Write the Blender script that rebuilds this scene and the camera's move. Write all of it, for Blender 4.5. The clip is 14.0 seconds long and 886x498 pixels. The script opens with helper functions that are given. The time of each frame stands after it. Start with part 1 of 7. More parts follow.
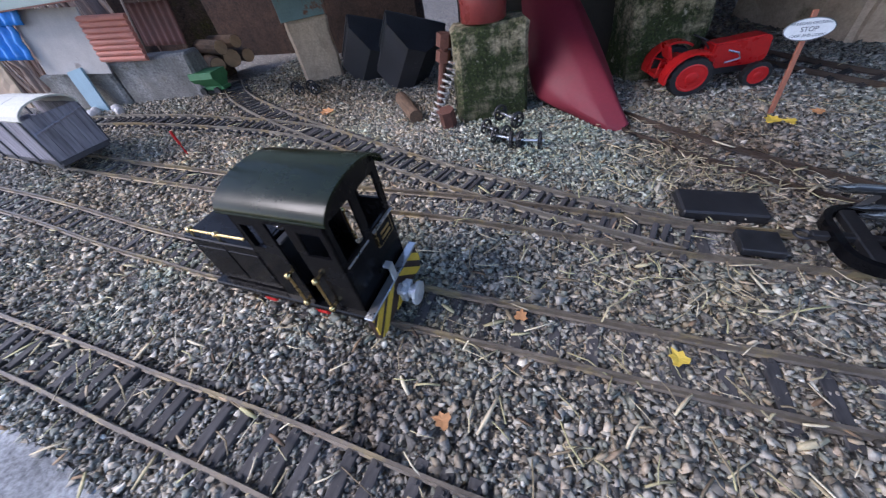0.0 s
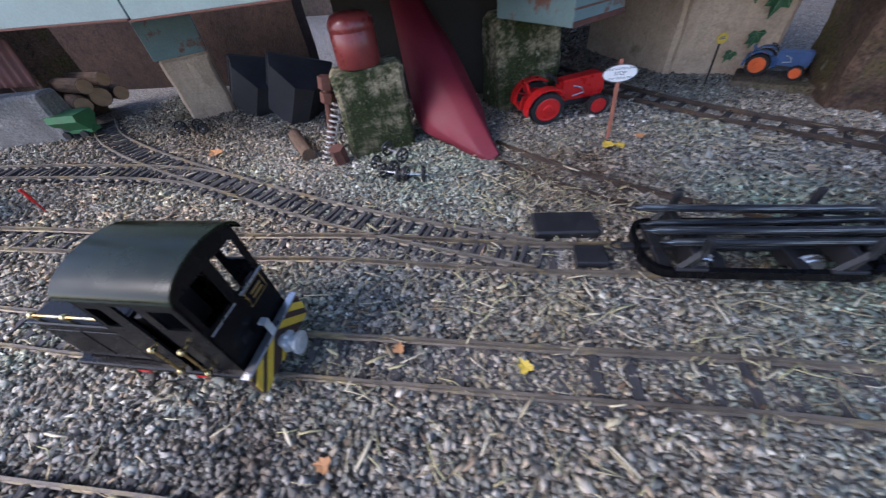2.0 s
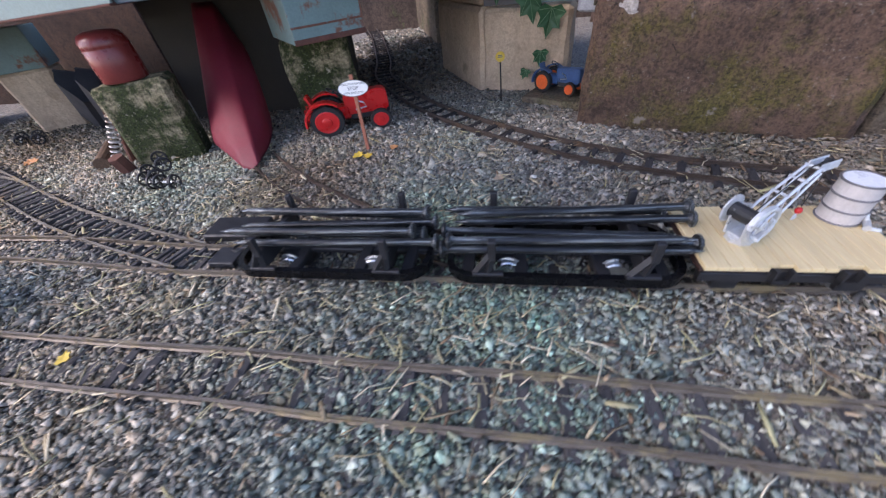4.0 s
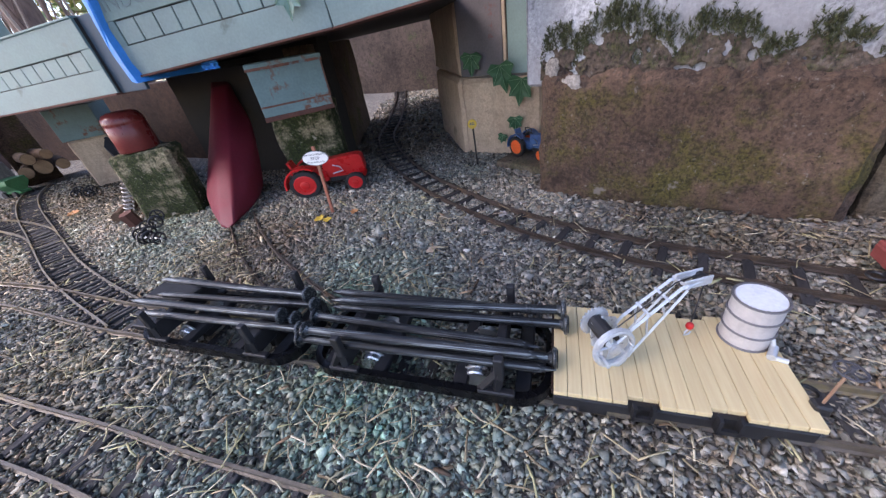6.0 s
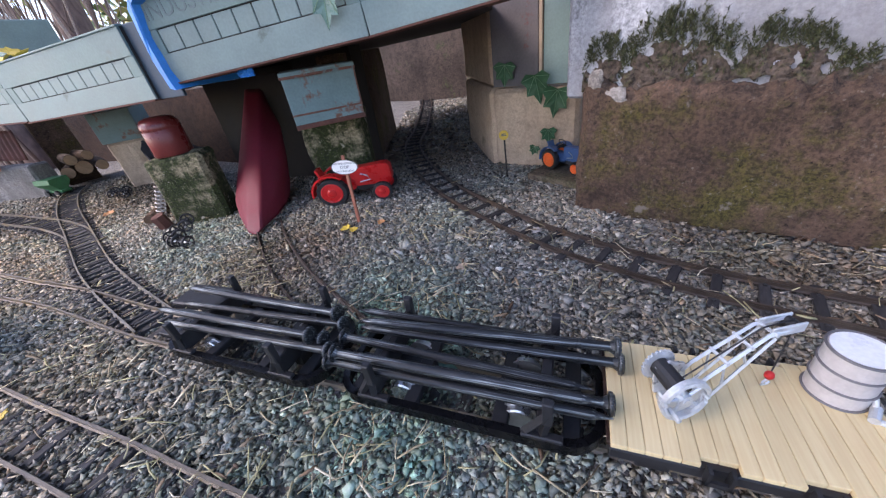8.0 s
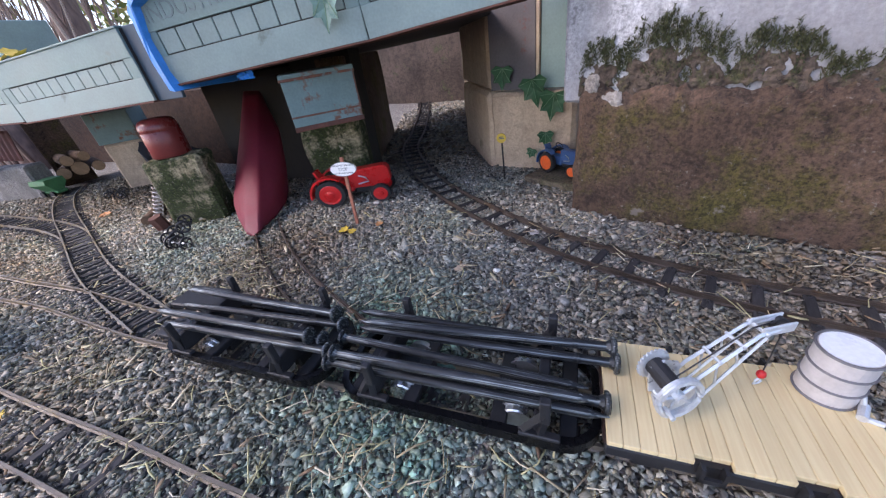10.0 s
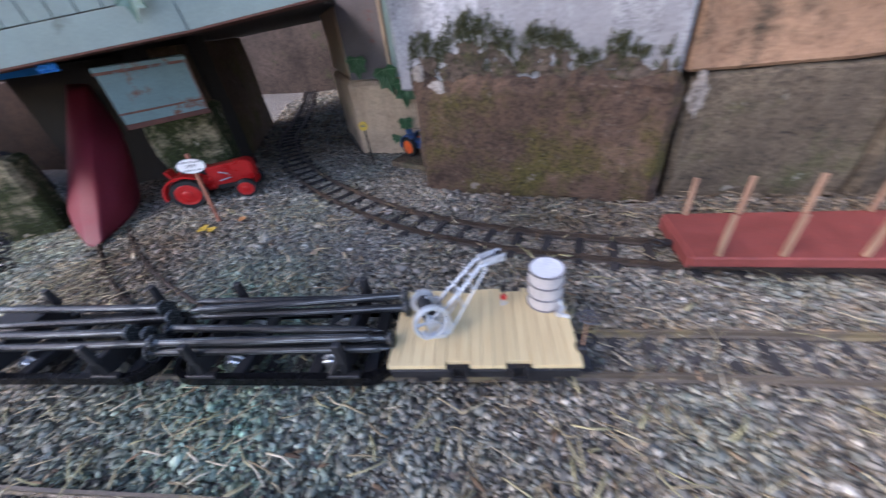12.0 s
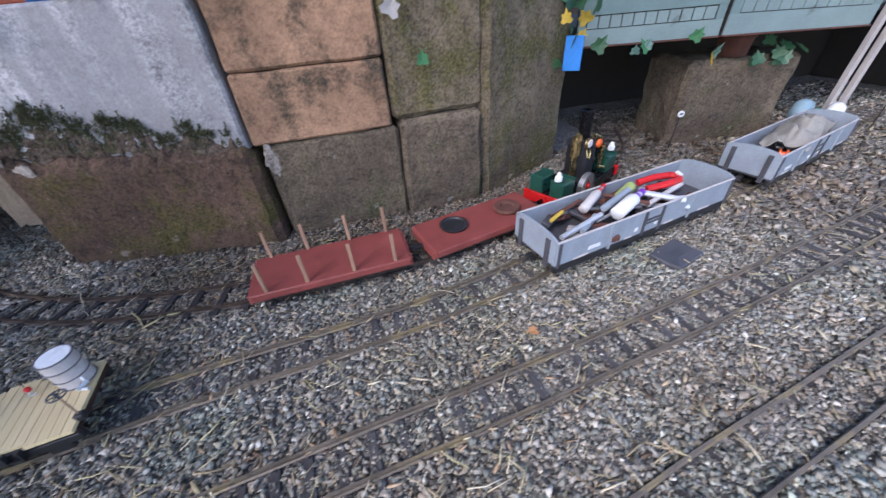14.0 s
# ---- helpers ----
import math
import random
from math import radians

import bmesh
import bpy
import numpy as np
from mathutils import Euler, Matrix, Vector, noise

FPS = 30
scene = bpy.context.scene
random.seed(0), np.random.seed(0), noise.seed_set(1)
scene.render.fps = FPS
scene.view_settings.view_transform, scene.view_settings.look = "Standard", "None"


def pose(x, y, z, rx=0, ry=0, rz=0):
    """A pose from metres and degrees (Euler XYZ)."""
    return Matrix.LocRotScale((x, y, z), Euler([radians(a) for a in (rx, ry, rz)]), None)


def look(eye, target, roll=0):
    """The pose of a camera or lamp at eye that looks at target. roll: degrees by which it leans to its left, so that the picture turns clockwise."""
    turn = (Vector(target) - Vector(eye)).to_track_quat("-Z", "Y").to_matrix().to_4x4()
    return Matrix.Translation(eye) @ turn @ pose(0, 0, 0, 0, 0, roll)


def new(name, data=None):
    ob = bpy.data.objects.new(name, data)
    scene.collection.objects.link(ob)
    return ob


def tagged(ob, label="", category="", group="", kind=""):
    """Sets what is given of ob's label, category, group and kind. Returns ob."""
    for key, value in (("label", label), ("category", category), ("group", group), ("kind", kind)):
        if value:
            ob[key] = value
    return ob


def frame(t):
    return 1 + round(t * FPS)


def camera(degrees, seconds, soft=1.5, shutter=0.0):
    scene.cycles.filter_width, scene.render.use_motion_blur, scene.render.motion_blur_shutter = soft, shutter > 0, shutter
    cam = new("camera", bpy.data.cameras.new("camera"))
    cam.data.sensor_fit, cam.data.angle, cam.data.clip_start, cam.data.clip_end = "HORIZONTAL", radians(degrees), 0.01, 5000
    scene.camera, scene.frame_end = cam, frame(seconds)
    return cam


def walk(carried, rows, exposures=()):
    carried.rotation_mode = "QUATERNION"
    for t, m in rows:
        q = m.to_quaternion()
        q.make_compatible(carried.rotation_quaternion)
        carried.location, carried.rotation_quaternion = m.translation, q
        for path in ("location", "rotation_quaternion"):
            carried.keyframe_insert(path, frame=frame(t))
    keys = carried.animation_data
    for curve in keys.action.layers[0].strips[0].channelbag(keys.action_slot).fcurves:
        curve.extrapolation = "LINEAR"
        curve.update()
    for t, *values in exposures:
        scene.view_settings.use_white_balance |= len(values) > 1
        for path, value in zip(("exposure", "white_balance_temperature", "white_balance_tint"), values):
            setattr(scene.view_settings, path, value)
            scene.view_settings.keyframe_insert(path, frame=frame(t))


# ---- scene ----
cam = camera(105.0, 14.0, soft=1.25, shutter=0.5)
PATH = [
    (0, -0.0035, -0.0582, 0.2662, 46.13, 7.90, 28.87),
    (0.5, 0.0075, -0.0484, 0.2592, 45.81, 7.22, 27.80),
    (1, 0.0002, -0.0529, 0.2648, 45.71, 5.59, 26.98),
    (1.5, 0.0086, -0.0557, 0.2859, 43.33, 4.67, 23.85),
    (2, 0.0603, -0.0333, 0.2994, 46.64, 5.77, 16.74),
    (2.5, 0.1815, -0.0491, 0.3004, 47.54, 7.33, 17.90),
    (3, 0.3078, -0.0460, 0.2967, 46.72, 6.48, 15.82),
    (3.5, 0.4027, -0.0061, 0.2770, 48.30, 4.32, 14.16),
    (4, 0.4779, 0.0700, 0.2584, 49.13, 5.75, 17.45),
    (6.5, 0.6253, 0.1730, 0.2720, 58.85, 8.56, 27.30),
    (7, 0.6090, 0.1800, 0.2757, 60.15, 8.91, 29.67),
    (7.5, 0.5955, 0.1758, 0.2738, 59.93, 9.07, 30.16),
    (8, 0.5927, 0.1796, 0.2701, 58.39, 8.13, 28.86),
    (10.5, 0.5937, 0.1744, 0.2719, 58.73, 7.70, 28.35),
    (11, 0.6075, 0.1735, 0.2705, 58.33, 7.85, 27.07),
    (11.5, 0.6399, 0.1768, 0.2633, 56.52, 7.65, 23.01),
    (12, 0.7086, 0.1713, 0.2697, 55.05, 6.70, 14.37),
    (12.5, 0.8064, 0.1413, 0.2897, 51.73, 5.75, 2.94),
    (13, 0.9251, 0.1247, 0.3189, 52.31, 2.47, -5.63),
    (13.5, 1.0026, 0.1134, 0.3320, 52.36, 3.35, -10.91),
    (14, 1.0635, 0.1139, 0.3477, 53.12, 3.70, -12.76),
]
walk(cam, [(t, pose(x, y, z, rx, ry, rz)) for t, x, y, z, rx, ry, rz in PATH], [(0, 1.14, 5850, 21), (1.5, 1.14, 5780, 21), (2.5, 1.40, 6000, 23), (4, 1.55, 6300, 25), (7, 1.60, 6350, 25), (11, 1.60, 6350, 25), (12, 1.50, 6200, 24), (13, 1.08, 6000, 21), (14, 1.16, 5950, 21)])

# ---- light ----
world = bpy.data.worlds.new("garden_sky")
scene.world = world
world.use_nodes = True
wt = world.node_tree
sky = wt.nodes.new("ShaderNodeTexSky")
sky.sky_type = "NISHITA"
sky.sun_disc = False
sky.sun_elevation = radians(40)
sky.sun_rotation = radians(229)
wt.links.new(sky.outputs[0], wt.nodes["Background"].inputs[0])
wt.nodes["Background"].inputs[1].default_value = 0.15
sun = new("sun", bpy.data.lights.new("sun", "SUN"))
sun.data.energy, sun.data.angle, sun.data.color = 1.2, radians(22), (1.0, 0.94, 0.86)
sun.matrix_world = look((-1.5, -1.3, 2.0), (0.0, 0.0, 0.0))


# ---- materials ----
def nodes_of(name):
    m = bpy.data.materials.new(name)
    m.use_nodes = True
    return m, m.node_tree, m.node_tree.nodes["Principled BSDF"]


def rgba(c):
    return (c[0], c[1], c[2], 1.0)


def noise_node(nt, scale, detail=4.0, rough=0.6, coord="Object"):
    tc = nt.nodes.new("ShaderNodeTexCoord")
    n = nt.nodes.new("ShaderNodeTexNoise")
    n.inputs["Scale"].default_value = scale
    n.inputs["Detail"].default_value = detail
    n.inputs["Roughness"].default_value = rough
    nt.links.new(tc.outputs[coord], n.inputs["Vector"])
    return n


def ramp(nt, src, stops):
    r = nt.nodes.new("ShaderNodeValToRGB")
    while len(r.color_ramp.elements) < len(stops):
        r.color_ramp.elements.new(0.5)
    for e, (p, c) in zip(r.color_ramp.elements, stops):
        e.position = p
        e.color = rgba(c) if hasattr(c, "__len__") else (c, c, c, 1)
    nt.links.new(src, r.inputs[0])
    return r


def mix(nt, fac, a, b, mode="MIX"):
    m = nt.nodes.new("ShaderNodeMix")
    m.data_type, m.blend_type = "RGBA", mode
    for sock, v in ((m.inputs[0], fac), (m.inputs[6], a), (m.inputs[7], b)):
        if isinstance(v, (int, float)):
            sock.default_value = v
        elif isinstance(v, tuple):
            sock.default_value = rgba(v)
        else:
            nt.links.new(v, sock)
    return m.outputs[2]


def bump(nt, bsdf, height, strength=0.3, distance=0.002):
    b = nt.nodes.new("ShaderNodeBump")
    b.inputs["Strength"].default_value = strength
    b.inputs["Distance"].default_value = distance
    nt.links.new(height, b.inputs["Height"])
    nt.links.new(b.outputs[0], bsdf.inputs["Normal"])


def paint(name, col, rough=0.5, metal=0.0, vary=0.25, scale=40, fine=400, bumps=0.12, wear=None, wear_at=0.62, vary_piece=0.0, coord="Object"):
    """Painted, plastic or metal surface: broad tone, fine grain, optional worn or rusty patches."""
    m, nt, b = nodes_of(name)
    n1, n2 = noise_node(nt, scale, coord=coord), noise_node(nt, fine, 2, coord=coord)
    dark = tuple(c * (1 - vary) for c in col)
    light = tuple(min(1, c * (1 + vary)) for c in col)
    c = ramp(nt, n1.outputs[0], [(0.3, dark), (0.7, light)]).outputs[0]
    c = mix(nt, 0.25, c, ramp(nt, n2.outputs[0], [(0.35, tuple(v * 0.7 for v in col)), (0.65, light)]).outputs[0])
    if wear:
        n3 = noise_node(nt, scale * 0.6, 6, 0.7, coord=coord)
        f = ramp(nt, n3.outputs[0], [(wear_at, 0.0), (wear_at + 0.06, 1.0)]).outputs[0]
        c = mix(nt, f, c, wear)
    if vary_piece:
        oi = nt.nodes.new("ShaderNodeObjectInfo")
        f = ramp(nt, oi.outputs["Random"], [(0.0, 1 - vary_piece), (1.0, 1 + vary_piece)]).outputs[0]
        c = mix(nt, 1.0, c, f, "MULTIPLY")
    nt.links.new(c, b.inputs["Base Color"])
    b.inputs["Metallic"].default_value = metal
    rr = ramp(nt, n1.outputs[0], [(0.3, max(0.05, rough - 0.1)), (0.7, min(1, rough + 0.12))])
    nt.links.new(rr.outputs[0], b.inputs["Roughness"])
    bump(nt, b, n2.outputs[0], bumps, 0.001)
    return m


def concrete(name, base, stain, moss, moss_at=0.55, scale=9.0, rough=0.95, pits=0.5, streak=0.0, lichen=None, patchy=True, fleck=None, grit=1.0):
    """Cast block: blotches at three sizes, grit, optional growth, pale lichen and damp streaks."""
    m, nt, b = nodes_of(name)
    n1, n2, n3 = noise_node(nt, scale, 8, 0.68), noise_node(nt, scale * 1.7, 8, 0.75), noise_node(nt, 210, 6, 0.75)
    n4 = noise_node(nt, 48, 6, 0.78)
    c = ramp(nt, n1.outputs[0], [(0.36, stain), (0.60, base)]).outputs[0]
    c = mix(nt, 0.62 * grit, c, ramp(nt, n4.outputs[0], [(0.40, tuple(v * 0.4 for v in stain)), (0.5, base), (0.60, tuple(min(1, v * 1.4) for v in base))]).outputs[0])
    c = mix(nt, 0.4 * grit, c, ramp(nt, n3.outputs[0], [(0.40, tuple(v * 0.25 for v in base)), (0.5, base), (0.60, tuple(min(1, v * 1.8) for v in base))]).outputs[0])
    if patchy:
        big = noise_node(nt, 3.6, 4, 0.6)
        c = mix(nt, 1.0, c, ramp(nt, big.outputs[0], [(0.36, 0.55), (0.62, 1.3)]).outputs[0], "MULTIPLY")
    if moss:
        f = ramp(nt, n2.outputs[0], [(moss_at - 0.02, 0.0), (moss_at + 0.10, 1.0)]).outputs[0]
        mg = ramp(nt, n3.outputs[0], [(0.38, tuple(v * 0.35 for v in moss)), (0.62, tuple(v * 1.6 for v in moss))]).outputs[0]
        c = mix(nt, f, c, mg)
    if fleck:
        # exposed grit: pale grains and dark pits a few millimetres across
        n7, n8 = noise_node(nt, 150, 6, 0.75), noise_node(nt, 11, 5, 0.65)
        c = mix(nt, ramp(nt, n7.outputs[0], [(0.355, 0.85), (0.41, 0.0)]).outputs[0], c, tuple(v * 0.3 for v in stain))
        grain = mix(nt, 1.0, ramp(nt, n7.outputs[0], [(0.590, 0.0), (0.650, 0.6)]).outputs[0], ramp(nt, n8.outputs[0], [(0.42, 0.15), (0.56, 1.0)]).outputs[0], "MULTIPLY")
        c = mix(nt, grain, c, fleck)
    if lichen:
        n5 = noise_node(nt, scale * 3.3, 7, 0.7)
        f = ramp(nt, n5.outputs[0], [(0.635, 0.0), (0.68, 0.85)]).outputs[0]
        c = mix(nt, f, c, lichen)
    if streak:
        tc = nt.nodes.new("ShaderNodeTexCoord")
        mp = nt.nodes.new("ShaderNodeMapping")
        mp.inputs["Scale"].default_value = (26, 26, 2.2)
        ns = nt.nodes.new("ShaderNodeTexNoise")
        ns.inputs["Detail"].default_value = 4
        ns.inputs["Scale"].default_value = 1.0
        nt.links.new(tc.outputs["Object"], mp.inputs["Vector"])
        nt.links.new(mp.outputs[0], ns.inputs["Vector"])
        f = ramp(nt, ns.outputs[0], [(0.42, streak), (0.62, 0.0)]).outputs[0]
        c = mix(nt, f, c, stain)
    nt.links.new(c, b.inputs["Base Color"])
    b.inputs["Roughness"].default_value = rough
    h = mix(nt, 0.5, n3.outputs[0], n4.outputs[0])
    bump(nt, b, h, pits, 0.005)
    return m


def stones():
    m, nt, b = nodes_of("gravel")
    g = nt.nodes.new("ShaderNodeNewGeometry")
    pal = ramp(nt, g.outputs["Random Per Island"], [
        (0.0, (0.07, 0.067, 0.062)), (0.10, (0.17, 0.163, 0.147)), (0.24, (0.315, 0.305, 0.268)), (0.40, (0.275, 0.295, 0.25)),
        (0.55, (0.46, 0.445, 0.395)), (0.68, (0.355, 0.29, 0.205)), (0.80, (0.60, 0.585, 0.525)), (0.91, (0.49, 0.41, 0.285)), (1.0, (0.84, 0.82, 0.75))])
    zone = noise_node(nt, 5.0, 3, 0.6)
    f = ramp(nt, zone.outputs[0], [(0.5, 0.0), (0.66, 0.6)]).outputs[0]
    c = mix(nt, f, pal.outputs[0], mix(nt, 1.0, pal.outputs[0], (0.90, 1.08, 1.03), "MULTIPLY"))
    zone2 = noise_node(nt, 3.1, 4, 0.6)
    f2 = ramp(nt, zone2.outputs[0], [(0.5, 0.0), (0.68, 0.75)]).outputs[0]
    c = mix(nt, f2, c, mix(nt, 1.0, c, (0.88, 0.77, 0.64), "MULTIPLY"))
    # tinted patches: pale green stone by the siding, damp brown grit by the old track
    # tunnel, far-opening and diesel patches also hold shade; the far-end lift holds sunlight
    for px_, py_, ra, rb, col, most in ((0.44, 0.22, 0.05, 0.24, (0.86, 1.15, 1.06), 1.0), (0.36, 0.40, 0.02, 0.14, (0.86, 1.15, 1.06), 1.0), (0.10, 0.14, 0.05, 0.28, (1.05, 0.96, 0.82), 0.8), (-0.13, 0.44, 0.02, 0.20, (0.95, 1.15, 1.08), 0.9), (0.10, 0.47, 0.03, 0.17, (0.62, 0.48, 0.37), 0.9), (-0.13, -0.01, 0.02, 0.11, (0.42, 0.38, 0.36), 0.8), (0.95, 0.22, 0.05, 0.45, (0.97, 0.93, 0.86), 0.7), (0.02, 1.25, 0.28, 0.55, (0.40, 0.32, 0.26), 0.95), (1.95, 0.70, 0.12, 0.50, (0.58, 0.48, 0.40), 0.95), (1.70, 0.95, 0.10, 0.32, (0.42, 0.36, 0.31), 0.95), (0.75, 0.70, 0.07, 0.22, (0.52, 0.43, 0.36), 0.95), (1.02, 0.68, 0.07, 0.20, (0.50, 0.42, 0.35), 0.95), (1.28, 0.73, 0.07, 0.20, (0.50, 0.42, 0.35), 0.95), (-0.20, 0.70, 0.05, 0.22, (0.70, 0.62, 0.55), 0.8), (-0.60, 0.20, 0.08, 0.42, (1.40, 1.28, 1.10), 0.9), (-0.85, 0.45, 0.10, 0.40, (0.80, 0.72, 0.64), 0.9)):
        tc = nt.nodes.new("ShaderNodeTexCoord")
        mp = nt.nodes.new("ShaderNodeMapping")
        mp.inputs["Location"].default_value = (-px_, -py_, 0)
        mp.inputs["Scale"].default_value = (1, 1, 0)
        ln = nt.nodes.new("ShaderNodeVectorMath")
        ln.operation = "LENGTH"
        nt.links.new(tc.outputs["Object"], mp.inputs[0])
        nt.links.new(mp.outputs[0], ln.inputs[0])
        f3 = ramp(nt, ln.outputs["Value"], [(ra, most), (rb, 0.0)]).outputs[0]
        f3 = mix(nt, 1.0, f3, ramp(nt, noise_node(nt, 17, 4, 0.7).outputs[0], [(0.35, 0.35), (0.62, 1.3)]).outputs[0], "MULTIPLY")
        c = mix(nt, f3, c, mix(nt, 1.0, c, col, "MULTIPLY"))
    n = noise_node(nt, 500, 3)
    c = mix(nt, 0.35, c, ramp(nt, n.outputs[0], [(0.3, (0.03, 0.03, 0.03)), (0.7, (0.5, 0.5, 0.5))]).outputs[0], "OVERLAY")
    nt.links.new(c, b.inputs["Base Color"])
    b.inputs["Roughness"].default_value = 0.85
    bump(nt, b, n.outputs[0], 0.3, 0.001)
    return m


def soil():
    """Fine grit, cell by cell, over dark earth."""
    m, nt, b = nodes_of("soil")
    n1, n2 = noise_node(nt, 7, 6, 0.65), noise_node(nt, 260, 5, 0.7)
    tc = nt.nodes.new("ShaderNodeTexCoord")
    vo = nt.nodes.new("ShaderNodeTexVoronoi")
    vo.inputs["Scale"].default_value = 330
    nt.links.new(tc.outputs["Object"], vo.inputs["Vector"])
    sp = nt.nodes.new("ShaderNodeSeparateColor")
    nt.links.new(vo.outputs["Color"], sp.inputs[0])
    c = ramp(nt, sp.outputs[0], [(0.0, (0.06, 0.057, 0.054)), (0.35, (0.19, 0.185, 0.17)), (0.6, (0.34, 0.33, 0.305)), (0.8, (0.27, 0.21, 0.15)), (1.0, (0.56, 0.54, 0.50))]).outputs[0]
    e = ramp(nt, n1.outputs[0], [(0.3, (0.075, 0.063, 0.053)), (0.7, (0.17, 0.15, 0.125))]).outputs[0]
    c = mix(nt, ramp(nt, n2.outputs[0], [(0.45, 0.05), (0.64, 0.7)]).outputs[0], c, e)
    nt.links.new(c, b.inputs["Base Color"])
    b.inputs["Roughness"].default_value = 0.95
    bump(nt, b, vo.outputs["Distance"], 0.8, 0.002)
    return m


def islands(name, stops, rough=0.8, grain=300):
    """Loose bits: every piece of the mesh takes its own colour."""
    m, nt, b = nodes_of(name)
    g = nt.nodes.new("ShaderNodeNewGeometry")
    r = ramp(nt, g.outputs["Random Per Island"], stops)
    n = noise_node(nt, grain, 3)
    c = mix(nt, 0.25, r.outputs[0], ramp(nt, n.outputs[0], [(0.3, (0.1, 0.1, 0.1)), (0.7, (0.8, 0.8, 0.8))]).outputs[0], "OVERLAY")
    nt.links.new(c, b.inputs["Base Color"])
    b.inputs["Roughness"].default_value = rough
    return m


def wood(name, a, c2, scale=(6, 90, 90), rough=0.65, vary_piece=0.12, at=(0.3, 0.68)):
    m, nt, b = nodes_of(name)
    tc = nt.nodes.new("ShaderNodeTexCoord")
    mp = nt.nodes.new("ShaderNodeMapping")
    mp.inputs["Scale"].default_value = scale
    nt.links.new(tc.outputs["Object"], mp.inputs["Vector"])
    n = nt.nodes.new("ShaderNodeTexNoise")
    n.inputs["Scale"].default_value = 5
    n.inputs["Detail"].default_value = 6
    nt.links.new(mp.outputs[0], n.inputs["Vector"])
    big = noise_node(nt, 14, 4)
    c = ramp(nt, n.outputs[0], [(at[0], c2), (at[1], a)]).outputs[0]
    c = mix(nt, 0.3 if at[0] < 0.4 else 0.12, c, ramp(nt, big.outputs[0], [(0.35, c2), (0.65, a)]).outputs[0])
    oi = nt.nodes.new("ShaderNodeObjectInfo")
    f = ramp(nt, oi.outputs["Random"], [(0.0, 1 - vary_piece), (1.0, 1 + vary_piece)]).outputs[0]
    c = mix(nt, 1.0, c, f, "MULTIPLY")
    nt.links.new(c, b.inputs["Base Color"])
    b.inputs["Roughness"].default_value = rough
    bump(nt, b, n.outputs[0], 0.25, 0.001)
    return m


M_GRAVEL, M_SOIL = stones(), soil()
M_STRAW = islands("straw", [(0, (0.20, 0.15, 0.09)), (0.3, (0.42, 0.34, 0.20)), (0.55, (0.50, 0.46, 0.23)), (0.8, (0.62, 0.52, 0.33)), (1, (0.76, 0.68, 0.50))], 0.75)
M_FLAKE = islands("bark_flake", [(0, (0.09, 0.055, 0.035)), (0.5, (0.28, 0.18, 0.10)), (0.8, (0.50, 0.39, 0.25)), (1, (0.52, 0.34, 0.20))], 0.8)
M_RAIL = paint("weathered_rail", (0.165, 0.135, 0.10), 0.5, 0.25, 0.4, 30, 300, 0.2, (0.26, 0.205, 0.112), 0.53)
M_RAILG = paint("grey_rail", (0.23, 0.205, 0.165), 0.5, 0.3, 0.4, 30, 300, 0.2, (0.29, 0.225, 0.125), 0.53)
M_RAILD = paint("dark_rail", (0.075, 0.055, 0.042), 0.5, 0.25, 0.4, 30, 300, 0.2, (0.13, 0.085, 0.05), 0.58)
M_SLEEPER = wood("sleeper_wood", (0.105, 0.098, 0.094), (0.035, 0.032, 0.032), (60, 12, 60), 0.85, 0.3)
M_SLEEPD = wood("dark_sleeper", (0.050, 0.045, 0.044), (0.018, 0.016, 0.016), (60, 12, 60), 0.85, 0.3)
M_BLACK = paint("black_paint", (0.005, 0.005, 0.006), 0.22, 0.0, 0.3, 30, 300, 0.03, (0.012, 0.011, 0.010), 0.66)
M_BLACK.node_tree.nodes["Principled BSDF"].inputs["Specular IOR Level"].default_value = 0.20
M_MATTE = paint("black_plastic", (0.018, 0.018, 0.020), 0.5, 0.0, 0.4, 50, 300, 0.1, (0.06, 0.055, 0.05), 0.66)
M_OLIVE = paint("olive_roof", (0.009, 0.015, 0.006), 0.20, 0.0, 0.3, 25, 300, 0.02)
M_OLIVE.node_tree.nodes["Principled BSDF"].inputs["Specular IOR Level"].default_value = 0.22
# pale lengthwise streaks stand for highlights on the round dark steel
M_PIPE = wood("gunmetal_pipe", (0.24, 0.26, 0.255), (0.012, 0.013, 0.016), (3.0, 170, 170), 0.32, 0.3, (0.52, 0.64))
M_PIPE.node_tree.nodes["Principled BSDF"].inputs["Metallic"].default_value = 0.45
M_STEEL = paint("bright_steel", (0.55, 0.56, 0.57), 0.3, 0.9, 0.15, 60)
M_SILVER = paint("silver_casting", (0.64, 0.66, 0.67), 0.36, 0.45, 0.18, 60, 350, 0.15)
M_BRASS = paint("brass", (0.72, 0.55, 0.25), 0.28, 1.0, 0.12, 60)
M_YELLOW = paint("yellow_paint", (0.62, 0.42, 0.05), 0.45, 0, 0.2, 40)
M_STRIPE = paint("stripe_brown", (0.05, 0.03, 0.025), 0.5)
M_REDP = paint("red_paint", (0.55, 0.015, 0.015), 0.32, 0, 0.15, 40, 300, 0.05)
M_REDW = paint("red_oxide", (0.24, 0.055, 0.045), 0.6, 0, 0.2, 40, 350, 0.15)
M_MAROON = paint("maroon_plastic", (0.15, 0.012, 0.024), 0.58, 0, 0.18, 12, 200, 0.08)
M_CAN = paint("dull_red_can", (0.19, 0.034, 0.030), 0.3, 0, 0.2, 25, 300, 0.1)
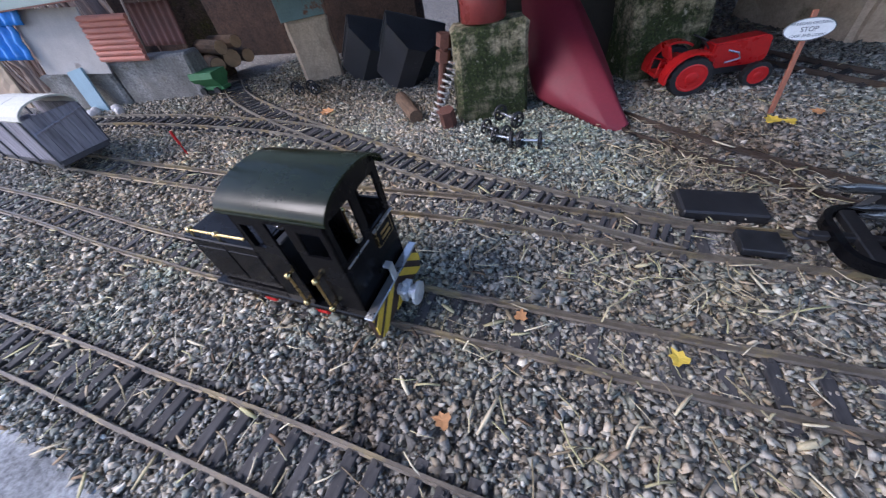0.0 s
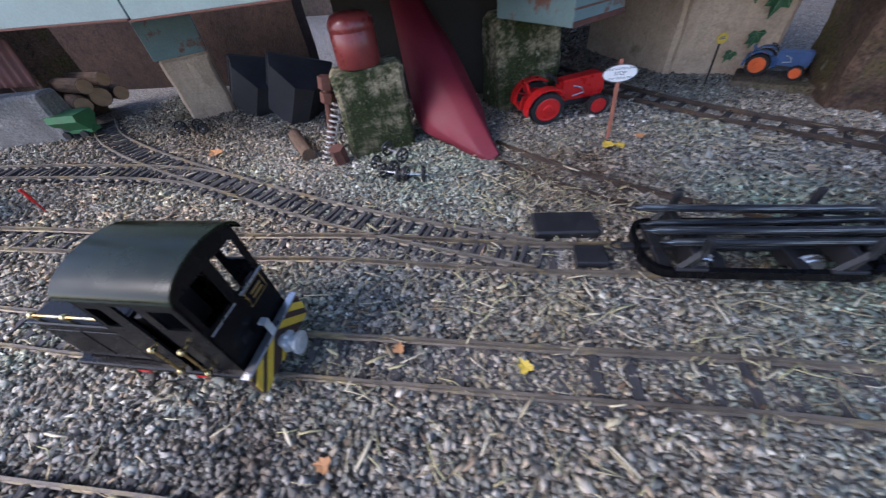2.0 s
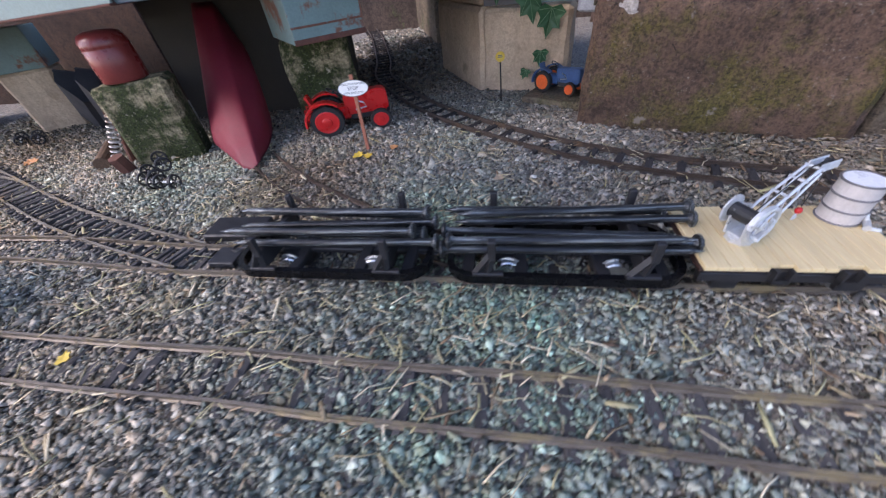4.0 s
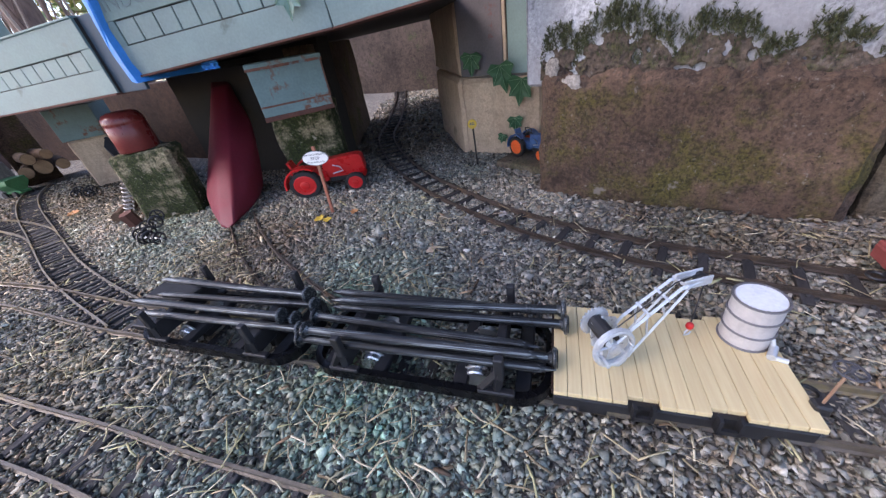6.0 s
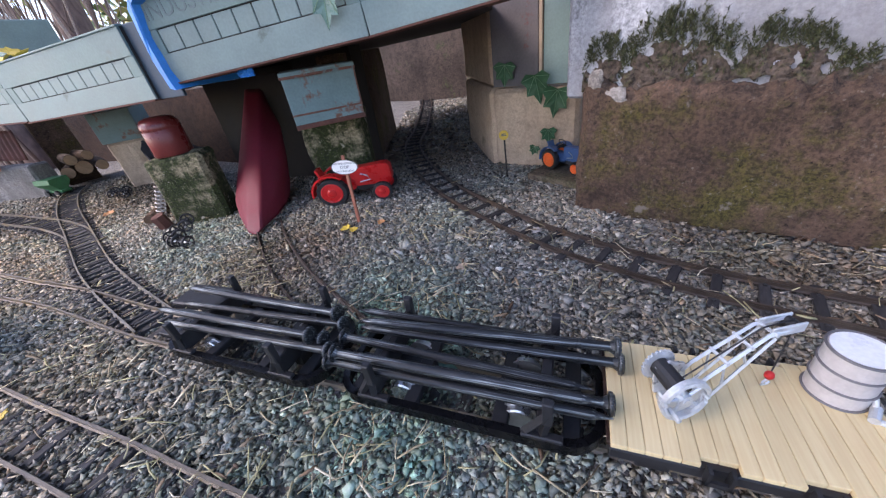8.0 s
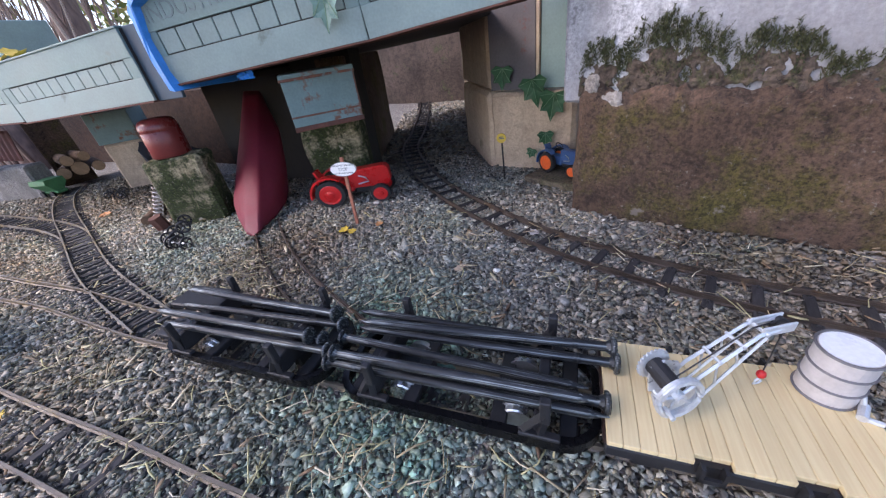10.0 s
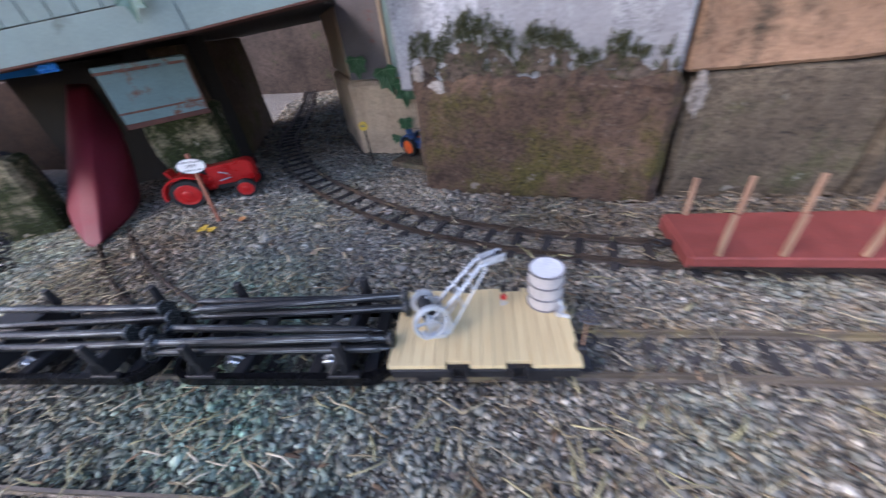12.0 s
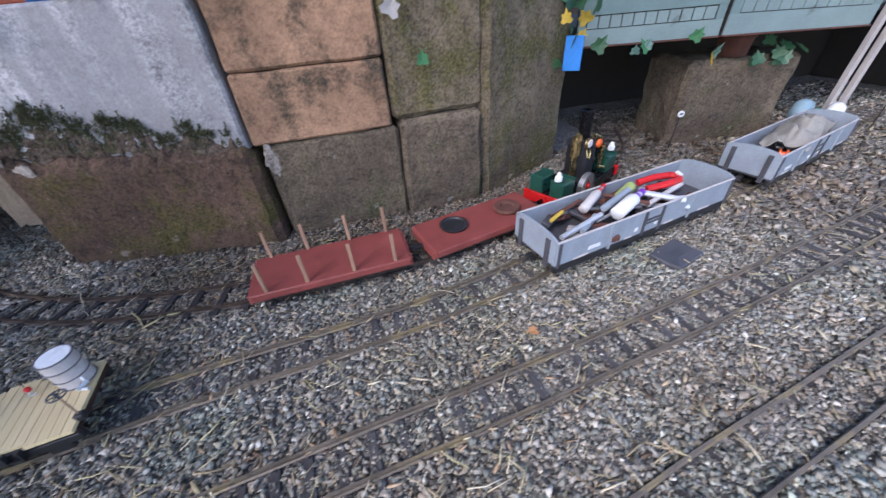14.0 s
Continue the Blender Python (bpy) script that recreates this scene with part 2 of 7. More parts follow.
M_RUBBER = paint("tyre_rubber", (0.015, 0.015, 0.016), 0.75)
M_GREEN = paint("dark_green", (0.012, 0.07, 0.05), 0.35, 0, 0.2, 40)
M_BLUE = paint("tractor_blue", (0.05, 0.11, 0.25), 0.4)
M_ORANGE = paint("orange_paint", (0.75, 0.12, 0.02), 0.4)
M_WHITE = paint("white_paint", (0.78, 0.79, 0.78), 0.45, 0, 0.06, 30)
M_OFFWHITE = paint("greyish_drum", (0.55, 0.515, 0.49), 0.4, 0.0, 0.12, 60, 350, 0.1, (0.42, 0.38, 0.35), 0.64)
# white stands in for sky reflected by the drum's metal lid
M_LID = paint("lid_reflection_white", (0.85, 0.86, 0.86), 0.3, 0.0, 0.08, 60)
M_DECK = wood("deck_plank", (0.80, 0.66, 0.37), (0.70, 0.53, 0.28), (90, 5, 60), 0.5, 0.07)
M_DECKEDGE = paint("deck_frame", (0.035, 0.018, 0.014), 0.5)
M_HOOP = paint("hoop_grey", (0.17, 0.16, 0.165), 0.5, 0.3)
M_LIME = paint("lime_netting", (0.38, 0.46, 0.14), 0.6, 0, 0.3, 120)
M_GREYP = paint("grey_paint", (0.29, 0.335, 0.38), 0.5, 0, 0.15, 40, 350, 0.1, (0.12, 0.11, 0.11), 0.68)
M_GREYD = paint("dark_grey", (0.07, 0.07, 0.08), 0.6, 0, 0.3)
M_GIRDER = paint("girder_paint", (0.175, 0.255, 0.240), 0.55, 0, 0.16, 14, 260, 0.12, (0.15, 0.19, 0.17), 0.64)
M_GIRDER2 = paint("girder_band", (0.225, 0.300, 0.280), 0.55, 0, 0.14, 14, 260, 0.12, (0.15, 0.19, 0.165), 0.66)
M_BOX = paint("rusty_blue_panel", (0.150, 0.225, 0.215), 0.6, 0, 0.18, 22, 260, 0.25, (0.17, 0.075, 0.045), 0.535)
# real timber, and walls whose dark colour stands for deep shade
M_DARK = paint("dark_timber_and_shade", (0.03, 0.026, 0.022), 0.9, 0, 0.4, 20)
M_TARP = paint("blue_tarpaulin", (0.03, 0.24, 0.68), 0.4, 0, 0.15, 20, 200, 0.15)
M_NAVY = paint("dark_blue_paint", (0.045, 0.075, 0.105), 0.6, 0, 0.2, 20, 260, 0.1)
M_LBLUE = paint("pale_blue_board", (0.24, 0.36, 0.42), 0.6, 0, 0.15, 25)
M_PINK = paint("corrugated_salmon", (0.55, 0.22, 0.16), 0.7, 0, 0.15, 30)
M_RUSTY = paint("corrugated_rust", (0.14, 0.06, 0.05), 0.75, 0, 0.3, 30)
M_BOARD = paint("grey_board", (0.42, 0.39, 0.36), 0.8, 0, 0.15, 25, 300, 0.15, (0.25, 0.22, 0.2), 0.62)
M_TANB = paint("tan_board", (0.44, 0.34, 0.24), 0.85, 0, 0.2, 25, 300, 0.2)
M_ROOFW = paint("cream_canvas", (0.62, 0.60, 0.52), 0.8, 0, 0.12, 20, 300, 0.2)
M_VAN = wood("weathered_grey_plank", (0.36, 0.34, 0.38), (0.14, 0.13, 0.15), (60, 60, 8), 0.85, 0.2)
M_LOG = wood("log_bark", (0.16, 0.10, 0.06), (0.05, 0.03, 0.02), (10, 60, 60), 0.9, 0.2)
M_LOGEND = paint("log_end", (0.38, 0.24, 0.135), 0.8, 0, 0.2, 60)
M_TUB = paint("tub_steel", (0.035, 0.036, 0.042), 0.55, 0.2, 0.4, 30, 300, 0.1, (0.09, 0.085, 0.085), 0.62)
M_GWAG = paint("tub_green", (0.05, 0.19, 0.07), 0.6, 0, 0.25, 40)
M_RUSTI = paint("rusty_iron", (0.12, 0.05, 0.035), 0.85, 0.1, 0.4, 50, 300, 0.3)
M_STAKE = wood("stake_wood", (0.42, 0.27, 0.17), (0.26, 0.14, 0.09), (60, 60, 8), 0.7, 0.1)
M_SIGNP = paint("brown_post", (0.33, 0.12, 0.07), 0.6)
M_TEXT = paint("letter_grey", (0.10, 0.12, 0.13), 0.7)
M_PENCIL = paint("pencil_grey", (0.17, 0.22, 0.22), 0.8)
M_PURPLE = paint("purple_plastic", (0.18, 0.03, 0.40), 0.4)
M_TEAL = paint("teal_plastic", (0.03, 0.42, 0.33), 0.4)
M_CONCW = concrete("whitish_block", (0.46, 0.455, 0.455), (0.30, 0.29, 0.29), None, scale=5, pits=0.5, streak=0.75)
M_SPRING = paint("dull_spring", (0.42, 0.40, 0.37), 0.6, 0.35, 0.3, 80, 300, 0.2, (0.12, 0.07, 0.05), 0.55)
M_CONCM = concrete("mossy_block", (0.112, 0.068, 0.044), (0.036, 0.022, 0.016), (0.084, 0.068, 0.016), 0.50, 5, pits=1.0, lichen=(0.24, 0.20, 0.17), fleck=(0.27, 0.235, 0.19))
M_CONCG = concrete("olive_block", (0.185, 0.145, 0.092), (0.070, 0.052, 0.033), (0.115, 0.102, 0.034), 0.49, 6, pits=1.0, lichen=(0.34, 0.32, 0.26), fleck=(0.30, 0.27, 0.21))
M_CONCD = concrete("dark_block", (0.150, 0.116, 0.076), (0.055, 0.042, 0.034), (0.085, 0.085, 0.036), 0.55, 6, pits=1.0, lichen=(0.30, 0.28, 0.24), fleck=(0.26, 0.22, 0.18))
M_TERRA = concrete("terracotta_block", (0.34, 0.205, 0.122), (0.24, 0.135, 0.08), (0.075, 0.058, 0.036), 0.52, 6, pits=0.4, grit=0.55)
M_CREAM = concrete("cream_block", (0.60, 0.455, 0.315), (0.42, 0.30, 0.20), (0.17, 0.14, 0.08), 0.61, 5, pits=0.35, patchy=False, grit=0.4, streak=0.35)
M_MOSSB = concrete("green_mossy_block", (0.40, 0.335, 0.215), (0.15, 0.12, 0.07), (0.030, 0.042, 0.009), 0.40, 8, pits=1.0, lichen=(0.46, 0.42, 0.33), fleck=(0.45, 0.40, 0.31))
M_SMOKY = paint("smoky_panel", (0.13, 0.115, 0.115), 0.7, 0, 0.25, 14, 260, 0.2, (0.16, 0.06, 0.045), 0.60)
M_RUSTB = paint("rust_scale", (0.17, 0.075, 0.05), 0.85, 0, 0.4, 60, 300, 0.4, (0.15, 0.20, 0.20), 0.55)
M_CRUST = concrete("moss_crust", (0.110, 0.080, 0.058), (0.048, 0.034, 0.024), (0.075, 0.072, 0.028), 0.53, 26, pits=1.0, patchy=False, fleck=(0.26, 0.23, 0.20))
M_UMBER = concrete("umber_earth_in_shade", (0.052, 0.028, 0.018), (0.014, 0.009, 0.007), (0.03, 0.03, 0.01), 0.62, 12, pits=1.0)
M_CEMENT = concrete("cement", (0.46, 0.47, 0.47), (0.30, 0.31, 0.31), (0.12, 0.12, 0.06), 0.68, 10)
M_FOOT = concrete("weathered_cement", (0.31, 0.295, 0.27), (0.13, 0.12, 0.105), (0.10, 0.085, 0.05), 0.56, 14, patchy=False, streak=0.6)
M_EDGE = paint("white_board", (0.82, 0.83, 0.86), 0.6, 0, 0.05, 12, 200, 0.1)
M_MOSS = islands("moss_tuft", [(0, (0.025, 0.028, 0.012)), (0.45, (0.060, 0.068, 0.026)), (0.8, (0.105, 0.115, 0.045)), (1, (0.13, 0.10, 0.065))], 0.9)
M_VEIN = paint("leaf_vein", (0.22, 0.34, 0.20), 0.5)
# paler ivy; on the wall top it stands for sky reflected in glossy leaves
M_IVYP = paint("pale_ivy_leaf", (0.13, 0.24, 0.20), 0.3, 0, 0.25, 60, 300, 0.1, (0.30, 0.38, 0.33), 0.6)
M_CLOTH = paint("grey_cloth", (0.30, 0.285, 0.25), 0.9, 0, 0.2, 30, 400, 0.3)
M_PLASTER = concrete("pale_plaster", (0.33, 0.29, 0.25), (0.17, 0.14, 0.11), None, scale=26, pits=0.7)
M_IVY = paint("ivy_leaf", (0.035, 0.11, 0.045), 0.4, 0, 0.25, 60, 300, 0.1)
# leaf tones are raised to carry full sun on the shrubs
M_LEAF = islands("garden_leaves", [(0, (0.10, 0.15, 0.04)), (0.35, (0.24, 0.30, 0.09)), (0.75, (0.42, 0.46, 0.18)), (1, (0.62, 0.46, 0.16))], 0.5)
M_NEEDLE = islands("evergreen_leaves", [(0, (0.025, 0.045, 0.015)), (0.5, (0.05, 0.085, 0.028)), (1, (0.09, 0.12, 0.045))], 0.6)
M_LITTER = islands("leaf_litter", [(0, (0.08, 0.05, 0.03)), (0.5, (0.26, 0.15, 0.08)), (1, (0.46, 0.30, 0.15))], 0.85)
M_LITTER2 = concrete("earth_bank", (0.085, 0.062, 0.048), (0.03, 0.022, 0.018), (0.07, 0.09, 0.03), 0.60, 4, pits=1.0)
M_STEM = islands("stems", [(0, (0.10, 0.065, 0.055)), (0.5, (0.28, 0.19, 0.15)), (1, (0.55, 0.44, 0.36))], 0.85)
M_TRUNK = wood("bark", (0.28, 0.19, 0.15), (0.10, 0.07, 0.06), (12, 12, 3), 0.9, 0.1)
M_YLEAF = paint("yellow_leaf", (0.66, 0.46, 0.06), 0.6, 0, 0.25, 60)
M_OLEAF = paint("orange_leaf", (0.52, 0.25, 0.10), 0.7, 0, 0.2, 60)
M_POT = paint("terracotta_tray", (0.42, 0.10, 0.05), 0.6)


# ---- mesh tools ----
def bm_new():
    return bmesh.new()


def bx(bm, lo, hi, bev=0.0):
    """A cuboid between two corners, its edges rounded by bev."""
    r = bmesh.ops.create_cube(bm, size=1.0)
    vs = r["verts"]
    for v in vs:
        v.co = Vector([lo[i] + (v.co[i] + 0.5) * (hi[i] - lo[i]) for i in range(3)])
    if bev:
        es = list({e for v in vs for e in v.link_edges})
        bmesh.ops.bevel(bm, geom=es, offset=bev, segments=1, affect="EDGES")
    return vs


def cyl(bm, p, q, r, n=12, r2=None, caps=True):
    """A cylinder or cone frustum from p to q."""
    p, q = Vector(p), Vector(q)
    d = q - p
    m = Matrix.Translation((p + q) / 2) @ d.to_track_quat("Z", "Y").to_matrix().to_4x4()
    return bmesh.ops.create_cone(bm, cap_ends=caps, segments=n, radius1=r, radius2=r if r2 is None else r2, depth=d.length, matrix=m)["verts"]


def tube(bm, pts, r, n=6, closed=False):
    """A round bar along points."""
    pts = [Vector(p) for p in pts]
    k = len(pts)
    rings = []
    for i, p in enumerate(pts):
        a = pts[(i - 1) % k] if (i > 0 or closed) else p
        b = pts[(i + 1) % k] if (i < k - 1 or closed) else p
        q = (b - a).to_track_quat("Z", "Y")
        rings.append([bm.verts.new(p + q @ Vector((r * math.cos(j * math.tau / n), r * math.sin(j * math.tau / n), 0))) for j in range(n)])
    for i in range(k if closed else k - 1):
        u, w = rings[i], rings[(i + 1) % k]
        for j in range(n):
            bm.faces.new((u[j], u[(j + 1) % n], w[(j + 1) % n], w[j]))
    if not closed:
        bm.faces.new(list(reversed(rings[0])))
        bm.faces.new(rings[-1])


def lathe(bm, prof, origin=(0, 0, 0), axis=(0, 0, 1), n=20):
    """A turned body: prof is a list of (radius, height)."""
    q = Vector(axis).to_track_quat("Z", "Y")
    o = Vector(origin)
    rings = []
    for r, h in prof:
        rings.append([bm.verts.new(o + q @ Vector((max(r, 1e-5) * math.cos(j * math.tau / n), max(r, 1e-5) * math.sin(j * math.tau / n), h))) for j in range(n)])
    for u, w in zip(rings, rings[1:]):
        for j in range(n):
            bm.faces.new((u[j], u[(j + 1) % n], w[(j + 1) % n], w[j]))
    bm.faces.new(list(reversed(rings[0])))
    bm.faces.new(rings[-1])


def torus(bm, c, axis, R, r, n=20, k=8):
    q = Vector(axis).to_track_quat("Z", "Y")
    tube(bm, [Vector(c) + q @ Vector((R * math.cos(a * math.tau / n), R * math.sin(a * math.tau / n), 0)) for a in range(n)], r, k, True)


def prism(bm, pts, axis, lo, hi):
    """An outline of (u, v) pairs pushed along an axis: x gives (y, z) outlines, y gives (x, z), z gives (x, y)."""
    def put(u, v, w):
        return {"x": (w, u, v), "y": (u, w, v), "z": (u, v, w)}[axis]
    a = [bm.verts.new(put(u, v, lo)) for u, v in pts]
    b = [bm.verts.new(put(u, v, hi)) for u, v in pts]
    k = len(pts)
    bm.faces.new(list(reversed(a)))
    bm.faces.new(b)
    for i in range(k):
        bm.faces.new((a[i], a[(i + 1) % k], b[(i + 1) % k], b[i]))


def panel(bm, us, vs, holes, axis, lo, hi):
    """A flat wall on a grid of cell edges, with the cells in holes left open."""
    nu, nv = len(us) - 1, len(vs) - 1
    keep = {(i, j) for i in range(nu) for j in range(nv)} - set(holes)
    made = {}

    def vert(i, j, side):
        if (i, j, side) not in made:
            w = hi if side else lo
            made[i, j, side] = bm.verts.new((w, us[i], vs[j]) if axis == "x" else (us[i], w, vs[j]))
        return made[i, j, side]
    for i, j in keep:
        for side in (0, 1):
            bm.faces.new([vert(a, b, side) for a, b in ((i, j), (i + 1, j), (i + 1, j + 1), (i, j + 1))])
        for (a, b), (c, d), nb in (((i, j), (i + 1, j), (i, j - 1)), ((i + 1, j), (i + 1, j + 1), (i + 1, j)), ((i + 1, j + 1), (i, j + 1), (i, j + 1)), ((i, j + 1), (i, j), (i - 1, j))):
            if nb not in keep:
                bm.faces.new((vert(a, b, 0), vert(c, d, 0), vert(c, d, 1), vert(a, b, 1)))


def roughen(bm, amount, scale=30.0, cuts=0, seed=0.0):
    if cuts:
        bmesh.ops.subdivide_edges(bm, edges=bm.edges[:], cuts=cuts, use_grid_fill=True)
    for v in bm.verts:
        p = v.co * scale + Vector((seed, seed * 1.7, seed * 0.3))
        v.co += noise.noise_vector(p) * amount + noise.noise_vector(p * 3.1) * amount * 0.4


def mesh_of(name, bm, material, smooth=False):
    bmesh.ops.recalc_face_normals(bm, faces=bm.faces[:])
    me = bpy.data.meshes.new(name)
    bm.to_mesh(me)
    bm.free()
    me.materials.append(material)
    if smooth:
        me.shade_smooth()
    return me


def thing(name, m, label, category, group="", kind=""):
    ob = new(name)
    ob.matrix_world = m
    ob.empty_display_size = 0.01
    return tagged(ob, label, category, group, kind)


def part(name, bm, material, parent, label="", smooth=False):
    ob = new(name, mesh_of(name, bm, material, smooth))
    ob.parent = parent
    if label:
        tagged(ob, label)
    return ob


def single(name, bm, material, m, label, category, group="", kind="", smooth=False):
    ob = new(name, mesh_of(name, bm, material, smooth))
    ob.matrix_world = m
    return tagged(ob, label, category, group, kind)


def share(name, me, parent, m, label=""):
    ob = new(name, me)
    ob.parent = parent
    ob.matrix_local = m
    if label:
        tagged(ob, label)
    return ob


def bulk(name, verts, faces, material, label, category):
    """Many loose bits in one mesh, of kind stuff."""
    verts, faces = np.asarray(verts, dtype=np.float32), np.asarray(faces, dtype=np.int32)
    me = bpy.data.meshes.new(name)
    k = faces.shape[1]
    me.vertices.add(len(verts))
    me.vertices.foreach_set("co", verts.ravel())
    me.loops.add(faces.size)
    me.loops.foreach_set("vertex_index", faces.ravel())
    me.polygons.add(len(faces))
    me.polygons.foreach_set("loop_start", np.arange(0, faces.size, k, dtype=np.int32))
    me.update(calc_edges=True)
    me.validate()
    me.materials.append(material)
    return tagged(new(name, me), label, category, "", "stuff")


def spline(pts, step=0.01):
    """Evenly spaced points on a smooth line through plan points, with headings."""
    P = [np.array(p, float) for p in pts]
    P = [2 * P[0] - P[1]] + P + [2 * P[-1] - P[-2]]
    out = []
    for i in range(1, len(P) - 2):
        n = max(2, int(np.linalg.norm(P[i + 1] - P[i]) / 0.004))
        for u in np.linspace(0, 1, n, endpoint=False):
            a, b, c, d = P[i - 1:i + 3]
            out.append(0.5 * (2 * b + (c - a) * u + (2 * a - 5 * b + 4 * c - d) * u * u + (3 * b - a - 3 * c + d) * u ** 3))
    out.append(P[-2])
    out = np.array(out)
    s = np.r_[0, np.cumsum(np.linalg.norm(np.diff(out, axis=0), axis=1))]
    q = np.arange(0, s[-1], step)
    x, y = np.interp(q, s, out[:, 0]), np.interp(q, s, out[:, 1])
    h = np.unwrap(np.arctan2(np.gradient(y), np.gradient(x)))
    return np.c_[x, y, h]


def dip(x):
    """The ground rises slightly towards the far end."""
    s = np.clip((-0.45 - np.asarray(x, float)) / 0.7, 0, 1)
    return 0.022 * s * s * (3 - 2 * s)


RAIL = 0.0105     # rail head above the ballast
GAUGE = 0.046

TRACKS = {
    "A": [(-1.6, -0.275), (-1.2, -0.228), (-0.942, -0.191), (-0.640, -0.152), (-0.445, -0.117), (-0.325, -0.097), (-0.183, -0.071), (-0.055, -0.052), (0.027, -0.037), (0.095, -0.025), (0.212, -0.001), (0.386, 0.026), (0.483, 0.041), (0.80, 0.092), (1.152, 0.147), (1.302, 0.178), (1.435, 0.203), (1.574, 0.230), (1.744, 0.260), (2.1, 0.33), (2.6, 0.45)],
    "B": [(-1.6, -0.125), (-1.25, -0.071), (-0.989, -0.027), (-0.805, 0.000), (-0.6, 0.021), (-0.485, 0.037), (-0.405, 0.047), (-0.158, 0.084), (-0.03, 0.105), (0.1025, 0.1265), (0.242, 0.151), (0.346, 0.166), (0.53, 0.1975), (0.651, 0.215), (0.87, 0.2515), (1.035, 0.277), (1.145, 0.292), (1.3, 0.317), (1.5, 0.352), (1.69, 0.390), (2.2, 0.50), (2.7, 0.63)],
    "C": [(-1.5, 0.045), (-1.03, 0.099), (-0.84, 0.126), (-0.63, 0.164), (-0.36, 0.205), (-0.2, 0.234), (-0.11, 0.245), (0.04, 0.261), (0.13, 0.276), (0.30, 0.305), (0.48, 0.336), (0.666, 0.368), (0.745, 0.383), (0.858, 0.400), (0.955, 0.412), (1.055, 0.426), (1.127, 0.441), (1.21, 0.462), (1.30, 0.488), (1.443, 0.523), (1.62, 0.562), (1.75, 0.592), (1.93, 0.648), (2.2, 0.74), (2.5, 0.85)],
    "D": [(-0.60, 2.05), (-0.38, 1.70), (-0.145, 1.27), (-0.045, 1.06), (0.08, 0.905), (0.20, 0.79), (0.30, 0.717), (0.395, 0.660), (0.49, 0.613), (0.57, 0.585), (0.64, 0.568), (0.72, 0.556), (0.87, 0.544), (0.99, 0.550), (1.118, 0.565), (1.20, 0.582), (1.28, 0.607), (1.40, 0.655), (1.545, 0.745), (1.66, 0.86), (1.73, 1.0)],
    "G": [(0.06, 0.268), (-0.1, 0.281), (-0.25, 0.300), (-0.4, 0.329), (-0.55, 0.360), (-0.69, 0.388), (-0.82, 0.420), (-0.94, 0.462), (-1.05, 0.53)],
    "H": [(-0.42, 0.334), (-0.55, 0.355), (-0.68, 0.351), (-0.82, 0.327), (-0.98, 0.293), (-1.11, 0.262), (-1.3, 0.21)],
    "F": [(0.40, 0.334), (0.325, 0.357), (0.245, 0.383), (0.175, 0.408), (0.095, 0.444), (0.0, 0.496), (-0.06, 0.535)],
}
LINES = {k: spline(v) for k, v in TRACKS.items()}


def on_track(key, x):
    """Plan point and heading of a line at x."""
    L = LINES[key]
    i = int(np.argmin(np.abs(L[:, 0] - x)))
    return L[i]


def on_rail(key, x, flip=False):
    px_, py_, h = on_track(key, x)
    if math.cos(h) < 0:
        h += math.pi
    return pose(px_, py_, RAIL + float(dip(px_)), 0, 0, math.degrees(h) + (180 if flip else 0))


# ---- ground ----
bm = bm_new()
bx(bm, (-60, -60, -0.35), (60, 60, -0.30))
single("ground", bm, M_LITTER2, Matrix(), "brown leaf-strewn garden soil reaching into the distance", "ground", kind="structure")

bm = bm_new()
bmesh.ops.create_grid(bm, x_segments=150, y_segments=90, size=1.0)
for v in bm.verts:
    x, y = 0.45 + v.co.x * 2.4, 0.86 + v.co.y * 1.22
    z = noise.noise(Vector((x * 9, y * 9, 0))) * 0.0022 + noise.noise(Vector((x * 40, y * 40, 3))) * 0.0012 - 0.001 + float(dip(x))
    v.co = Vector((x, y, z))
base = bmesh.ops.extrude_face_region(bm, geom=bm.faces[:])
for e in base["geom"]:
    if isinstance(e, bmesh.types.BMVert):
        e.co.z = -0.30
single("ballast_bed", bm, M_SOIL, Matrix(), "packed grey grit and dark soil under loose gravel", "ground", kind="structure")


# ---- vehicles ----
def wheel(parent, x, y, r=0.0125, material=None, name="wheel"):
    """A flanged wheel whose tread touches the rail head."""
    s = 1 if y > 0 else -1
    bm = bm_new()
    lathe(bm, [(r * 0.25, -0.0035), (r * 0.9, -0.003), (r, -0.002), (r, 0.002), (r * 1.14, 0.0026), (r * 1.14, 0.004), (r * 0.3, 0.0042)], (x, y, r), (0, -s, 0), 18)
    w = part(name, bm, material or M_STEEL, parent, "" if material else "bright worn steel wheel")
    return w


def axle(parent, x, r=0.0125):
    bm = bm_new()
    cyl(bm, (x, -0.021, r), (x, 0.021, r), 0.002, 8)
    part("axle", bm, M_GREYD, parent)


def coupler(parent, x, s, material=None, z=0.016):
    """A loop coupling with its hook."""
    bm = bm_new()
    bx(bm, (min(x, x + s * 0.012), -0.004, z - 0.003), (max(x, x + s * 0.012), 0.004, z + 0.003), 0.0008)
    torus(bm, (x + s * 0.017, 0, z), (0, 0, 1), 0.006, 0.0014, 14, 6)
    part("coupling", bm, material or M_MATTE, parent)


# -- black diesel shunter --
def clip_band(pts, lo, hi):
    """Cut an outline of (u, v) pairs to lo <= u <= hi."""
    for lim, s in ((lo, 1), (hi, -1)):
        out = []
        for (a, b), (c, d) in zip(pts, pts[1:] + pts[:1]):
            ia, ic = s * (a - lim) >= 0, s * (c - lim) >= 0
            if ia:
                out.append((a, b))
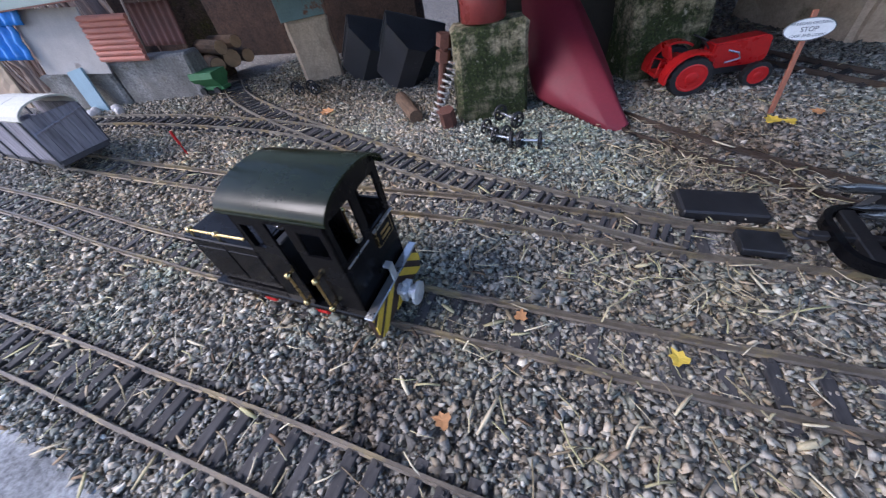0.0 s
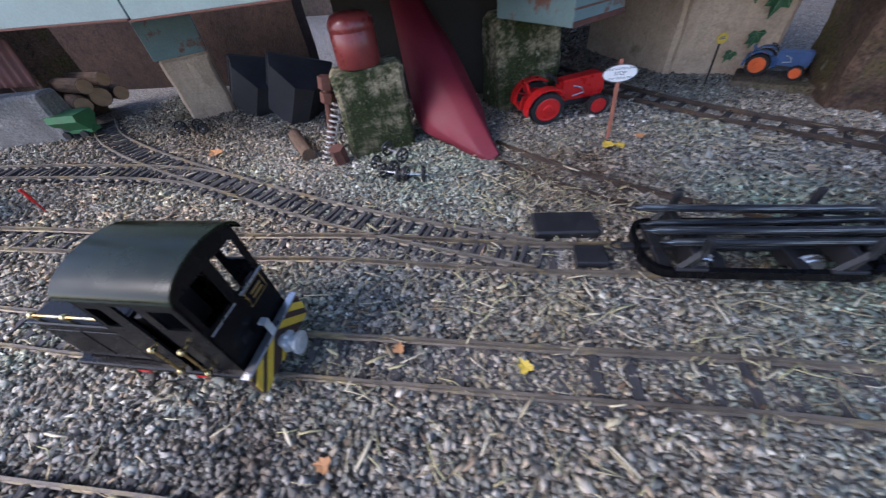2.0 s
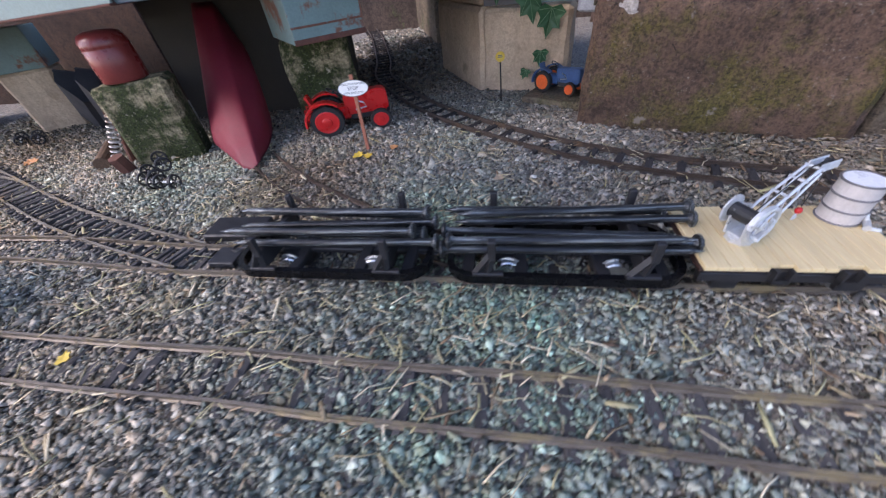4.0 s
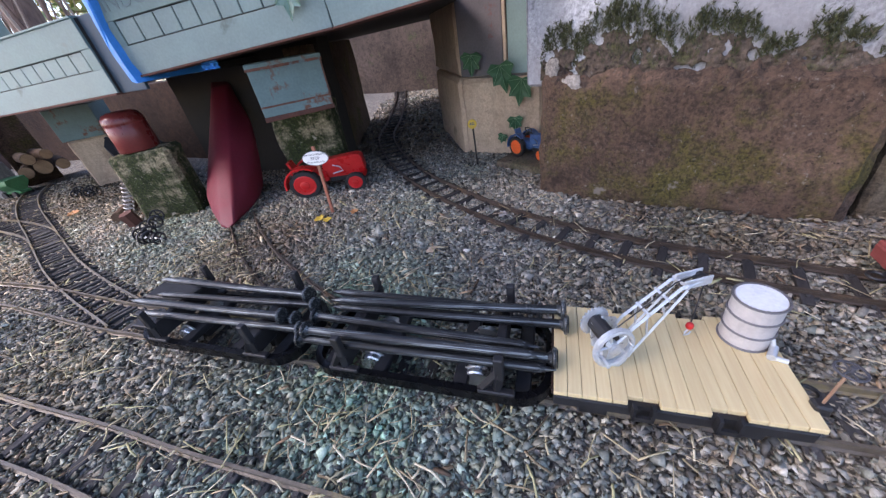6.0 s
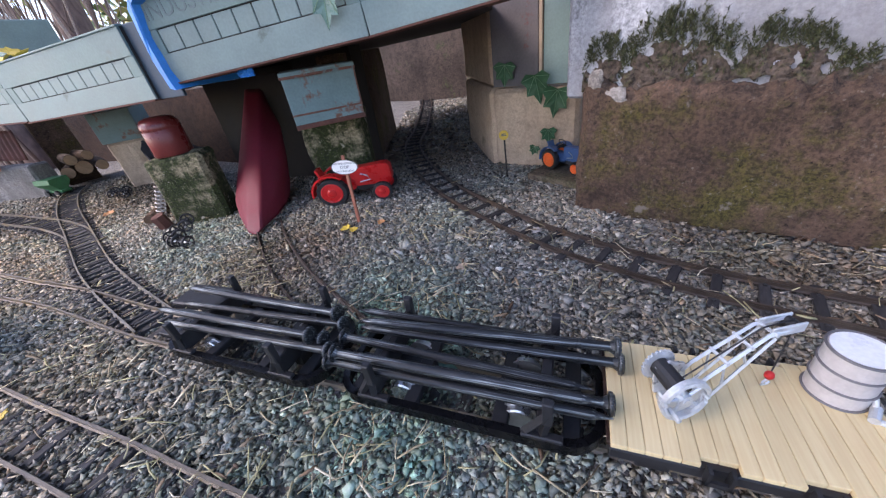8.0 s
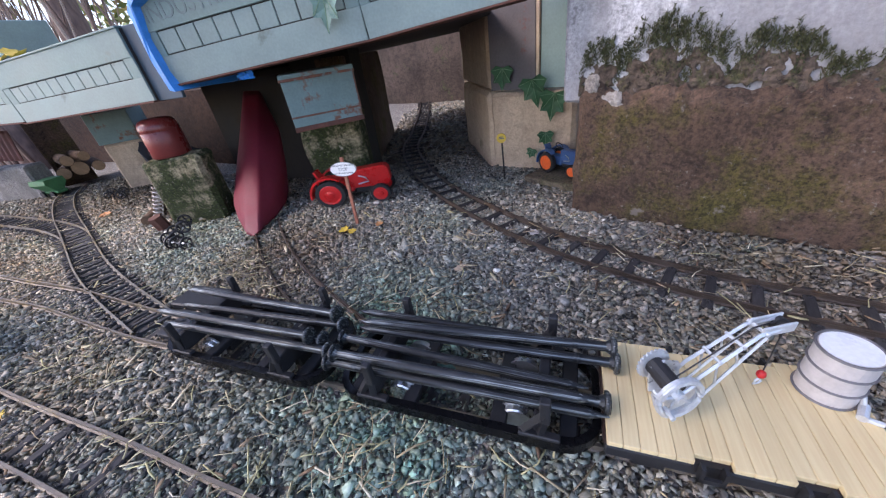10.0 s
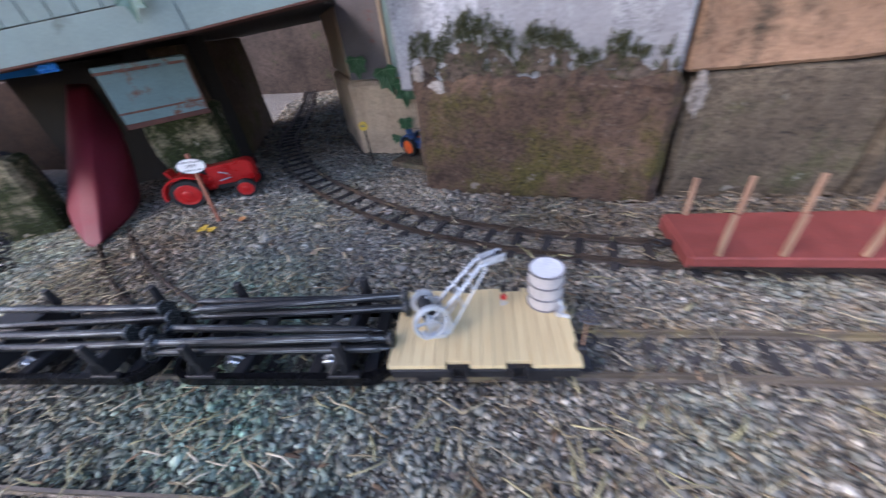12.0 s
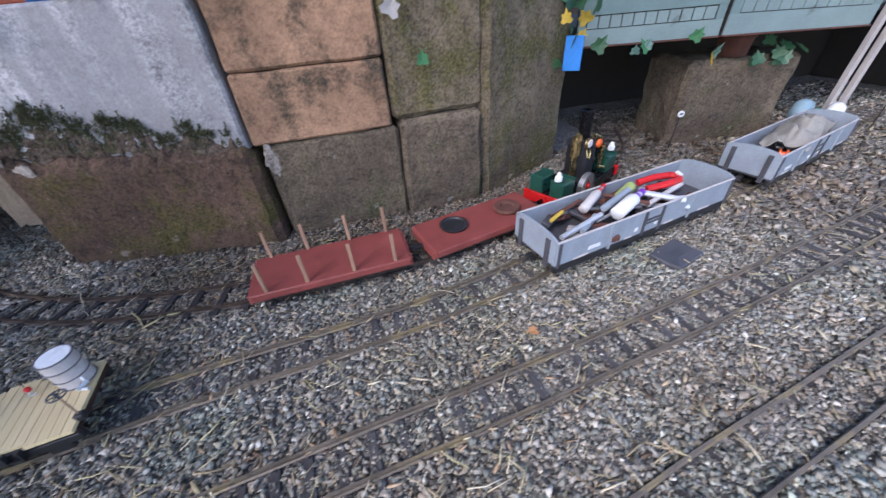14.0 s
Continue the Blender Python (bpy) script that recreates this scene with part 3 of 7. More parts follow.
            if ia != ic:
                k = (lim - a) / (c - a)
                out.append((lim, b + k * (d - b)))
        pts = out
        if len(pts) < 3:
            return []
    return pts


def diesel(m):
    t = thing("diesel_locomotive", m, "black model diesel shunter with brass handrails and striped buffer beam", "locomotive")
    W = 0.036
    bm = bm_new()
    bx(bm, (-0.182, -W - 0.003, 0.019), (-0.004, W + 0.003, 0.025), 0.001)
    part("footplate", bm, M_BLACK, t)
    bm = bm_new()
    bx(bm, (-0.168, -W + 0.008, 0.004), (-0.02, W - 0.008, 0.019), 0.001)
    part("underframe", bm, M_MATTE, t)
    for x in (-0.135, -0.05):
        for y in (-0.023, 0.023):
            wheel(t, x, y, 0.0125, M_GREYD)
        axle(t, x)
    for x in (-0.120, -0.060):
        bm = bm_new()
        bx(bm, (x - 0.0065, -W - 0.0015, 0.0105), (x + 0.0065, -W + 0.006, 0.0185), 0.001)
        part("axle_box", bm, M_REDP, t, "small red axle box")
    # bonnet with side doors and louvres
    x0, x1, ze, zb = -0.092, -0.010, 0.122, 0.078
    bm = bm_new()
    bx(bm, (-0.178, -0.032, 0.025), (x0 + 0.001, 0.032, zb), 0.0025)
    hood = part("bonnet", bm, M_BLACK, t)
    bm = bm_new()
    bx(bm, (-0.180, -0.0335, zb - 0.0015), (x0 - 0.001, 0.0335, zb + 0.002), 0.001)
    part("bonnet_lid", bm, M_BLACK, hood)
    for x in (-0.170, -0.134):
        bm = bm_new()
        bx(bm, (x, -0.0328, 0.032), (x + 0.034, -0.0318, 0.070), 0.0006)
        part("side_door", bm, M_BLACK, hood)
    for y in (-0.030, 0.030):
        bm = bm_new()
        cyl(bm, (-0.172, y, zb + 0.0075), (x0 - 0.014, y, zb + 0.0075), 0.0012, 8)
        for x in (-0.170, -0.138):
            cyl(bm, (x, y, zb + 0.001), (x, y, zb + 0.0085), 0.0012, 8)
            bmesh.ops.create_uvsphere(bm, u_segments=10, v_segments=8, radius=0.0028, matrix=Matrix.Translation((x, y, zb + 0.0075)))
        part("bonnet_rail", bm, M_BRASS, t, "polished brass rail with knobs")
    # cab: sides with door and window openings
    for s in (-1, 1):
        y0, y1 = (s * W, s * (W - 0.002)) if s < 0 else (W - 0.002, W)
        bm = bm_new()
        us = [x0, x0 + 0.005, x0 + 0.018, x0 + 0.030, x0 + 0.048, x0 + 0.056, x1 - 0.006, x1]
        vs = [0.025, 0.088, 0.110, 0.114, ze]
        panel(bm, us, vs, [(1, 1), (3, 0), (3, 1), (3, 2), (5, 1)], "y", y0, y1)
        part("cab_side", bm, M_BLACK, t)
        for x in (x0 + 0.026, x0 + 0.0525):
            bm = bm_new()
            yy = s * (W + 0.0045)
            cyl(bm, (x, yy, 0.028), (x, yy, 0.066), 0.0012, 8)
            for z in (0.030, 0.064):
                cyl(bm, (x, s * (W - 0.001), z), (x, yy + s * 0.001, z), 0.0012, 8)
                bmesh.ops.create_uvsphere(bm, u_segments=10, v_segments=8, radius=0.0030, matrix=Matrix.Translation((x, yy, z)))
            part("grab_rail", bm, M_BRASS, t, "brass grab rail with knobs")
    # arched end walls
    arc = [(W * math.cos(a), ze + 0.014 * math.sin(a)) for a in np.linspace(0, math.pi, 13)]
    for xe, nm in ((x1, "rear_wall"), (x0 + 0.002, "front_wall")):
        bm = bm_new()
        a, b = xe - 0.002, xe
        panel(bm, [-W, -W + 0.006, -0.004, 0.004, W - 0.006, W], [0.025, 0.080, 0.117, ze], [(1, 1), (3, 1)], "x", a, b)
        prism(bm, arc, "x", a, b)
        part(nm, bm, M_BLACK, t)
    bm = bm_new()
    ro = [((W + 0.003) * math.cos(a), ze - 0.001 + 0.0170 * math.sin(a)) for a in np.linspace(0, math.pi, 61)]
    ri = [((W + 0.002) * math.cos(a), ze - 0.002 + 0.0162 * math.sin(a)) for a in np.linspace(math.pi, 0, 61)]
    prism(bm, ro + ri, "x", x0 - 0.005, x1 + 0.006)
    part("roof", bm, M_OLIVE, t, "arched glossy olive-black roof", smooth=False)
    # inside: console, seat and gauge
    bm = bm_new()
    bx(bm, (x0 + 0.004, -0.022, 0.026), (x0 + 0.012, 0.022, 0.078), 0.001)
    part("console", bm, M_MATTE, t)
    bm = bm_new()
    cyl(bm, (x0 + 0.012, -0.012, 0.094), (x0 + 0.016, -0.012, 0.094), 0.0062, 18)
    torus(bm, (x0 + 0.016, -0.012, 0.094), (1, 0, 0), 0.0060, 0.0010, 18, 6)
    g = part("gauge", bm, M_STEEL, t, "round chromed gauge")
    bm = bm_new()
    cyl(bm, (x0 + 0.0155, -0.012, 0.094), (x0 + 0.0168, -0.012, 0.094), 0.0036, 14)
    part("gauge_hub", bm, M_MATTE, g)
    bm = bm_new()
    bx(bm, (x1, 0.006, 0.060), (x1 + 0.0015, 0.030, 0.077))
    pl_ = part("name_plate", bm, M_BRASS, t, "small brass-edged plate on the cab rear")
    bm = bm_new()
    bx(bm, (x1 + 0.0014, 0.0075, 0.0615), (x1 + 0.0022, 0.0285, 0.0755))
    part("plate_field", bm, M_BLACK, pl_)
    for k in range(2):
        bm = bm_new()
        bx(bm, (x1 + 0.002, 0.011, 0.0650 + k * 0.0048), (x1 + 0.0028, 0.025, 0.0672 + k * 0.0048))
        part("raised_bar", bm, M_BRASS, pl_)
    bm = bm_new()
    cyl(bm, (x1 + 0.003, -0.005, 0.0795), (x1 + 0.003, -0.034, 0.0795), 0.0007, 6)
    cyl(bm, (x1 + 0.003, 0.003, 0.0795), (x1 + 0.003, 0.034, 0.0795), 0.0013, 6)
    part("window_bar", bm, M_STEEL, t)
    # buffer beam: inverted chevrons in black and yellow, silver top bar, lamp bracket, coupler
    H0, H1, BW = 0.002, 0.030, 0.043
    bm = bm_new()
    bx(bm, (-0.006, -BW, H0), (-0.0005, BW, H1), 0.0008)
    beam = part("buffer_beam", bm, M_STRIPE, t, "dark beam with yellow chevrons")
    hh = H1 - H0 - 0.001
    for s in (-1, 1):
        for k in range(4):
            u = 0.004 + k * 0.0185
            pts = clip_band([(u, H1 - 0.0005), (u + 0.0098, H1 - 0.0005), (u + 0.0098 + hh, H0 + 0.0005), (u + hh, H0 + 0.0005)] if k < 3 else [(0.0, H0 + 0.0005), (0.0, H1 - 0.016), (0.004 + 0.0085 - 0.0, H0 + 0.0005)], 0.0, BW)
            if len(pts) < 3:
                continue
            bm = bm_new()
            prism(bm, [(s * a, b) for a, b in pts], "x", -0.001, 0.0006)
            part("yellow_stripe", bm, M_YELLOW, beam)
    bm = bm_new()
    bx(bm, (-0.007, -BW - 0.001, H1), (0.001, BW + 0.001, H1 + 0.0022), 0.0006)
    part("beam_angle", bm, M_STEEL, t, "silver angle along the beam")
    bm = bm_new()
    bx(bm, (-0.001, -0.0035, H1 + 0.001), (0.0008, 0.0035, H1 + 0.019), 0.0005)
    bx(bm, (-0.006, -0.0035, H1 + 0.0165), (0.0008, 0.0035, H1 + 0.019), 0.0005)
    part("lamp_bracket", bm, M_SILVER, t)
    bm = bm_new()
    cyl(bm, (0.0, 0, 0.017), (0.018, 0, 0.017), 0.0055, 12)
    lathe(bm, [(0.004, 0), (0.0105, 0.001), (0.0105, 0.0035), (0.006, 0.005)], (0.016, 0, 0.017), (1, 0, 0), 16)
    bx(bm, (0.004, -0.0085, 0.011), (0.011, 0.0085, 0.024), 0.0015)
    cyl(bm, (0.0075, 0, 0.010), (0.0075, 0, 0.028), 0.002, 8)
    part("coupler", bm, M_SILVER, t, "bright silver buffer coupler")
    bm = bm_new()
    bx(bm, (-0.188, -0.03, 0.006), (-0.182, 0.03, 0.025), 0.001)
    part("front_beam", bm, M_BLACK, t)
    return t


diesel(pose(-0.166, 0.084, RAIL - 0.0005, 1.5, 0, 9.0) @ Matrix.Diagonal((1.05, 1.05, 1.07, 1)))


# -- wagons loaded with big nails --
def rounded_ring(bm, L, W, r, bar, z0, z1):
    """A flat frame with rounded corners."""
    def line(l, w, rr):
        pts = []
        for cx, cy, a0 in ((l - rr, w - rr, 0), (-l + rr, w - rr, 90), (-l + rr, -w + rr, 180), (l - rr, -w + rr, 270)):
            for k in range(6):
                a = radians(a0 + k * 18)
                pts.append((cx + rr * math.cos(a), cy + rr * math.sin(a)))
        return pts
    o, i = line(L, W, r), line(L - bar, W - bar, max(0.003, r - bar))
    k = len(o)
    vo0, vo1 = [bm.verts.new((*q, z0)) for q in o], [bm.verts.new((*q, z1)) for q in o]
    vi0, vi1 = [bm.verts.new((*q, z0)) for q in i], [bm.verts.new((*q, z1)) for q in i]
    for a in range(k):
        b = (a + 1) % k
        bm.faces.new((vo0[a], vo0[b], vo1[b], vo1[a]))
        bm.faces.new((vi1[a], vi1[b], vi0[b], vi0[a]))
        bm.faces.new((vo1[a], vo1[b], vi1[b], vi1[a]))
        bm.faces.new((vi0[a], vi0[b], vo0[b], vo0[a]))


def nail_wagon(m, L=0.107):
    t = thing("nail_wagon", m, "black skeleton flat wagon with rounded frame and stake brackets", "wagon", "nail wagons in the siding")
    W = 0.042
    bm = bm_new()
    rounded_ring(bm, L, W, 0.026, 0.006, 0.012, 0.022)
    part("frame", bm, M_BLACK, t)
    for x in (-0.085, -0.036, 0.036, 0.085):
        bm = bm_new()
        bx(bm, (x - 0.006, -W + 0.006, 0.013), (x + 0.006, W - 0.006, 0.0205), 0.001)
        part("cross_member", bm, M_MATTE, t)
    bm = bm_new()
    bx(bm, (-L + 0.006, -0.004, 0.0135), (L - 0.006, 0.004, 0.0195), 0.001)
    part("centre_beam", bm, M_MATTE, t)
    for x in (-0.048, 0.048):
        for y in (-0.023, 0.023):
            wheel(t, x, y, 0.012)
        axle(t, x, 0.012)
        bm = bm_new()
        bx(bm, (x - 0.017, -0.016, 0.004), (x + 0.017, 0.016, 0.018), 0.0015)
        part("axle_housing", bm, M_MATTE, t)
    for x in (-0.066, 0.066):
        for s in (-1, 1):
            bm = bm_new()
            # foot, two struts that rise as a V, and the upright
            bx(bm, (x - 0.014, s * W - 0.006 if s > 0 else -W, 0.021), (x + 0.014, s * W if s > 0 else -W + 0.006, 0.025), 0.0008)
            for dx in (-0.012, 0.0):
                cyl(bm, (x + dx, s * (W - 0.004), 0.022), (x + 0.004, s * (W - 0.003), 0.048), 0.0034, 4)
            bx(bm, (x, s * (W - 0.003) - 0.003, 0.040), (x + 0.007, s * (W - 0.003) + 0.003, 0.062), 0.0008)
            part("stake_bracket", bm, M_MATTE, t)
        bm = bm_new()
        bx(bm, (x - 0.004, -W + 0.004, 0.0215), (x + 0.004, W - 0.004, 0.0415), 0.001)
        part("bolster", bm, M_MATTE, t)
    coupler(t, L, 1)
    coupler(t, -L, -1)
    return t


def spike(m, L, r=0.0038, flip=False):
    """A big builder's nail: pointed at one end, a broad chequered head at the other."""
    f = -1 if flip else 1
    t = thing("steel_nail", m, "long dark steel nail with a broad chequered head", "nail", "nails stacked on the wagons")
    bm = bm_new()
    lathe(bm, [(0.0004, 0), (r * 0.75, 0.010), (r, 0.014), (r, L - 0.030), (r * 1.06, L - 0.029), (r * 1.06, L - 0.0285), (r, L - 0.0275), (r * 1.06, L - 0.0265), (r * 1.06, L - 0.026), (r, L - 0.025), (r, L - 0.006), (r * 1.5, L - 0.003)], (-f * L / 2, 0, 0), (f, 0, 0), 14)
    part("shank", bm, M_PIPE, t)
    bm = bm_new()
    x = f * (L / 2 - 0.003)
    lathe(bm, [(r * 1.2, 0), (r * 2.1, 0.0006), (r * 2.2, 0.0018), (r * 2.1, 0.0030), (r * 1.9, 0.0034)], (x, 0, 0), (f, 0, 0), 20)
    for a in range(-2, 3):
        for b in range(-2, 3):
            if a * a + b * b < 6:
                y, z = a * r * 0.66, b * r * 0.66
                xx = x + f * 0.0036
                bx(bm, (min(xx - 0.0006, xx + 0.0006), y - r * 0.26, z - r * 0.26), (max(xx - 0.0006, xx + 0.0006), y + r * 0.26, z + r * 0.26))
    part("head", bm, M_PIPE, t)
    return t


for wx in (0.266, 0.491):
    m = on_rail("C", wx)
    nail_wagon(m)
    if wx < 0.4:
        lay = [(-0.024, 0.0457, 1.2), (-0.010, 0.0457, -0.8), (0.006, 0.0457, 1.6), (0.026, 0.0457, -2.2), (-0.017, 0.0540, 0.6), (0.017, 0.0540, -1.5)]
    else:
        lay = [(-0.031, 0.0457, 0.3), (-0.022, 0.0457, 0.9), (-0.008, 0.0457, -1.8), (0.012, 0.0457, 1.0), (0.029, 0.0457, -0.6), (-0.027, 0.0535, 0.5), (0.016, 0.0540, 3.4)]
    rng = random.Random(int(wx * 1000))
    for k, (y, z, a) in enumerate(lay):
        spike(m @ pose(rng.uniform(-0.010, 0.010), y, z, 0, rng.uniform(-0.4, 0.4), a), 0.212 + rng.uniform(-0.010, 0.008), 0.0037, wx > 0.4 and k in (0, 2, 5))


# -- planked flat wagon with its crane and drum --
def spoked(bm, c, axis, R, bar, spokes=5, hub=0.003):
    torus(bm, c, axis, R, bar, 20, 6)
    q = Vector(axis).to_track_quat("Z", "Y")
    for k in range(spokes):
        a = k * math.tau / spokes
        cyl(bm, c, Vector(c) + q @ Vector((R * math.cos(a), R * math.sin(a), 0)), bar * 0.7, 6)
    cyl(bm, Vector(c) - q @ Vector((0, 0, 0.003)), Vector(c) + q @ Vector((0, 0, 0.003)), hub, 10)


def flat_wagon(m):
    t = thing("flat_wagon", m, "flat wagon with pale varnished plank deck and black frame", "wagon")
    L, W, z = 0.0735, 0.0425, 0.0395
    n = 16
    w = 2 * L / n
    for k in range(n):
        bm = bm_new()
        x = -L + k * w
        inset = 0.0042 if k in (5, 6, 10, 11) else 0.0
        bx(bm, (x + 0.00018, -W + inset, z - 0.004), (x + w - 0.00018, W - inset, z), 0.0003)
        part("plank", bm, M_DECK, t)
    bm = bm_new()
    bx(bm, (-L - 0.0015, -W + 0.0036, z - 0.0085), (L + 0.0015, W - 0.0036, z - 0.0042), 0.0006)
    part("deck_frame", bm, M_DECKEDGE, t)
    for s in (-1, 1):
        bm = bm_new()
        y = s * (W - 0.006)
        bx(bm, (-L, y - 0.004, z - 0.018), (L, y + 0.004, z - 0.0086), 0.0008)
        part("sole_bar", bm, M_MATTE, t)
        for x in (-L + 6 * w, -L + 11 * w):
            bm = bm_new()
            y0 = s * (W - 0.001)
            for dx in (-0.0065, 0.0045):
                bx(bm, (x + dx, min(y0, y0 + s * 0.005), z - 0.014), (x + dx + 0.002, max(y0, y0 + s * 0.005), z - 0.001))
            bx(bm, (x - 0.0065, min(y0 + s * 0.003, y0 + s * 0.005), z - 0.014), (x + 0.0065, max(y0 + s * 0.003, y0 + s * 0.005), z - 0.010))
            bx(bm, (x - 0.0085, min(y0, y0 - s * 0.006), z - 0.009), (x + 0.0085, max(y0, y0 - s * 0.006), z - 0.0045))
            part("stake_pocket", bm, M_MATTE, t)
    for x in (-0.046, 0.046):
        for y in (-0.023, 0.023):
            wheel(t, x, y)
        axle(t, x)
        for s in (-1, 1):
            bm = bm_new()
            bx(bm, (x - 0.010, s * 0.031 - 0.003, 0.006), (x + 0.010, s * 0.031 + 0.003, 0.0225), 0.001)
            part("axle_guard", bm, M_MATTE, t)
    # upright hand brake at the end of the deck
    bm = bm_new()
    bx(bm, (L - 0.002, -0.0315, z - 0.004), (L + 0.006, -0.0235, z + 0.004), 0.0012)
    roughen(bm, 0.0006, 200, 3, 1)
    brake = part("brake_base", bm, M_MATTE, t)
    bm = bm_new()
    cyl(bm, (L + 0.002, -0.0275, z + 0.003), (L + 0.003, -0.0275, z + 0.0335), 0.0008, 8)
    part("brake_shaft", bm, M_STAKE, brake, "tan brake shaft")
    bm = bm_new()
    spoked(bm, (L + 0.003, -0.0275, z + 0.0335), (0.05, 0, 1), 0.0066, 0.0007, 6, 0.0014)
    part("brake_wheel", bm, M_GREYD, brake, "small grey spoked brake wheel")
    coupler(t, L, 1)
    coupler(t, -L, -1)
    return z


fm = on_rail("C", 0.666)
DECK = flat_wagon(fm)


def crane(m):
    t = thing("winch_crane", m, "small silver hand-winch crane bolted on the plank deck", "crane")
    bm = bm_new()
    cyl(bm, (0, 0, 0), (0, 0, 0.004), 0.013, 8)
    bx(bm, (-0.010, -0.010, 0.003), (0.012, 0.010, 0.007), 0.001)
    part("base", bm, M_SILVER, t)
    for s in (-1, 1):
        bm = bm_new()
        prism(bm, [(-0.013, 0.006), (0.012, 0.006), (0.006, 0.030), (-0.006, 0.034), (-0.016, 0.030), (-0.016, 0.020)], "y", s * 0.009 - 0.001, s * 0.009 + 0.001)
        part("side_plate", bm, M_SILVER, t)
    bm = bm_new()
    cyl(bm, (-0.010, -0.012, 0.027), (-0.010, 0.014, 0.027), 0.0068, 14)
    part("cable_drum", bm, M_MATTE, t, "black cable drum")
    bm = bm_new()
    spoked(bm, (-0.012, -0.0160, 0.027), (0, 1, 0), 0.0150, 0.0019, 5, 0.0046)
    torus(bm, (-0.012, -0.0185, 0.027), (0, 1, 0), 0.0150, 0.0019, 24, 6)
    torus(bm, (-0.012, -0.0172, 0.027), (0, 1, 0), 0.0157, 0.0014, 24, 6)
    cyl(bm, (-0.020, -0.016, 0.019), (-0.020, -0.026, 0.019), 0.0018, 8)
    cyl(bm, (-0.012, -0.020, 0.027), (-0.012, 0.010, 0.027), 0.0024, 8)
    part("hand_wheel", bm, M_SILVER, t, "silver spoked hand wheel")
    bm = bm_new()
    lathe(bm, [(0.009, 0), (0.0115, 0.0005), (0.0115, 0.0022), (0.009, 0.0026)], (-0.010, 0.0135, 0.027), (0, 1, 0), 24)
    for k in range(24):
        a = k * math.tau / 24
        bx(bm, (-0.010 + 0.0118 * math.cos(a) - 0.0007, 0.0137, 0.027 + 0.0118 * math.sin(a) - 0.0007), (-0.010 + 0.0118 * math.cos(a) + 0.0007, 0.0158, 0.027 + 0.0118 * math.sin(a) + 0.0007))
    part("gear_wheel", bm, M_SILVER, t, "grey toothed gear")
    # jib: two side rails to a knee, then a level nose
    for s in (-1, 1):
        bm = bm_new()
        y = s * 0.0075
        tube(bm, [(0.004, y, 0.024), (0.010, y, 0.031), (0.046, y * 0.8, 0.056), (0.070, y * 0.55, 0.058)], 0.0016, 4)
        tube(bm, [(0.012, y * 1.1, 0.006), (0.052, y * 0.8, 0.053)], 0.0013, 4)
        for a in (0.3, 0.62):
            p0 = Vector((0.012, y * 1.1, 0.006)).lerp(Vector((0.052, y * 0.8, 0.053)), a)
            p1 = Vector((0.010, y, 0.031)).lerp(Vector((0.046, y * 0.8, 0.056)), a)
            cyl(bm, p0, p1, 0.0009, 5)
        bx(bm, (0.048, y * 0.7 - 0.0008, 0.0535), (0.072, y * 0.7 + 0.0008, 0.0605), 0.0004)
        part("jib_rail", bm, M_SILVER, t)
    for q, z in ((0.022, 0.040), (0.036, 0.0495), (0.05, 0.0565)):
        bm = bm_new()
        cyl(bm, (q, -0.0085, z), (q, 0.0085, z), 0.0012, 6)
        part("cross_bar", bm, M_SILVER, t)
    bm = bm_new()
    cyl(bm, (0.068, -0.004, 0.055), (0.068, 0.004, 0.055), 0.0045, 14)
    part("pulley", bm, M_MATTE, t)
    bm = bm_new()
    tube(bm, [(-0.002, 0.0, 0.026), (0.046, 0, 0.0575), (0.068, 0, 0.0595), (0.072, 0, 0.056), (0.0725, 0, 0.014)], 0.0006, 5)
    part("cable", bm, M_MATTE, t)
    bm = bm_new()
    bmesh.ops.create_uvsphere(bm, u_segments=14, v_segments=10, radius=0.0033, matrix=Matrix.Translation((0.0725, 0, 0.0098)))
    part("hook_weight", bm, M_REDP, t, "red ball weight", smooth=True)
    bm = bm_new()
    tube(bm, [(0.0725, 0, 0.0065), (0.0725 - 0.003, 0, 0.004), (0.0725 - 0.003, 0, 0.0012), (0.0725 + 0.001, 0, 0.001), (0.0725 + 0.003, 0, 0.003)], 0.0009, 6)
    part("hook", bm, M_SILVER, t)


crane(fm @ pose(-0.034, -0.006, DECK, 0, 0, 26) @ Matrix.Diagonal((0.84, 0.80, 1.0, 1)))

t = thing("steel_drum", fm @ pose(0.0565, 0.0245, DECK) @ Matrix.Diagonal((1.08, 1.08, 1.06, 1)), "greyish-white oil drum with dark rolling hoops", "drum")
bm = bm_new()
lathe(bm, [(0.0125, 0), (0.0135, 0.0006), (0.0135, 0.0108), (0.0142, 0.0116), (0.0135, 0.0124), (0.0135, 0.0228), (0.0142, 0.0236), (0.0135, 0.0244), (0.0135, 0.0348), (0.0125, 0.0352)], (0, 0, 0), (0, 0, 1), 28)
part("barrel", bm, M_OFFWHITE, t, smooth=False)
bm = bm_new()
for z in (0.0006, 0.0116, 0.0236, 0.0352):
    torus(bm, (0, 0, z), (0, 0, 1), 0.0138, 0.0008, 28, 6)
part("hoop", bm, M_HOOP, t)
bm = bm_new()
cyl(bm, (0, 0, 0.0345), (0, 0, 0.0357), 0.0125, 28)
part("lid", bm, M_LID, t, "white lid, its sky reflection put into the colour")
t = thing("small_fitting", fm @ pose(0.064, 0.004, DECK, 0, 0, 60) @ Matrix.Diagonal((0.85, 0.85, 0.9, 1)), "little grey cast fitting lying on the deck", "fitting")
bm = bm_new()
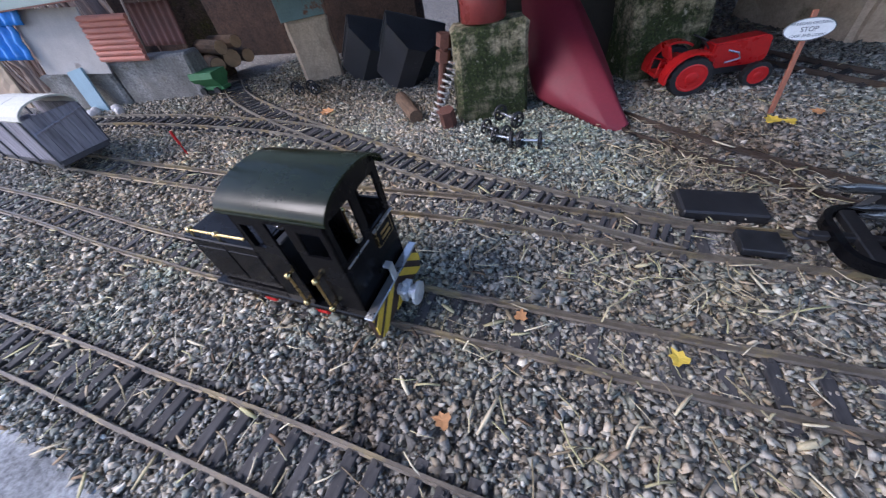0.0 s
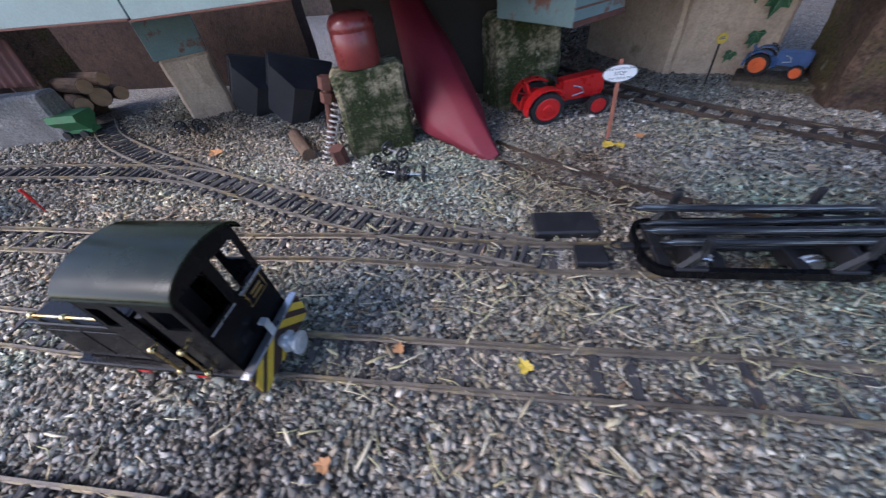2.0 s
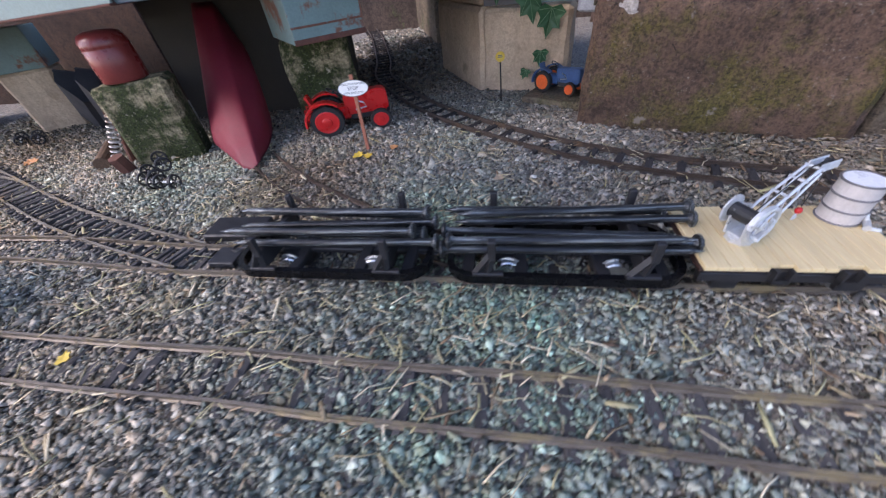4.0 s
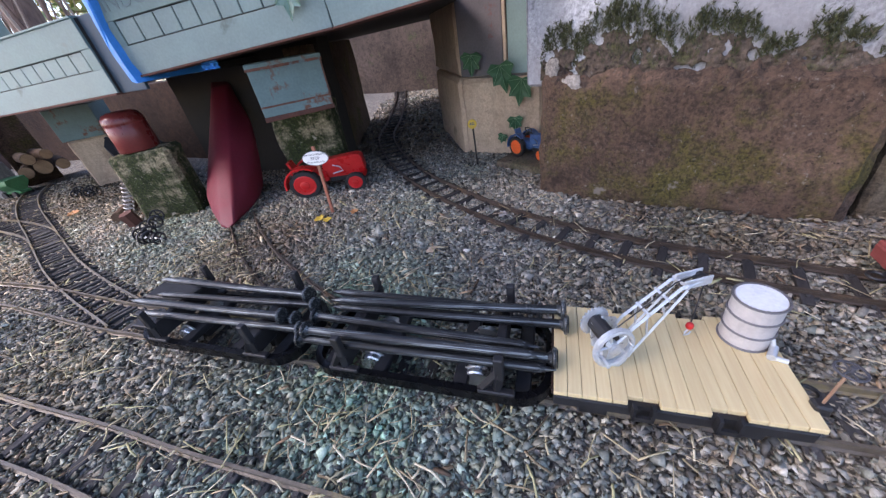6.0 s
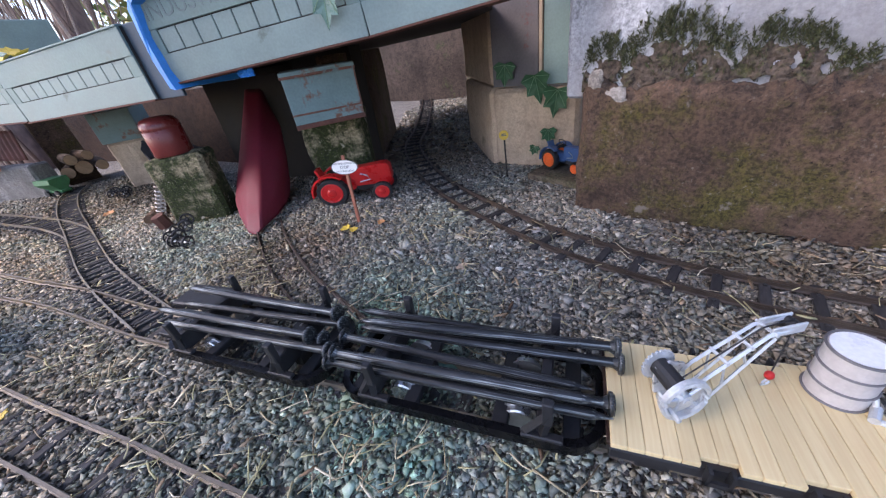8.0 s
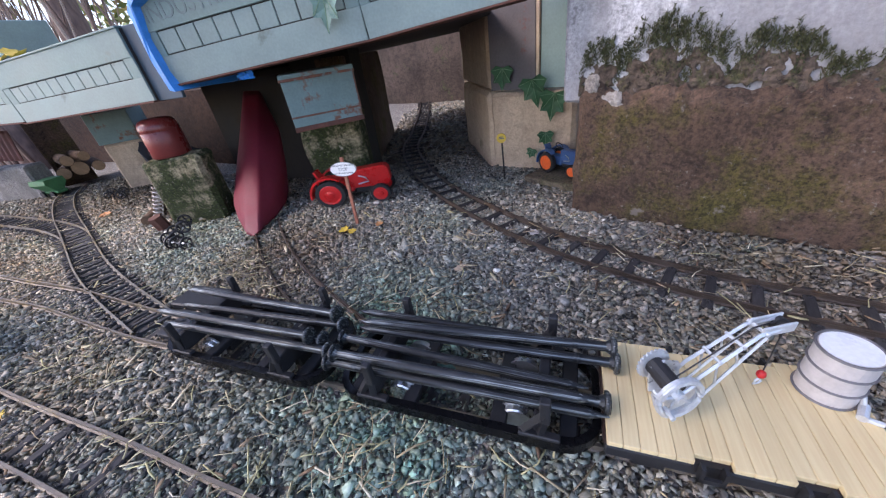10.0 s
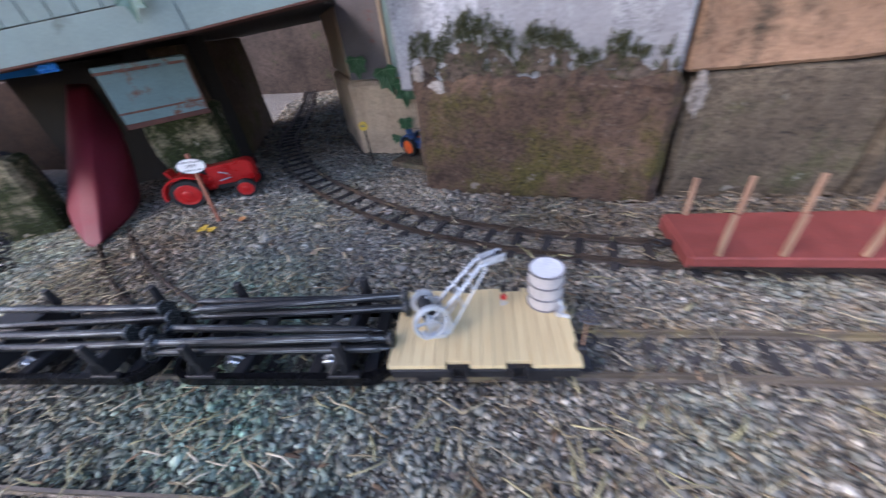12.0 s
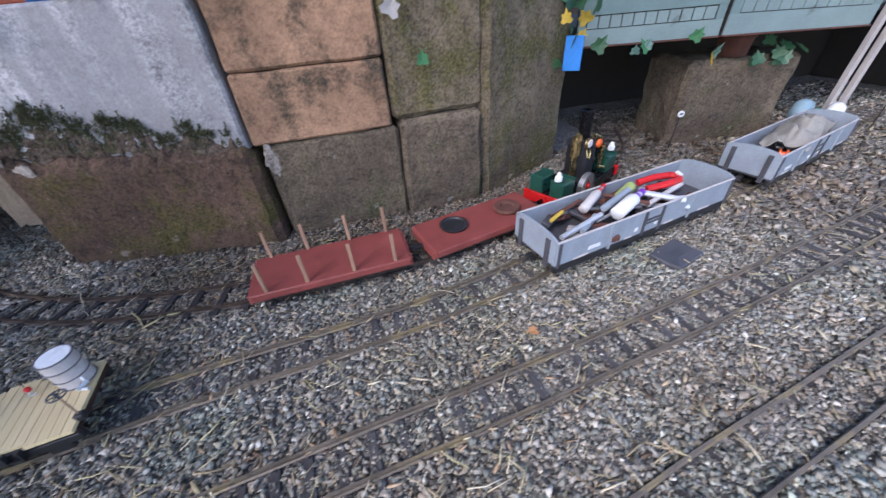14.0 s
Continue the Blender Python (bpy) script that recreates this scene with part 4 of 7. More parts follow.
cyl(bm, (0, 0, 0.003), (0.012, 0, 0.004), 0.003, 10)
cyl(bm, (0.002, 0.002, 0.002), (0.004, -0.010, 0.002), 0.002, 8)
cyl(bm, (0.010, 0, 0.003), (0.013, 0.003, 0.011), 0.0018, 8)
part("casting", bm, M_SILVER, t)
# -- grey open wagons with their loads --
def open_wagon(m, L=0.182, W=0.046, H=0.063):
    t = thing("open_wagon", m, "grey open bogie wagon with dark corner straps and scuffed sides", "wagon", "grey open wagons")
    z0 = 0.025
    bm = bm_new()
    bx(bm, (-L, -W, z0 - 0.004), (L, W, z0), 0.0006)
    part("floor_board", bm, M_GREYD, t)
    for s in (-1, 1):
        bm = bm_new()
        bx(bm, (-L, s * W - 0.0015, z0), (L, s * W + 0.0015, H), 0.0004)
        part("side", bm, M_GREYP, t)
        for x in (-L + 0.004, -0.085, -0.018, 0.018, 0.085, L - 0.004):
            bm = bm_new()
            bx(bm, (x - 0.002, s * (W + 0.0025) - 0.0012, z0 - 0.004), (x + 0.002, s * (W + 0.0025) + 0.0012, H - 0.001))
            part("strap", bm, M_GREYD if abs(x) < 0.03 or abs(x) > L - 0.01 else M_GREYP, t)
        bm = bm_new()
        bx(bm, (-0.020, s * (W + 0.002) - 0.0008, z0 + 0.014), (0.020, s * (W + 0.002) + 0.0008, z0 + 0.017))
        bx(bm, (-0.020, s * (W + 0.002) - 0.0008, H - 0.018), (0.020, s * (W + 0.002) + 0.0008, H - 0.015))
        part("door_strap", bm, M_GREYD, t)
        for x, w in ((-L + 0.03, 0.030), (-0.052, 0.014), (0.030, 0.022), (0.11, 0.028)):
            if x + w < L - 0.01:
                bm = bm_new()
                bx(bm, (x, s * (W + 0.0016) - 0.0004, z0 - 0.0005), (x + w, s * (W + 0.0016) + 0.0004, z0 + 0.0035), 0.0003)
                roughen(bm, 0.0007, 150, 2, 1)
                part("bare_patch", bm, M_OFFWHITE, t, "bare pale wood at the scuffed lower edge")
        bm = bm_new()
        bx(bm, (-L, s * W - 0.0019, H), (L, s * W + 0.0019, H + 0.0012), 0.0004)
        part("rim", bm, M_OFFWHITE, t, "pale worn upper edge")
        for x, w in ((-0.035, 0.006), (0.006, 0.006), (-0.125, 0.022)):
            bm = bm_new()
            bx(bm, (x, s * (W + 0.0019) - 0.0004, z0 + 0.008), (x + w, s * (W + 0.0019) + 0.0004, z0 + 0.014))
            part("faded_mark", bm, M_WHITE, t)
    for s in (-1, 1):
        bm = bm_new()
        arch = [(W * math.cos(a), H + 0.009 * math.sin(a)) for a in np.linspace(0, math.pi, 15)]
        prism(bm, [(-W, z0), (W, z0)] + arch, "x", s * L - 0.0015, s * L + 0.0015)
        part("end", bm, M_GREYP, t, "arched end board")
        for y in (-0.03, 0.03):
            bm = bm_new()
            bx(bm, (s * (L + 0.0025) - 0.0015, y - 0.004, z0 - 0.01), (s * (L + 0.0025) + 0.0015, y + 0.004, H - 0.001))
            part("end_post", bm, M_GREYD, t)
        bm = bm_new()
        bx(bm, (-L, s * (W - 0.003) - 0.003, z0 - 0.015), (L, s * (W - 0.003) + 0.003, z0 - 0.0042), 0.0006)
        part("sole_bar", bm, M_MATTE, t)
    for bxp in (-0.105, 0.105):
        if abs(bxp) > L - 0.02:
            bxp *= 0.55
        for x in (-0.026, 0.026):
            for y in (-0.023, 0.023):
                wheel(t, bxp + x, y, 0.011, M_GREYD)
            axle(t, bxp + x, 0.011)
        for s in (-1, 1):
            bm = bm_new()
            bx(bm, (bxp - 0.038, s * 0.031 - 0.003, 0.006), (bxp + 0.038, s * 0.031 + 0.003, 0.016), 0.001)
            part("bogie_frame", bm, M_MATTE, t)
    coupler(t, L, 1)
    coupler(t, -L, -1)
    return z0


wm = pose(1.443, 0.523, RAIL, 0, 0, 12.5)
zf = open_wagon(wm)


def bottle(m, label, body, cap, L=0.05, r=0.008):
    t = thing("bottle", m, label, "bottle")
    bm = bm_new()
    lathe(bm, [(r * 0.9, 0), (r, 0.001), (r, L * 0.7), (r * 0.45, L * 0.85), (r * 0.45, L)], (0, 0, r), (1, 0, 0), 16)
    part("body", bm, body, t, smooth=True)
    bm = bm_new()
    cyl(bm, (L * 0.72, 0, r), (L * 0.9, 0, r), r * 0.8, 14, r * 0.5)
    cyl(bm, (L * 0.98, 0, r), (L * 1.12, 0, r), r * 0.5, 12)
    part("cap", bm, cap, t)


bottle(wm @ pose(-0.055, -0.026, zf + 0.024, 0, -8, 14), "white plastic bottle with purple cap in the wagon", M_WHITE, M_PURPLE, 0.066, 0.0105)
bottle(wm @ pose(-0.085, 0.010, zf + 0.026, 0, -9, 22), "clear white tube with red cap lying in the wagon", M_OFFWHITE, M_REDP, 0.066, 0.0075)
t = thing("red_clamp", wm @ pose(0.078, 0.004, zf + 0.036, 0, 0, 165), "red plastic spring clamp lying on the load", "clamp")
bm = bm_new()
tube(bm, [(0.035, 0.010, 0), (0.005, 0.014, 0.006), (-0.020, 0.010, 0.008), (-0.030, 0.0, 0.008), (-0.020, -0.010, 0.008), (0.005, -0.014, 0.006), (0.035, -0.014, 0)], 0.0058, 8)
part("frame", bm, M_REDP, t)
bm = bm_new()
cyl(bm, (-0.026, -0.006, 0.014), (-0.026, 0.006, 0.014), 0.003, 8)
part("pivot", bm, M_WHITE, t)
for q, L, r, mt, lab in (((-0.115, -0.020, 0.030), 0.085, 0.0042, M_SILVER, "grey metal tube lying across the wagon load"), ((-0.03, 0.0, 0.040), 0.07, 0.0055, M_GREYP, "grey plastic tube on the wagon load"),
                        ((-0.135, 0.012, 0.036), 0.030, 0.003, M_YELLOW, "short yellow stick in the wagon load"), ((0.004, 0.014, 0.036), 0.045, 0.0085, M_LIME, "lime-green netting roll in the wagon"),
                        ((0.055, -0.020, 0.034), 0.09, 0.004, M_OFFWHITE, "pale plastic tube on the wagon load")):
    bm = bm_new()
    cyl(bm, (-L / 2, 0, 0), (L / 2, 0, 0), r, 12)
    single("tube", bm, mt, wm @ pose(q[0], q[1], zf + q[2], 0, -4, 14 + 300 * q[1]), lab, "tube", smooth=False)
# dark oddments filling the wagon floor
rng = random.Random(8)
for k in range(34):
    bm = bm_new()
    a, b, c = rng.uniform(0.006, 0.020), rng.uniform(0.004, 0.010), rng.uniform(0.003, 0.006)
    bx(bm, (-a, -b, -c), (a, b, c), 0.0012)
    roughen(bm, 0.0012, 90, k, 1)
    single("scrap_piece", bm, rng.choice([M_GREYD, M_MATTE, M_RUSTI, M_RUSTI, M_GREYD, M_BOARD]), wm @ pose(rng.uniform(-0.14, 0.14), rng.uniform(-0.034, 0.034), zf + 0.007 + 0.010 * rng.random(), rng.uniform(-25, 25), rng.uniform(-25, 25), rng.uniform(0, 180)), "dark rusty metal oddment in the wagon load", "scrap", "scrap in the grey wagon")
rng = random.Random(5)
for k in range(14):
    bm = bm_new()
    L = rng.uniform(0.03, 0.08)
    cyl(bm, (-L / 2, 0, 0), (L / 2, 0, 0), rng.uniform(0.002, 0.005), 8)
    single("rod", bm, rng.choice([M_GREYD, M_SILVER, M_RUSTI, M_GREYP]), wm @ pose(rng.uniform(-0.11, 0.1), rng.uniform(-0.03, 0.03), zf + 0.012 + 0.002 * k, rng.uniform(-5, 5), rng.uniform(-6, 6), rng.uniform(-50, 50)), "short grey metal rod in the wagon load", "rod", "scrap in the grey wagon")
wm2 = pose(1.905, 0.640, RAIL, 0, 0, 17.5)
zf2 = open_wagon(wm2, 0.165, 0.044, 0.068)
for k in range(3):
    bm = bm_new()
    L = rng.uniform(0.05, 0.11)
    bx(bm, (-L / 2, -0.006, -0.0025), (L / 2, 0.006, 0.0025), 0.001)
    single("board_offcut", bm, rng.choice([M_BOARD, M_OFFWHITE, M_GREYD]), wm2 @ pose(rng.uniform(-0.03, 0.05), rng.uniform(-0.025, 0.025), zf2 + 0.02 + 0.006 * k, rng.uniform(-12, 12), rng.uniform(-12, 12), rng.uniform(-40, 40)), "pale grey wood offcut heaped in the wagon", "offcut", "offcuts in the second grey wagon")
# crumpled cloth heaped over the load
bm = bm_new()
nu, nv = 40, 24
grid = [[bm.verts.new((-0.085 + 0.22 * i / nu, -0.038 + 0.076 * j / nv,
        zf2 + 0.032 + 0.022 * math.sin(math.pi * i / nu) * math.sin(math.pi * j / nv)
        + 0.010 * math.sin(i * 0.55 + 3.0 * math.sin(j * 0.18)) * (0.4 + 0.6 * math.sin(math.pi * j / nv))
        + 0.006 * noise.noise(Vector((i * 0.3, j * 0.4, 2.0))))) for j in range(nv + 1)] for i in range(nu + 1)]
for i in range(nu):
    for j in range(nv):
        bm.faces.new((grid[i][j], grid[i + 1][j], grid[i + 1][j + 1], grid[i][j + 1]))
ex = bmesh.ops.extrude_face_region(bm, geom=bm.faces[:])
for v in [e for e in ex["geom"] if isinstance(e, bmesh.types.BMVert)]:
    v.co.z -= 0.0015
single("crumpled_cloth", bm, M_CLOTH, wm2 @ pose(0.01, 0, 0, 0, 0, 8), "crumpled grey cloth heaped in the second wagon", "cloth", smooth=True)
for q, mt in (((-0.11, -0.02), M_ORANGE), ((-0.13, 0.03), M_REDP)):
    t = thing("spool", wm2 @ pose(q[0], q[1], zf2 + 0.028, 90, 0, 20), "small bright plastic spool in the wagon", "spool")
    bm = bm_new()
    lathe(bm, [(0.010, 0), (0.010, 0.003), (0.006, 0.004), (0.006, 0.010), (0.010, 0.011), (0.010, 0.014)], (0, 0, 0), (0, 0, 1), 16)
    part("reel", bm, mt, t)
for q, mt, r in (((2.105, 0.745), M_TEAL, 0.013), ((2.145, 0.735), M_WHITE, 0.017), ((2.085, 0.765), M_LBLUE, 0.020)):
    bm = bm_new()
    lathe(bm, [(r, 0), (r * 1.1, r), (r * 0.9, r * 2.2), (r * 0.4, r * 2.6)], (0, 0, 0), (0.3, 0.2, 1), 14)
    single("plastic_pot", bm, mt, pose(q[0], q[1], 0.039), "small coloured plastic pot beyond the wagons", "pot", smooth=True)
bm = bm_new()
bx(bm, (-0.045, -0.035, 0), (0.045, 0.035, 0.028), 0.002)
single("rubble_block", bm, M_CONCD, pose(2.115, 0.748, 0, 0, 0, 20) @ Matrix.Diagonal((1.2, 0.8, 1.4, 1)), "dark block carrying small pots", "block")


# -- steam train: vertical-boiler engine and two red flats --
def red_flat(m, L=0.113, W=0.045):
    t = thing("red_flat_wagon", m, "red oxide low flat wagon on small wheels", "wagon", "red flat wagons")
    bm = bm_new()
    bx(bm, (-L, -W, 0.016), (L, W, 0.028), 0.0015)
    part("deck", bm, M_REDW, t)
    for x in (-0.065, 0.065):
        for y in (-0.023, 0.023):
            wheel(t, x, y, 0.0085, M_GREYD)
        axle(t, x, 0.0085)
    for s in (-1, 1):
        bm = bm_new()
        bx(bm, (-L + 0.01, s * 0.03 - 0.003, 0.006), (L - 0.01, s * 0.03 + 0.003, 0.016), 0.001)
        part("sole_bar", bm, M_MATTE, t)
        bm = bm_new()
        bx(bm, (s * (L + 0.001) - 0.002, -W + 0.004, 0.012), (s * (L + 0.001) + 0.002, W - 0.004, 0.026), 0.001)
        part("headstock", bm, M_REDW, t)
    coupler(t, L, 1)
    coupler(t, -L, -1)
    return t


ra = on_rail("D", 0.972)
wa = red_flat(ra)
for x in (-0.09, -0.035, 0.03, 0.09):
    for s in (-1, 1):
        bm = bm_new()
        bx(bm, (x - 0.0025, s * 0.041 - 0.002, 0.028), (x + 0.0025, s * 0.041 + 0.002, 0.075), 0.0006)
        part("stake", bm, M_STAKE, wa, "bare wooden stake")
rb = on_rail("D", 1.212)
red_flat(rb, 0.108)
bm = bm_new()
lathe(bm, [(0.010, 0), (0.022, 0.001), (0.024, 0.005), (0.020, 0.006), (0.018, 0.0035), (0.005, 0.003)], (0, 0, 0), (0, 0, 1), 20)
single("iron_pan", bm, M_MATTE, rb @ pose(-0.05, 0.004, 0.028), "black round iron dish on the red wagon", "dish")
bm = bm_new()
lathe(bm, [(0.010, 0), (0.022, 0), (0.024, 0.004), (0.022, 0.008), (0.012, 0.008), (0.010, 0.005)], (0, 0, 0), (0, 0, 1), 20)
single("rusty_washer", bm, M_RUSTI, rb @ pose(0.055, 0.0, 0.0285), "thick rusty ring on the red wagon", "ring")


def steam_engine(m):
    t = thing("steam_locomotive", m, "vertical-boiler steam engine with green tanks, brass fittings and red flywheel", "locomotive")
    bm = bm_new()
    bx(bm, (-0.10, -0.038, 0.014), (0.10, 0.038, 0.026), 0.001)
    part("frame", bm, M_BLACK, t)
    bm = bm_new()
    bx(bm, (-0.095, -0.036, 0.006), (0.095, -0.030, 0.014))
    bx(bm, (-0.095, 0.030, 0.006), (0.095, 0.036, 0.014))
    part("valance", bm, M_BLACK, t)
    for x in (-0.055, 0.055):
        for y in (-0.023, 0.023):
            wheel(t, x, y, 0.0125, M_GREYD)
        axle(t, x)
    for s in (-1, 1):
        bm = bm_new()
        bx(bm, (s * 0.102 - 0.003, -0.042, 0.010), (s * 0.102 + 0.003, 0.042, 0.030), 0.001)
        b = part("buffer_beam", bm, M_REDP, t, "red buffer beam")
        bm = bm_new()
        cyl(bm, (s * 0.105, 0, 0.018), (s * 0.114, 0, 0.018), 0.004, 10)
        part("coupler_socket", bm, M_BLACK, b)
        for y in (-0.022, 0.022):
            bm = bm_new()
            x = s * 0.078
            bx(bm, (x - 0.018, y - 0.014, 0.026), (x + 0.018, y + 0.014, 0.056), 0.0015)
            k = part("tank", bm, M_GREEN, t, "dark green side tank")
            bm = bm_new()
            for a in (-0.018, 0.017):
                bx(bm, (x + a, y - 0.014, 0.056), (x + a + 0.001, y + 0.014, 0.060))
            part("tank_rim", bm, M_GREEN, k)
        bm = bm_new()
        c = Vector((s * 0.094, -0.022, 0.060))
        lathe(bm, [(0.004, 0), (0.0065, 0.002), (0.0065, 0.009), (0.003, 0.013), (0.0045, 0.015), (0.001, 0.018)], c, (0, 0, 1), 12)
        cyl(bm, c + Vector((0, 0, 0.006)), c + Vector((s * 0.008, 0, 0.006)), 0.004, 10)
        part("lamp", bm, M_WHITE, t, "white oil lamp")
    bm = bm_new()
    lathe(bm, [(0.029, 0.026), (0.029, 0.030), (0.026, 0.031), (0.026, 0.092), (0.029, 0.093), (0.029, 0.097), (0.022, 0.101), (0.011, 0.102)], (0.012, 0, 0), (0, 0, 1), 28)
    part("boiler", bm, M_MATTE, t, smooth=False)
    bm = bm_new()
    lathe(bm, [(0.013, 0.100), (0.011, 0.104), (0.011, 0.148), (0.013, 0.149), (0.013, 0.154), (0.009, 0.155), (0.009, 0.146)], (0.012, 0, 0), (0, 0, 1), 20)
    part("chimney", bm, M_BLACK, t)
    bm = bm_new()
    lathe(bm, [(0.0185, -0.004), (0.0235, -0.005), (0.0235, 0.005), (0.0185, 0.004)], (-0.030, -0.043, 0.036), (0, 1, 0), 28)
    fw_ = part("flywheel", bm, M_STEEL, t, "steel-rimmed flywheel")
    bm = bm_new()
    lathe(bm, [(0.004, -0.004), (0.0188, -0.002), (0.0188, 0.002), (0.004, 0.004)], (-0.030, -0.0435, 0.036), (0, 1, 0), 24)
    cyl(bm, (-0.030, -0.050, 0.036), (-0.030, -0.03, 0.036), 0.003, 10)
    part("flywheel_web", bm, M_REDP, fw_, "red flywheel centre")
    for x in (-0.036, -0.028):
        bm = bm_new()
        cyl(bm, (x, -0.012, 0.028), (x, -0.012, 0.118), 0.0035, 12)
        cyl(bm, (x, -0.012, 0.085), (x, -0.012, 0.122), 0.0058, 12)
        part("brass_cylinder", bm, M_BRASS, t, "upright brass cylinder")
    bm = bm_new()
    cyl(bm, (-0.018, -0.030, 0.108), (-0.018, -0.024, 0.108), 0.0085, 18)
    cyl(bm, (-0.018, -0.026, 0.094), (-0.018, -0.026, 0.102), 0.0015, 8)
    g = part("pressure_gauge", bm, M_BRASS, t)
    bm = bm_new()
    cyl(bm, (-0.018, -0.0308, 0.108), (-0.018, -0.0298, 0.108), 0.0072, 18)
    part("dial", bm, M_WHITE, g)
    bm = bm_new()
    lathe(bm, [(0.005, 0), (0.0075, 0.002), (0.0075, 0.006), (0.004, 0.008)], (0.004, -0.032, 0.104), (0, -1, 0), 14)
    part("valve_wheel", bm, M_ORANGE, t, "red valve wheel")
    for run, rad in (([(-0.018, -0.026, 0.094), (-0.020, -0.030, 0.084), (-0.014, -0.031, 0.078), (-0.008, -0.029, 0.084), (-0.008, -0.027, 0.094)], 0.0014),
                     ([(-0.036, -0.012, 0.118), (-0.040, -0.012, 0.124), (-0.034, -0.012, 0.128), (-0.026, -0.012, 0.122)], 0.0012),
                     ([(0.040, -0.014, 0.104), (0.046, -0.020, 0.100), (0.046, -0.022, 0.060), (0.050, -0.024, 0.052)], 0.0016)):
        bm = bm_new()
        tube(bm, run, rad, 6)
        part("steam_pipe", bm, M_BRASS, t, "bent brass pipe")
    bm = bm_new()
    cyl(bm, (0.045, -0.026, 0.050), (0.045, -0.026, 0.086), 0.0036, 12)
    cyl(bm, (0.040, -0.026, 0.045), (0.058, -0.030, 0.038), 0.0036, 10)
    part("water_gauge", bm, M_BRASS, t)
    bm = bm_new()
    lathe(bm, [(0.013, 0), (0.013, 0.024), (0.009, 0.030), (0.003, 0.031)], (0.066, 0.002, 0.056), (0, 0, 1), 18)
    cyl(bm, (0.066, -0.012, 0.075), (0.066, -0.018, 0.075), 0.006, 14)
    part("lubricator", bm, M_BLACK, t)
    bm = bm_new()
    lathe(bm, [(0.003, 0), (0.005, 0.003), (0.005, 0.008), (0.002, 0.011)], (0.066, 0.002, 0.087), (0, 0, 1), 12)
    part("safety_valve", bm, M_BRASS, t)
    bm = bm_new()
    lathe(bm, [(0.003, 0), (0.005, 0.003), (0.004, 0.010), (0.002, 0.012)], (0.034, 0.010, 0.098), (0, 0, 1), 12)
    part("safety_valve", bm, M_BRASS, t)
    return t


steam_engine(on_rail("D", 1.436))


# -- weathered van on the straight line, far end --
def van(m):
    t = thing("goods_van", m, "weathered grey plank goods van with cream arched roof", "wagon")
    L, W, z0, z1 = 0.066, 0.030, 0.014, 0.056
    bm = bm_new()
    bx(bm, (-L, -W, 0.008), (L, W, z0), 0.001)
    part("floor_frame", bm, M_GREYD, t)
    for s in (-1, 1):
        n = 14
        for k in range(n):
            bm = bm_new()
            x = -L + k * 2 * L / n
            h = z1 if k > 3 else z1 - 0.016
            bx(bm, (x + 0.0003, s * W - 0.001, z0), (x + 2 * L / n - 0.0003, s * W + 0.001, h - random.uniform(0, 0.0015)))
            part("plank", bm, M_VAN, t)
        for x in (-L + 0.002, -0.03, 0.02, L - 0.002):
            bm = bm_new()
            bx(bm, (x - 0.0015, s * (W + 0.0018) - 0.001, z0 - 0.003), (x + 0.0015, s * (W + 0.0018) + 0.001, z1))
            part("post", bm, M_GREYD, t)
    for s in (-1, 1):
        for k in range(6):
            bm = bm_new()
            y = -W + k * 2 * W / 6
            bx(bm, (s * L - 0.001, y + 0.0003, z0), (s * L + 0.001, y + 2 * W / 6 - 0.0003, z1 if s > 0 else z1 - 0.016))
            part("end_plank", bm, M_VAN, t)
        bm = bm_new()
        cyl(bm, (s * (L + 0.002), -W, z1 - 0.014), (s * (L + 0.002), W, z1 - 0.006), 0.0012, 6)
        part("end_brace", bm, M_VAN, t)
    cut = L * 0.45
    for a0, a1 in ((-cut, 0.022), (0.0235, L + 0.003)):
        arc = [((W + 0.002) * math.cos(a), z1 + 0.013 * math.sin(a)) for a in np.linspace(0, math.pi, 11)]
        inn = [((W + 0.001) * math.cos(a), z1 - 0.0015 + 0.013 * math.sin(a)) for a in np.linspace(math.pi, 0, 11)]
        bm = bm_new()
        prism(bm, arc + inn, "x", a0, a1)
        part("roof", bm, M_ROOFW, t, "cream canvas roof")
    for x in (-0.04, 0.04):
        for y in (-0.023, 0.023):
            wheel(t, x, y, 0.009, M_GREYD)
        axle(t, x, 0.009)


van(on_rail("C", -1.017) @ Matrix.Diagonal((1.7, 1.4, 1.75, 1)))


# ---- walls and piers ----
def block(name, x0, y0, x1, y1, z0, z1, depth, material, label, cuts=6, rough_by=0.003, bev=0.006, kind="", seed=1.0, category="block", lean=0.0):
    """A cast block whose front face runs in plan from (x0, y0) to (x1, y1); depth goes back from it."""
    a = math.atan2(y1 - y0, x1 - x0)
    L = math.hypot(x1 - x0, y1 - y0)
    bm = bm_new()
    bx(bm, (0, 0, z0), (L, depth, z1), bev)
    roughen(bm, rough_by, 22, cuts, seed)
    m = pose(x0, y0, 0, 0, 0, math.degrees(a))
    if lean:
        m = m @ pose(0, 0, 0, lean, 0, 0)
    return single(name, bm, material, m, label, category, kind=kind)


low_block = block("concrete_block", 0.500, 0.722, 0.872, 0.678, -0.01, 0.172, 0.20, M_CONCM, "brown weathered concrete block overgrown with moss", 48, 0.004, 0.012)
